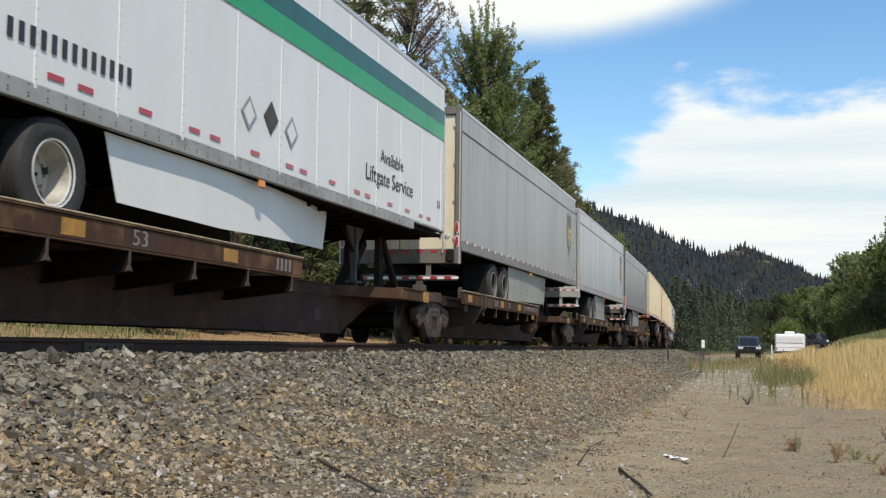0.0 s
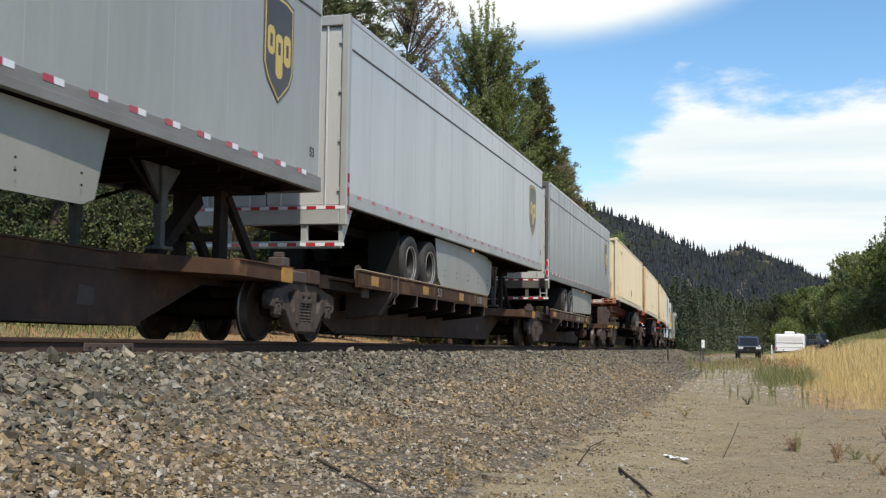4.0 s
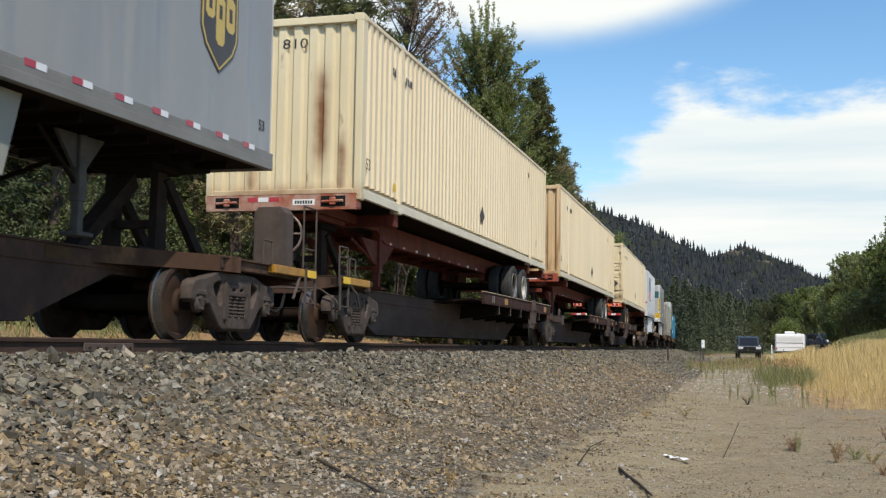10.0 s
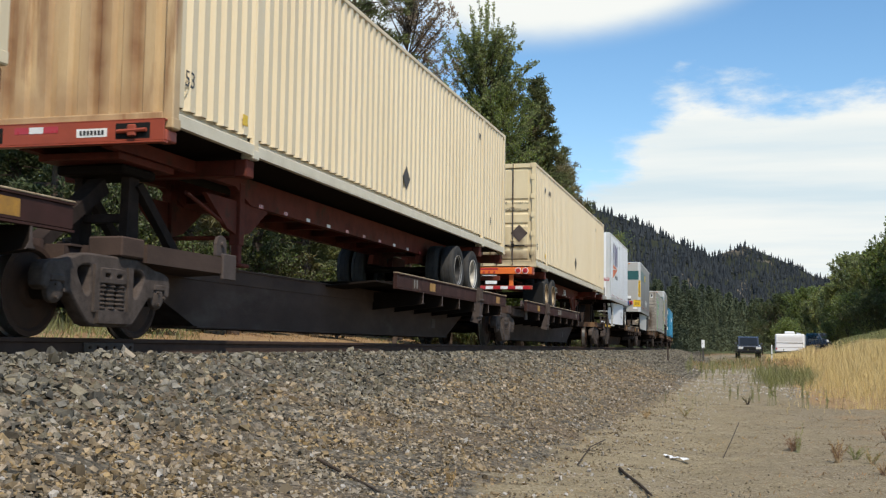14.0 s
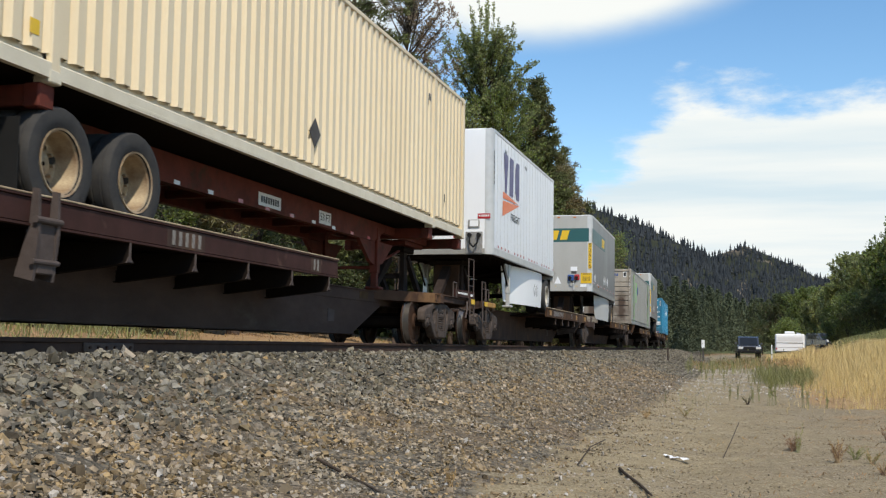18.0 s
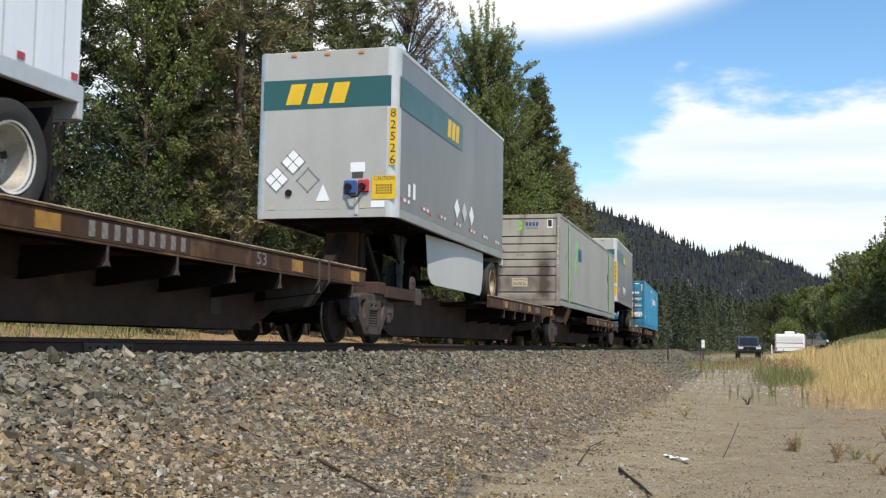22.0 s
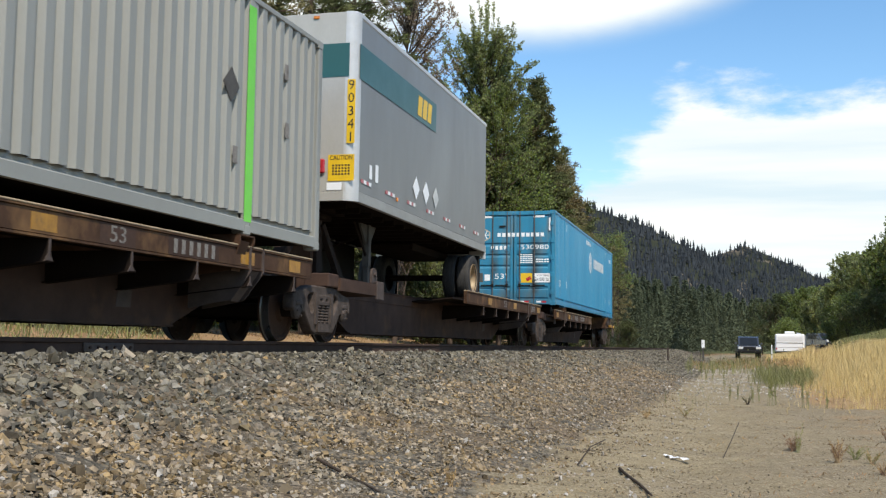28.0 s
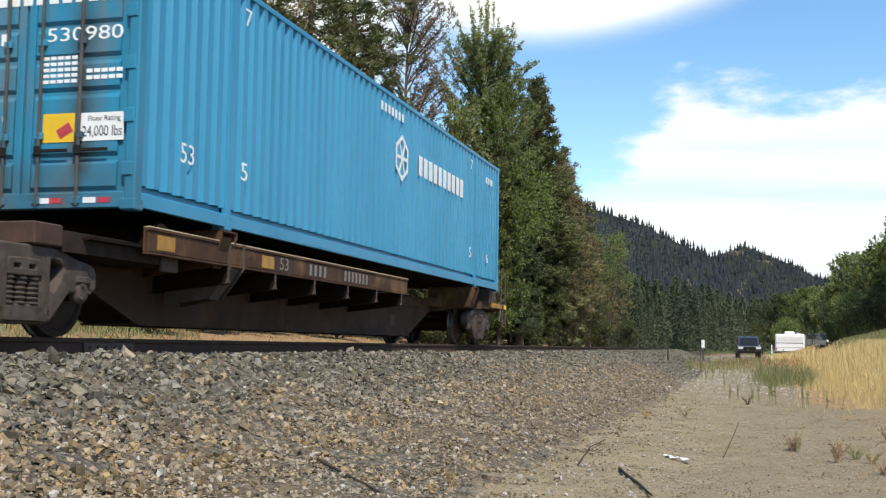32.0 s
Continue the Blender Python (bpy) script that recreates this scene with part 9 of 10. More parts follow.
# a deeper row closes the wood: copies of the same kinds of pine
ROW = [o for o in scene.objects if o.name.startswith("pine_tree")]
ROW = sorted(ROW, key=lambda o: sum(len(c.data.polygons) for c in o.children))[:6]
for k, (px, dist, size) in enumerate(((-90, 56, 1.0), (40, 60, 1.05), (150, 54, 0.5), (200, 68, 0.6), (290, 58, 1.05), (380, 62, 1.0), (480, 60, 1.0), (590, 62, 1.0), (610, 72, 1.0), (870, 84, 0.92), (930, 90, 0.95), (1000, 98, 0.80), (1015, 110, 0.80), (975, 66, 0.55), (925, 60, 0.5), (1045, 92, 0.6), (1070, 130, 0.75), (1095, 150, 0.8))):
    x, y, z = spot(bearing(px), dist)
    src = ROW[k * 5 % len(ROW)]
    cp = copy_thing(src, pose(x, y, z - 0.1, 0, 0, k * 73 % 360))
    cp.scale = (size, size, size)
# trees to the right of the road
for px, dist, h, sp, seed, lf in ((1385, 150, 7.6, 4.0, 31, LEAF_DULL), (1432, 140, 7.2, 3.6, 32, LEAF), (1350, 190, 8, 4.2, 36, LEAF_DULL), (1465, 120, 5.6, 3.0, 37, LEAF_OLIVE), (1600, 90, 8.5, 3.4, 35, LEAF), (1650, 85, 10, 3.4, 38, LEAF)):
    plant_spray(bearing(px), dist, h, sp, 0.5, seed, lf, "bushy green tree beyond the dry grass", leaf_size=0.17, crowd=1.3, shoots=10)
for px, dist, h, sp, seed, lf in ((1512, 100, 7.9, 2.3, 33, LEAF_OLIVE), (1556, 96, 7.8, 2.4, 34, LEAF_OLIVE), (1485, 104, 5.6, 2.0, 39, LEAF_OLIVE)):
    plant_spray(bearing(px), dist, h, sp, 0.5, seed, lf, "tall green tree with rising shoots beyond the dry grass", leaf_size=0.15, crowd=1.5, shoots=10, wide_at=0.45)
for k, (px, dist, h) in enumerate(((1350, 165, 5.0), (1395, 130, 4.2), (1440, 122, 4.6), (1470, 112, 4.2), (1500, 92, 4.0), (1535, 90, 4.4), (1570, 88, 4.2), (1610, 86, 4.4))):
    plant_leafy(bearing(px), dist, h, 2.8, 0.1, 70 + k, (LEAF_DULL, LEAF, LEAF_DULL)[k % 3], "dense green bush under the trees", 0.9, 0.13, None, "bush", "bush")
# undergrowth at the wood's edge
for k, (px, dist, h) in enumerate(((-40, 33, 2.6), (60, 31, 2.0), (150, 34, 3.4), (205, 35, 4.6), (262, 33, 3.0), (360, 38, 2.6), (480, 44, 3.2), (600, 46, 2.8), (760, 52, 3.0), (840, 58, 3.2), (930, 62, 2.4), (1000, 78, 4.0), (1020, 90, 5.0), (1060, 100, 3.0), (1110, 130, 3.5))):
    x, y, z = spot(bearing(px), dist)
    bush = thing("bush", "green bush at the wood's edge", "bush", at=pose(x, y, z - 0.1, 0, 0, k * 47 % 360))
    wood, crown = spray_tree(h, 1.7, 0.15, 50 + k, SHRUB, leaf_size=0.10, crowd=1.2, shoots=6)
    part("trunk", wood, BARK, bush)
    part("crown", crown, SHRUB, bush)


# ---- far woods and hills ----
def cone_trees(name, places, heights, mat, label, seed):
    """Far conifers as slim ragged double cones, one mesh."""
    rnd = np.random.RandomState(seed)
    n, m = len(places), 6
    ang = np.arange(m) * FULL / m
    levels = ((0.08, 1.0, 0.55), (0.42, 0.72, 1.02))
    vs, fs = [], []
    off = 0
    for base, wide, top in levels:
        r = heights * 0.17 * wide * rnd.uniform(0.75, 1.2, n)
        rim = np.stack([np.cos(ang)[None] * r[:, None] * rnd.uniform(0.7, 1.25, (n, m)), np.sin(ang)[None] * r[:, None] * rnd.uniform(0.7, 1.25, (n, m)), np.broadcast_to((heights * base)[:, None], (n, m)) + rnd.normal(0, 0.03, (n, m)) * heights[:, None]], -1) + places[:, None]
        tip = places + np.stack([np.zeros(n), np.zeros(n), heights * top], -1)
        v = np.concatenate([rim, tip[:, None]], 1)
        idx = off + np.arange(n)[:, None] * (m + 1)
        f = np.stack([np.stack([idx[:, 0] + i, idx[:, 0] + (i + 1) % m, idx[:, 0] + m], -1) for i in range(m)], 1)
        vs.append(v.reshape(-1, 3))
        fs.append(f.reshape(-1, 3))
        off += n * (m + 1)
    me = quick_mesh(name, np.concatenate(vs), np.concatenate(fs), mat, 3)
    return tagged(new(name, me), label, "forest", kind="stuff")


def hill(name, az, ridge, near, far, label, seed, count, tree_h):
    """A long forested slope: az (degrees left of the track) and ridge height along it; rises from near to far metres."""
    rnd = np.random.RandomState(seed)
    n, m = 60, 16
    A = np.linspace(az[0], az[-1], n)
    Hh = np.interp(A, az, ridge)
    v = []
    for i in range(n):
        for k in range(m + 3):
            t = k / m
            d = near + (far - near) * t
            z = Hh[i] * (min(t, 1) ** 1.25 if t <= 1 else 1 - (t - 1) * 3) + 6 * math.sin(i * 0.9 + k * 1.3) * min(t, 1) * (1 if t < 1 else 0)
            v.append((-d * math.sin(radians(A[i])), d * math.cos(radians(A[i])), z))
    idx = np.array([(i * (m + 3) + k, i * (m + 3) + k + 1, (i + 1) * (m + 3) + k + 1, (i + 1) * (m + 3) + k) for i in range(n - 1) for k in range(m + 2)])
    me = quick_mesh(name, np.array(v), idx, HILL_SOIL, 4)
    tagged(new(name, me), label, "hill", kind="structure")
    a = rnd.uniform(A[0], A[-1], count)
    t = rnd.uniform(0.03, 1.0, count) ** 0.8
    hh = np.interp(a, A, Hh)
    d = near + (far - near) * t
    p = np.stack([-d * np.sin(np.radians(a)), d * np.cos(np.radians(a)), hh * t ** 1.25 - 1.5], -1)
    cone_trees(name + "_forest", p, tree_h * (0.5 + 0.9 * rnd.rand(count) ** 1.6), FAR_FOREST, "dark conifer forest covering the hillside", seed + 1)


def make_far():
    b = bearing
    hill("hill_west", [b(1340), b(1290), b(1245), b(1200), b(1130), b(1080), b(1030), b(900), b(700), b(300)][::1], [45, 98, 125, 139, 166, 177, 190, 212, 220, 180], 900, 1500, "long dark wooded ridge across the valley", 71, 11000, 12)
    hill("hill_north", [b(1640), b(1560), b(1490), b(1450), b(1400), b(1360), b(1320), b(1290), b(1240), b(1100)], [90, 118, 146, 154, 183, 204, 224, 212, 190, 150], 1800, 2500, "rounded wooded hill behind the ridge", 81, 8000, 13)
    rnd = np.random.RandomState(9)
    # the wood along the valley floor: small ragged conifers, one mesh
    vs, fs, off = [], [], 0
    for k in range(240):
        px = rnd.uniform(1035, 1350)
        d = rnd.uniform(150, 330)
        a = b(px)
        h = np.interp(px, [1035, 1120, 1200, 1350], [14, 12.6, 11.2, 8.8]) * rnd.uniform(0.62, 1.08) * (d / 190) ** 0.75
        n = 1150
        t = rnd.rand(n) ** 0.8
        r = h * 0.17 * (1.02 - t) ** 0.8 * rnd.uniform(0.65, 1.1, n) + 0.1
        th = rnd.uniform(0, FULL, n)
        c = np.stack([r * np.cos(th) - d * math.sin(radians(a)), r * np.sin(th) + d * math.cos(radians(a)), 0.5 + h * (0.04 + 0.96 * t)], -1)
        w = np.stack([np.cos(th), np.sin(th), rnd.normal(-0.1, 0.5, n)], -1)
        v, f = needles(c, w, h * 0.046, h * 0.016, rnd)
        vs.append(v)
        fs.append(f + off)
        off += len(v)
    me = quick_mesh("valley_wood", np.concatenate(vs), np.concatenate(fs), MID_FOREST, 3)
    tagged(new("valley_wood", me), "green conifer wood along the valley floor", "forest", kind="stuff")


def deep_wood():
    """The shaded undergrowth that fills the wood behind the first trees, one mesh."""
    rnd = np.random.RandomState(12)
    vs, fs, off = [], [], 0
    for k in range(290):
        px = rnd.uniform(-260, 1010 if k < 150 else 740)
        d = rnd.uniform(58, 78) + max(0, px - 700) * 0.06 + (18 if k >= 150 else 0)
        an = bearing(px)
        h, w = rnd.uniform(3.5, 8.5), rnd.uniform(1.3, 2.2)
        if k >= 150:
            h, w = rnd.uniform(11, 19), rnd.uniform(1.6, 2.4)
        n = 330
        t = rnd.rand(n)
        th = rnd.uniform(0, FULL, n)
        r = w * np.sqrt(rnd.rand(n)) * (1.1 - 0.8 * t)
        c = np.stack([r * np.cos(th) - d * math.sin(radians(an)), r * np.sin(th) + d * math.cos(radians(an)), 1.6 + h * t], -1)
        v, f = blades(c, rnd.normal(0, 1, (n, 3)), 0.55, 0.34, rnd)
        vs.append(v)
        fs.append(f + off)
        off += len(v)
    me = quick_mesh("wood_undergrowth", np.concatenate(vs), np.concatenate(fs), NEEDLE, 4)
    tagged(new("wood_undergrowth", me), "shaded green undergrowth between the trunks", "undergrowth", kind="stuff")


make_far()
deep_wood()


# ---- grass and weeds ----
def grass_mesh(name, x, y, height, width, mat, seed, lean=0.25, base_drop=0.03, straight=False):
    """Upright blades, each a bent strip of two quads ending in a point."""
    rnd = np.random.RandomState(seed)
    n = len(x)
    z = ground_height(x, y) - base_drop
    h = height * rnd.uniform(0.55, 1.25, n)
    t = rnd.uniform(0, FULL, n)
    w = width * rnd.uniform(0.6, 1.4, n)
    side = np.stack([np.cos(t), np.sin(t), np.zeros(n)], -1) * w[:, None] * 0.5
    bend = np.stack([rnd.normal(0, lean, n), rnd.normal(0, lean, n), np.zeros(n)], -1) * h[:, None]
    p0 = np.stack([x, y, z], -1)
    up = np.array([0, 0, 1.0])
    p1 = p0 + up * (h * 0.55)[:, None] + bend * 0.35
    p2 = p0 + up * h[:, None] + bend
    v = np.stack([p0 - side, p0 + side, p1 + side * 0.8, p1 - side * 0.8, p2 + side * 0.35, p2 - side * 0.35], 1).reshape(-1, 3)
    i = np.arange(n)[:, None] * 6
    if straight:
        v = np.stack([p0 - side, p0 + side, p2 + side * 0.3, p2 - side * 0.3], 1).reshape(-1, 3)
        return quick_mesh(name, v, np.arange(n * 4).reshape(-1, 4), mat, 4)
    f = np.concatenate([i + np.array([[0, 1, 2, 3]]), i + np.array([[3, 2, 4, 5]])], 1).reshape(-1, 4)
    return quick_mesh(name, v, f, mat, 4)


def make_grass():
    rnd = np.random.RandomState(31)
    # tall golden stand on the rise to the right
    n = 150000
    y = 20.5 + 62 * rnd.rand(n) ** 1.5
    x = -0.2 + 0.02 * y + rnd.rand(n) ** 1.0 * (3.4 + 0.17 * y)
    edge = 0.9 * cosine_noise(x, y, 0.9) + 0.6 * cosine_noise(x, y, 2.3, 2.0)
    dense = np.clip((x - 0.35 - 0.012 * y + 0.6 * edge) / (1.7 + 0.022 * y), 0.0, 1.0) ** 1.3 * np.clip((y - 21.5 + 1.5 * edge) / 13, 0.0, 1)
    keep = rnd.rand(n) < dense
    x, y, dense = x[keep], y[keep], dense[keep]
    h = np.interp(y, [22, 28, 60], [0.34, 0.46, 0.55]) * (0.5 + 0.55 * dense)
    tagged(new("dry_grass", grass_mesh("dry_grass", x, y, h, 0.003 + 0.00017 * y, DRY_GRASS, 1, 0.26, straight=True)), "tall dry golden grass on the bank", "grass", kind="stuff")
    # thin stand of green stalks along its front and by the road
    n = 1300
    y = 20 + 50 * rnd.rand(n) ** 1.3
    x = -2.2 + rnd.rand(n) * (2.6 + 0.05 * y)
    k = cosine_noise(x, y, 1.7, 4.0) + 0.7 * cosine_noise(x, y, 3.9, 1.0)
    keep = (k > 0.95) & (np.abs(x - track_x(y)) > 4.9)
    tagged(new("green_weeds", grass_mesh("green_weeds", x[keep], y[keep], 0.34, 0.009, GREEN_GRASS, 2, 0.2)), "green stalky weeds beside the gravel road", "weeds", kind="stuff")
    # verge behind the track
    n = 26000
    y = 3 + 110 * rnd.rand(n) ** 1.6
    d = -4.4 - rnd.rand(n) ** 1.3 * 9.5
    x = track_x(y) + d
    keep = (-x < 0.64 * y) | (rnd.rand(n) < 0.25)
    x, y = x[keep], y[keep]
    tagged(new("verge_grass", grass_mesh("verge_grass", x, y, 0.10, 0.022, TAN_GRASS, 3, 0.7)), "short bleached grass on the verge behind the track", "grass", kind="stuff")
    n = 16000
    y = 3 + 100 * rnd.rand(n) ** 1.6
    d = -5.0 - rnd.rand(n) * 9.0
    x = track_x(y) + d
    k = cosine_noise(x, y, 0.55, 3.0)
    keep = (k > 0.62) | ((-x > 0.60 * y) & (k > -0.25))
    tagged(new("verge_weeds", grass_mesh("verge_weeds", x[keep], y[keep], 0.15, 0.024, GREEN_GRASS, 4, 0.6)), "green weeds on the verge behind the track", "weeds", kind="stuff")


make_grass()


def make_rank_verge():
    """Rank green weeds where the verge meets the wood, near the bend of the lane."""
    rnd = np.random.RandomState(44)
    n = 9000
    y = rnd.uniform(15, 34, n)
    x = track_x(y) - 4.6 - 9.0 * rnd.rand(n)
    k = cosine_noise(x, y, 0.8, 1.0)
    keep = (-x > (0.56 + 0.05 * k) * y) & (rnd.rand(n) < 0.55 + 0.45 * k)
    tagged(new("rank_weeds", grass_mesh("rank_weeds", x[keep], y[keep], 0.34, 0.022, GREEN_GRASS, 45, 0.5)), "rank green weeds at the wood's foot", "weeds", kind="stuff")


make_rank_verge()


def make_litter():
    """Dry straw and leaf litter lying thinly over the dirt, one mesh."""
    rnd = np.random.RandomState(57)
    n = 9000
    y = 7.5 + 24 * rnd.rand(n) ** 1.5
    x = track_x(y) + rnd.uniform(5.0, 10.5, n)
    k = cosine_noise(x, y, 1.2, 5.0) + 0.8 * cosine_noise(x, y, 3.1, 2.0) + 0.25 * np.clip(x, -1, 1.5)
    keep = rnd.rand(n) < np.clip(0.30 + 0.55 * k, 0.05, 1.0)
    tagged(new("straw_litter", grass_mesh("straw_litter", x[keep], y[keep], 0.035, 0.010, TAN_GRASS, 58, 1.2, 0.008, True)), "dry straw and dead leaves scattered on the dirt", "litter", kind="stuff")


make_litter()


def weed(x, y, h, stems, seed, mats, label, name="weed", flare=0.55, leaf=1.0):
    """One low weed: leaning stems with small leaves. flare: how far the stems lean out."""
    rnd = np.random.RandomState(seed)
    w = thing(name, label, "weed", at=pose(x, y, float(ground_height(x, y)) - 0.01))
    c, d = [], []
    for k in range(stems):
        t, ln, fl = rnd.uniform(0, FULL), h * rnd.uniform(0.5, 1.05), flare * rnd.uniform(0.3, 1.2)
        tip = Vector((math.cos(t) * ln * fl, math.sin(t) * ln * fl, ln))
        mid_ = tip * 0.5 + Vector((0, 0, ln * 0.10))
        root = Vector((rnd.normal(0, 0.02), rnd.normal(0, 0.02), 0))
        part("stem", limb_tubes([(root, mid_, 0.004, 0.003), (mid_, tip, 0.003, 0.0015)], 4), mats[0], w)
        for f in rnd.uniform(0.25, 1.0, int(14 * leaf)):
            c.append(np.array(tip) * f + np.array((0, 0, ln * 0.10)) * (1 - abs(2 * f - 1)) + rnd.normal(0, 0.012, 3))
            d.append(np.array(tip) / ln + rnd.normal(0, 0.7, 3))
    v, f = blades(np.array(c), np.array(d) + np.array([0, 0, 0.6]), 0.080 * h ** 0.5, 0.013 * h ** 0.5, rnd)
    part("leafage", quick_mesh("leafage", v, f, mats[1], 4), mats[1], w)
    return w


weed(0.30, 13.55, 0.20, 16, 1, (REDDISH, REDDISH), "low reddish dry weed on the dirt", flare=0.8)
weed(0.36, 13.5, 0.33, 5, 2, (GREEN_GRASS, GREEN_GRASS), "small upright green weed on the dirt", flare=0.3)
weed(0.72, 12.6, 0.27, 18, 3, (TAN_GRASS, REDDISH), "dry tan weed tuft on the dirt")
weed(0.92, 12.9, 0.17, 14, 4, (GREEN_GRASS, GREEN_GRASS), "low green weed tuft on the dirt", flare=0.9)
weed(1.06, 12.5, 0.17, 12, 8, (TAN_GRASS, GREEN_GRASS), "low yellow-green weed tuft on the dirt", flare=0.8)
weed(1.52, 15.6, 0.30, 12, 5, (REDDISH, REDDISH), "dry brown weed tuft on the dirt", flare=0.7)
weed(1.05, 11.3, 0.12, 12, 6, (REDDISH, TAN_GRASS), "small dry weed on the dirt", flare=0.9)
weed(-0.35, 24.6, 0.22, 12, 7, (TWIG, LEAF_DULL), "low dark weed on the dirt", flare=0.8)
weed(-2.25, 8.15, 0.14, 10, 9, (TAN_GRASS, TAN_GRASS), "dry grass tuft at the foot of the ballast")
weed(-1.75, 17.6, 0.16, 12, 12, (TAN_GRASS, TAN_GRASS), "dry weed tuft by the ballast", flare=0.8)
weed(-1.30, 19.4, 0.18, 12, 11, (TAN_GRASS, GREEN_GRASS), "dry weed tuft by the ballast", flare=0.8)
for k, (px, dist, h) in enumerate(((1366, 24, 1.02), (1361, 23.6, 0.85), (1371, 24.4, 0.6), (1331, 25.5, 0.42), (1342, 26, 0.40), (1292, 26.5, 0.42), (1305, 27, 0.36), (1419, 23.4, 0.62), (1428, 23.6, 0.42), (1462, 23.2, 0.40), (1282, 34, 0.75), (1262, 40, 0.8), (1242, 42, 0.9), (1225, 44, 0.9), (1218, 45, 0.7), (1250, 38, 0.55))):
    an = bearing(px)
    weed(-dist * math.sin(radians(an)), dist * math.cos(radians(an)), h, 5, 20 + k, (GREEN_GRASS, GREEN_GRASS), "tall thin green weed stalks by the gravel", flare=0.07, leaf=1.3)
# a soft green clump in front of the dry stand
rnd_ = np.random.RandomState(77)
an_, di_ = np.array([bearing(p) for p in np.concatenate([1372 + 19 * rnd_.normal(0, 1, 1500), 1420 + 13 * rnd_.normal(0, 1, 700)])]), 40.5 + 2.3 * rnd_.normal(0, 1, 2200)
tagged(new("green_clump", grass_mesh("green_clump", -di_ * np.sin(np.radians(an_)), di_ * np.cos(np.radians(an_)), 0.52, 0.009, GREEN_GRASS, 6, 0.4)), "soft clump of green grass before the dry grass", "grass", kind="stuff")
# rank grass at the road's end and on the crest of the bank
for lo_, hi_, d0_, d1_, cnt_, h_, sd_, mt_, lab_ in ((1215, 1350, 48, 66, 520, 0.50, 8, GREEN_GRASS, "rank green grass beside the road"), (1225, 1420, 54, 74, 1600, 0.34, 9, TAN_GRASS, "dry tan grass beside the road"), (1355, 1440, 70, 86, 1500, 0.70, 11, DRY_GRASS, "dry golden grass before the camper"), (1478, 1620, 66, 80, 2600, 1.15, 10, GREEN_GRASS, "green weeds on the crest of the bank")):
    rnd_ = np.random.RandomState(sd_)
    an_, di_ = np.array([bearing(p) for p in rnd_.uniform(lo_, hi_, cnt_)]), rnd_.uniform(d0_, d1_, cnt_)
    tagged(new("rank_grass", grass_mesh("rank_grass", -di_ * np.sin(np.radians(an_)), di_ * np.cos(np.radians(an_)), h_, 0.022, mt_, sd_, 0.25)), lab_, "grass", kind="stuff")
for k, (px, dist, h, s) in enumerate(((1362, 42, 0.5, 0.7), (1384, 42.5, 0.55, 0.8), (1240, 56, 0.8, 1.0), (1275, 58, 0.7, 1.0), (1310, 62, 0.6, 0.9))):
    plant_leafy(bearing(px), dist, h + 0.2, s, 0.1, 80 + k, LEAF_DULL, "low green shrub beside the road", 0.35, 0.075, None, "shrub", "bush")


def stick(points, r, mat, label, name="stick"):
    st = thing(name, label, "stick")
    pts = [Vector((x, y, float(ground_height(x, y)) + r * 0.8 + lift)) for x, y, lift in points]
    sh = Shape()
    for k, (p, q) in enumerate(zip(pts, pts[1:])):
        sh.tube(p, q, r * (1 - 0.12 * k), r * (1 - 0.12 * (k + 1)), 7)
    part("wood", sh, mat, st, smooth=True)
    return st


stick([(-3.09, 7.61, 0.02), (-2.93, 7.5, 0.015), (-2.79, 7.42, 0.01), (-2.65, 7.33, 0.01), (-2.46, 7.15, 0.015)], 0.013, TWIG, "dark weathered stick lying on the gravel")
stick([(-1.32, 10.75, 0.01), (-1.2, 10.2, 0.02), (-1.0, 9.5, 0.0), (-0.85, 8.9, 0.0)], 0.016, TWIG, "dark crooked stick on the dirt")
stick([(-1.75, 10.95, 0.01), (-1.78, 12.0, 0.03), (-1.76, 13.0, 0.04)], 0.007, TWIG, "thin dead twig on the dirt", "twig")
stick([(-0.44, 12.5, 0.0), (-0.40, 14.2, 0.06), (-0.35, 16.2, 0.16)], 0.006, TWIG, "thin leaning dead twig", "twig")
stick([(-2.9, 12.6, 0.0), (-2.6, 13.1, 0.02)], 0.008, TWIG, "short dead twig on the gravel", "twig")

scrap = thing("scrap", "torn strip of white plastic on the dirt", "litter", at=pose(-0.88, 11.86, float(ground_height(-0.88, 11.86)) + 0.006, 0, 0, -57))
sv, sf = [], []
for k in range(9):
    w_ = 0.022 + 0.014 * math.sin(k * 2.1)
    sv += [(-0.29 + k * 0.0725, 0.018 * math.sin(k * 1.3) - w_, 0.012 + 0.012 * (k % 3)), (-0.29 + k * 0.0725, 0.018 * math.sin(k * 1.3) + w_, 0.026 + 0.012 * ((k + 1) % 2))]
for k in range(8):
    sf.append((2 * k, 2 * k + 2, 2 * k + 3, 2 * k + 1))
part("strip", Shape().add(sv, sf), WHITE_CLEAN, scrap)


# ---- vehicles and posts down the road ----
def at_view(px, dist):
    an = bearing(px)
    return -dist * math.sin(radians(an)), dist * math.cos(radians(an))


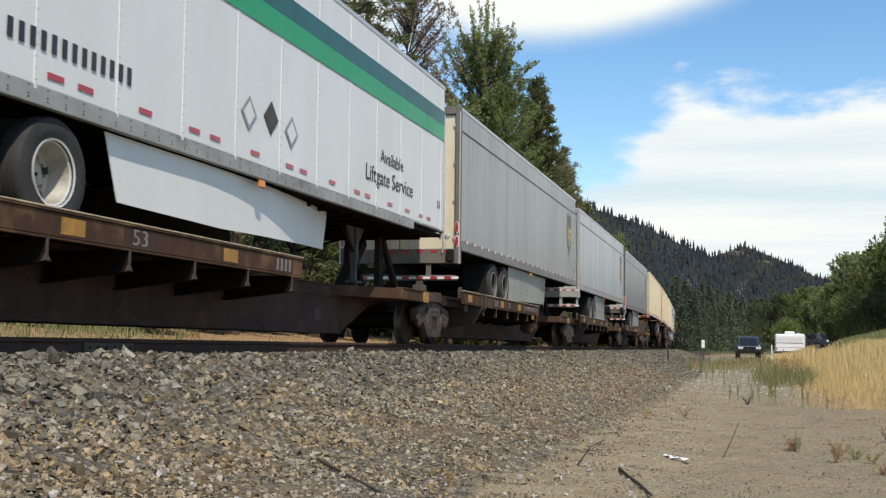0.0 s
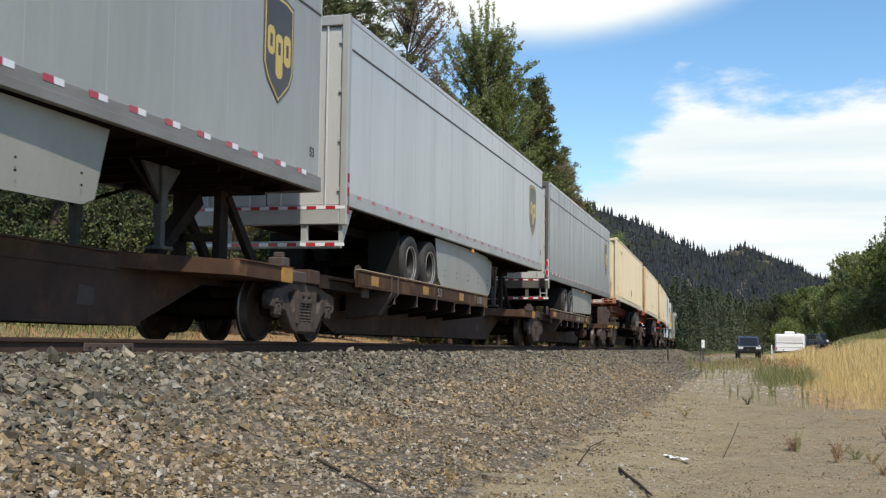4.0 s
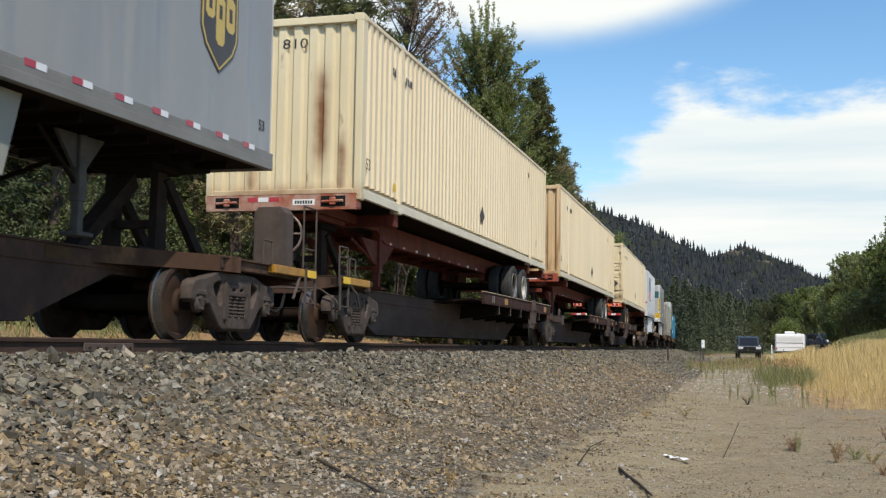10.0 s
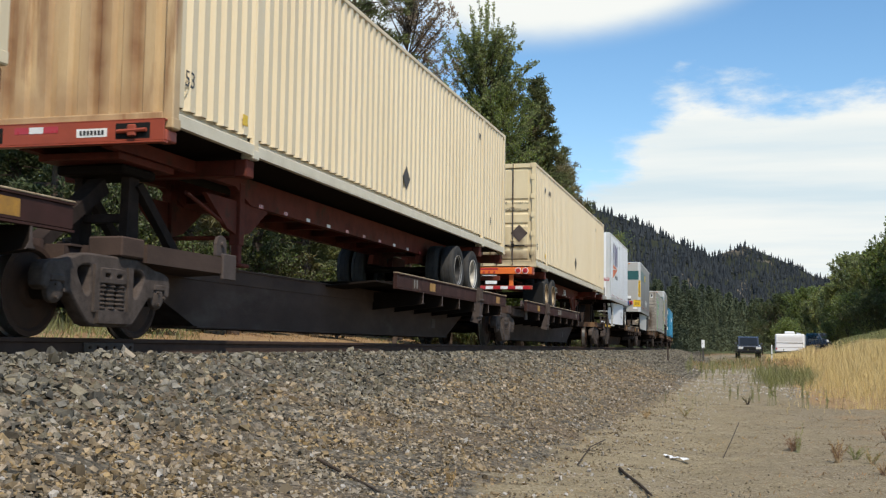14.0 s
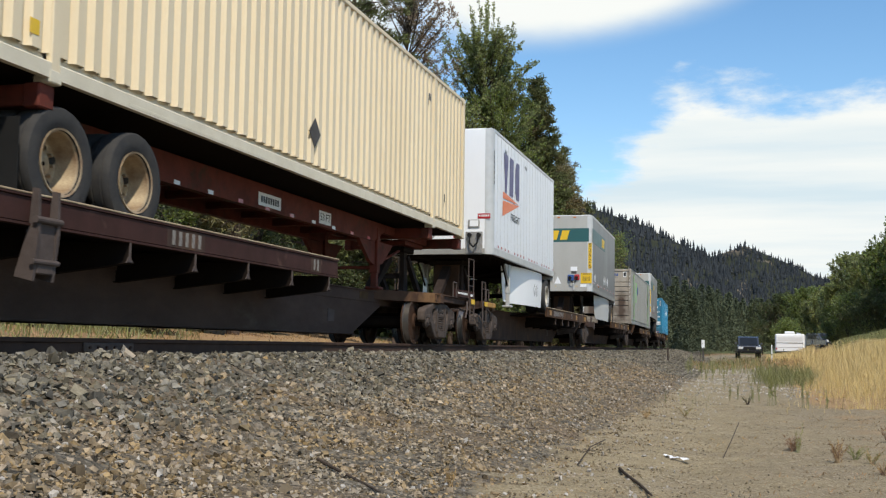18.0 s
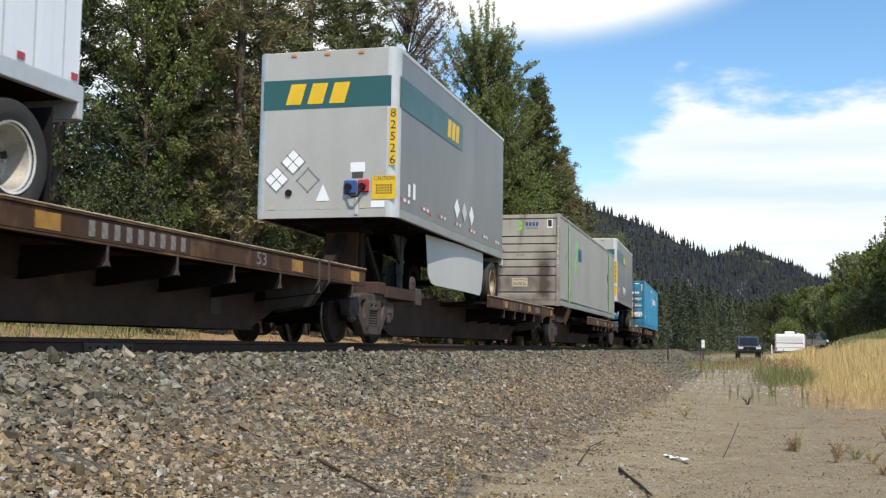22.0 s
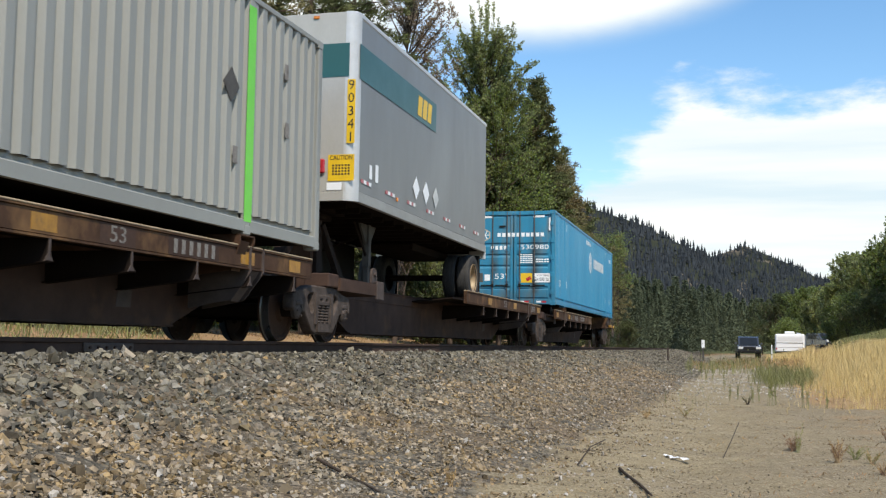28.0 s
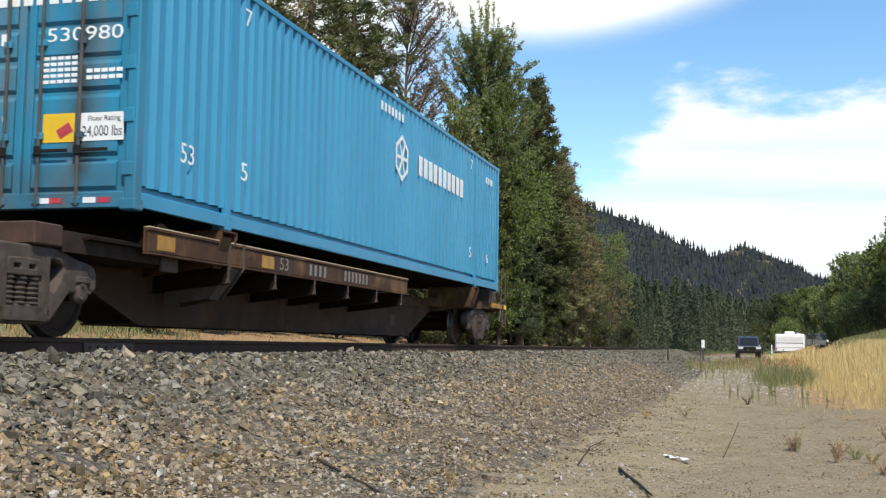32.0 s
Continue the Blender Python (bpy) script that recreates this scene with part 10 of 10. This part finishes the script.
def car(px, dist, paint, label, turn, name, tall):
    """A parked car facing the camera, in parts."""
    x, y = at_view(px, dist)
    ca = thing(name, label, "car", at=pose(x, y, float(ground_height(x, y)), 0, 0, turn))
    h = tall
    part("body", Shape().prism([(-2.3, 0.45), (-2.35, 0.75), (-2.2, 0.95 * h / 1.8 + 0.05), (-1.2, 1.08 * h / 1.8), (2.2, 1.1 * h / 1.8), (2.3, 0.8), (2.25, 0.42)], "x", -0.95, 0.95), paint, ca)
    cab = Shape().prism([(-1.25, 1.06 * h / 1.8), (-0.55, h - 0.06), (-0.3, h), (1.7, h - 0.02), (2.1, 1.08 * h / 1.8)], "x", -0.82, 0.82)
    part("cabin", cab, paint, ca)
    part("windscreen", Shape().add([(-0.72, -1.215, 1.10 * h / 1.8), (0.72, -1.215, 1.10 * h / 1.8), (0.66, -0.60, h - 0.10), (-0.66, -0.60, h - 0.10), (-0.72, -1.235, 1.10 * h / 1.8), (0.72, -1.235, 1.10 * h / 1.8), (0.66, -0.62, h - 0.10), (-0.66, -0.62, h - 0.10)], [(4, 5, 6, 7), (0, 3, 2, 1), (0, 1, 5, 4), (1, 2, 6, 5), (2, 3, 7, 6), (3, 0, 4, 7)]), CAR_GLASS, ca)
    for s in (-1, 1):
        boxed("side_window", (min(s * 0.815, s * 0.83), -0.5, 1.15 * h / 1.8), (max(s * 0.815, s * 0.83), 1.5, h - 0.14), CAR_GLASS, ca, b=0.004)
        boxed("headlight", (s * 0.70 - 0.19, -2.37, 0.72), (s * 0.70 + 0.19, -2.22, 0.92), LAMP_LENS, ca, "clear glinting headlight", 0.03)
        boxed("mirror", (min(s * 0.93, s * 1.12), -0.95, 1.1), (max(s * 0.93, s * 1.12), -0.82, 1.28), paint, ca, b=0.02)
        for yy in (-1.45, 1.45):
            wh = part("wheel", Shape().lathe([(-0.11, 0.2), (-0.12, 0.33), (-0.08, 0.36), (0.08, 0.36), (0.12, 0.33), (0.11, 0.2)], (s * 0.82, yy, 0.36), "x", 20), RUBBER, ca, smooth=True)
            part("rim", Shape().lathe([(0.0, 0.02), (0.10, 0.06), (0.10, 0.20), (0.0, 0.21)], (s * 0.83, yy, 0.36), "x", 16), ALUMINIUM, wh)
    boxed("grille", (-0.48, -2.38, 0.66), (0.48, -2.3, 0.92), PLASTIC, ca, b=0.02)
    boxed("bumper", (-0.94, -2.45, 0.42), (0.94, -2.28, 0.64), PLASTIC, ca, "bumper", 0.04)
    return ca


car(1324, 98, CAR_PAINT, "dark blue-grey sport utility vehicle parked on the gravel road", 4, "utility_vehicle", 1.78)
car(1457, 112, CAR_BLUE, "blue-grey car parked behind the dry grass", 25, "parked_car", 1.55)


def camper(px, dist):
    x, y = at_view(px, dist)
    cp = thing("camper_trailer", "white camper trailer with a roof unit, parked by the road", "camper", at=pose(x, y, float(ground_height(x, y)), 0, 0, -3))
    part("body", Shape().box((-1.22, 0.0, 0.55), (1.22, 5.2, 2.10), 0.10), WHITE_CLEAN, cp)
    boxed("rear_panel", (-1.12, -0.025, 0.95), (1.12, 0.005, 1.95), WHITE_CLEAN, cp, "white rear panel", 0.02)
    boxed("rear_window", (-1.0, -0.035, 1.48), (1.0, -0.022, 1.82), REFLECT_WHITE, cp, "pale rear window", 0.01)
    boxed("trim", (-1.1, -0.04, 1.30), (1.1, -0.02, 1.36), STRUT, cp, b=0.005)
    boxed("roof_unit", (-0.45, 1.2, 2.12), (0.35, 2.1, 2.34), WHITE_CLEAN, cp, "white roof air unit", 0.05)
    boxed("roof_vent", (0.50, 2.4, 2.12), (0.85, 2.8, 2.24), WHITE_CLEAN, cp, b=0.02)
    boxed("bumper", (-1.2, -0.15, 0.45), (1.2, 0.02, 0.58), PLASTIC, cp, b=0.02)
    for s in (-1, 1):
        boxed("tail_lamp", (s * 1.1 - 0.06, -0.03, 0.75), (s * 1.1 + 0.06, 0.01, 0.90), RED, cp, b=0.01)
        for yy in (2.6, 3.4):
            wh = part("wheel", Shape().lathe([(-0.1, 0.18), (-0.11, 0.30), (-0.07, 0.34), (0.07, 0.34), (0.11, 0.30), (0.1, 0.18)], (s * 1.05, yy, 0.34), "x", 18), RUBBER, cp, smooth=True)
            part("rim", Shape().lathe([(0.0, 0.02), (0.09, 0.05), (0.09, 0.18), (0.0, 0.19)], (s * 1.06, yy, 0.34), "x", 14), WHITE, wh)
    return cp


camper(1398, 101)


def marker_post(px, dist, h, w, top, label, mat=None):
    x, y = at_view(px, dist)
    po = thing("marker_post", label, "post", at=pose(x, y, float(ground_height(x, y)) - 0.05))
    boxed("post", (-w / 2, -w / 4, 0), (w / 2, w / 4, h), mat or STRUT, po, b=0.006)
    if top:
        boxed("board", (-w * 0.9, -w / 4 - 0.02, h - top), (w * 0.9, -w / 4 - 0.003, h), WHITE_CLEAN, po, "white reflective board", 0.004)
    return po


marker_post(1245, 88, 1.65, 0.13, 0.62, "slim trackside marker post with a white board")
marker_post(1366, 70, 1.1, 0.07, 0.0, "thin white roadside stake", WHITE)
marker_post(1183, 58, 0.75, 0.09, 0.0, "short dark stake beside the ballast", TWIG)

motions()
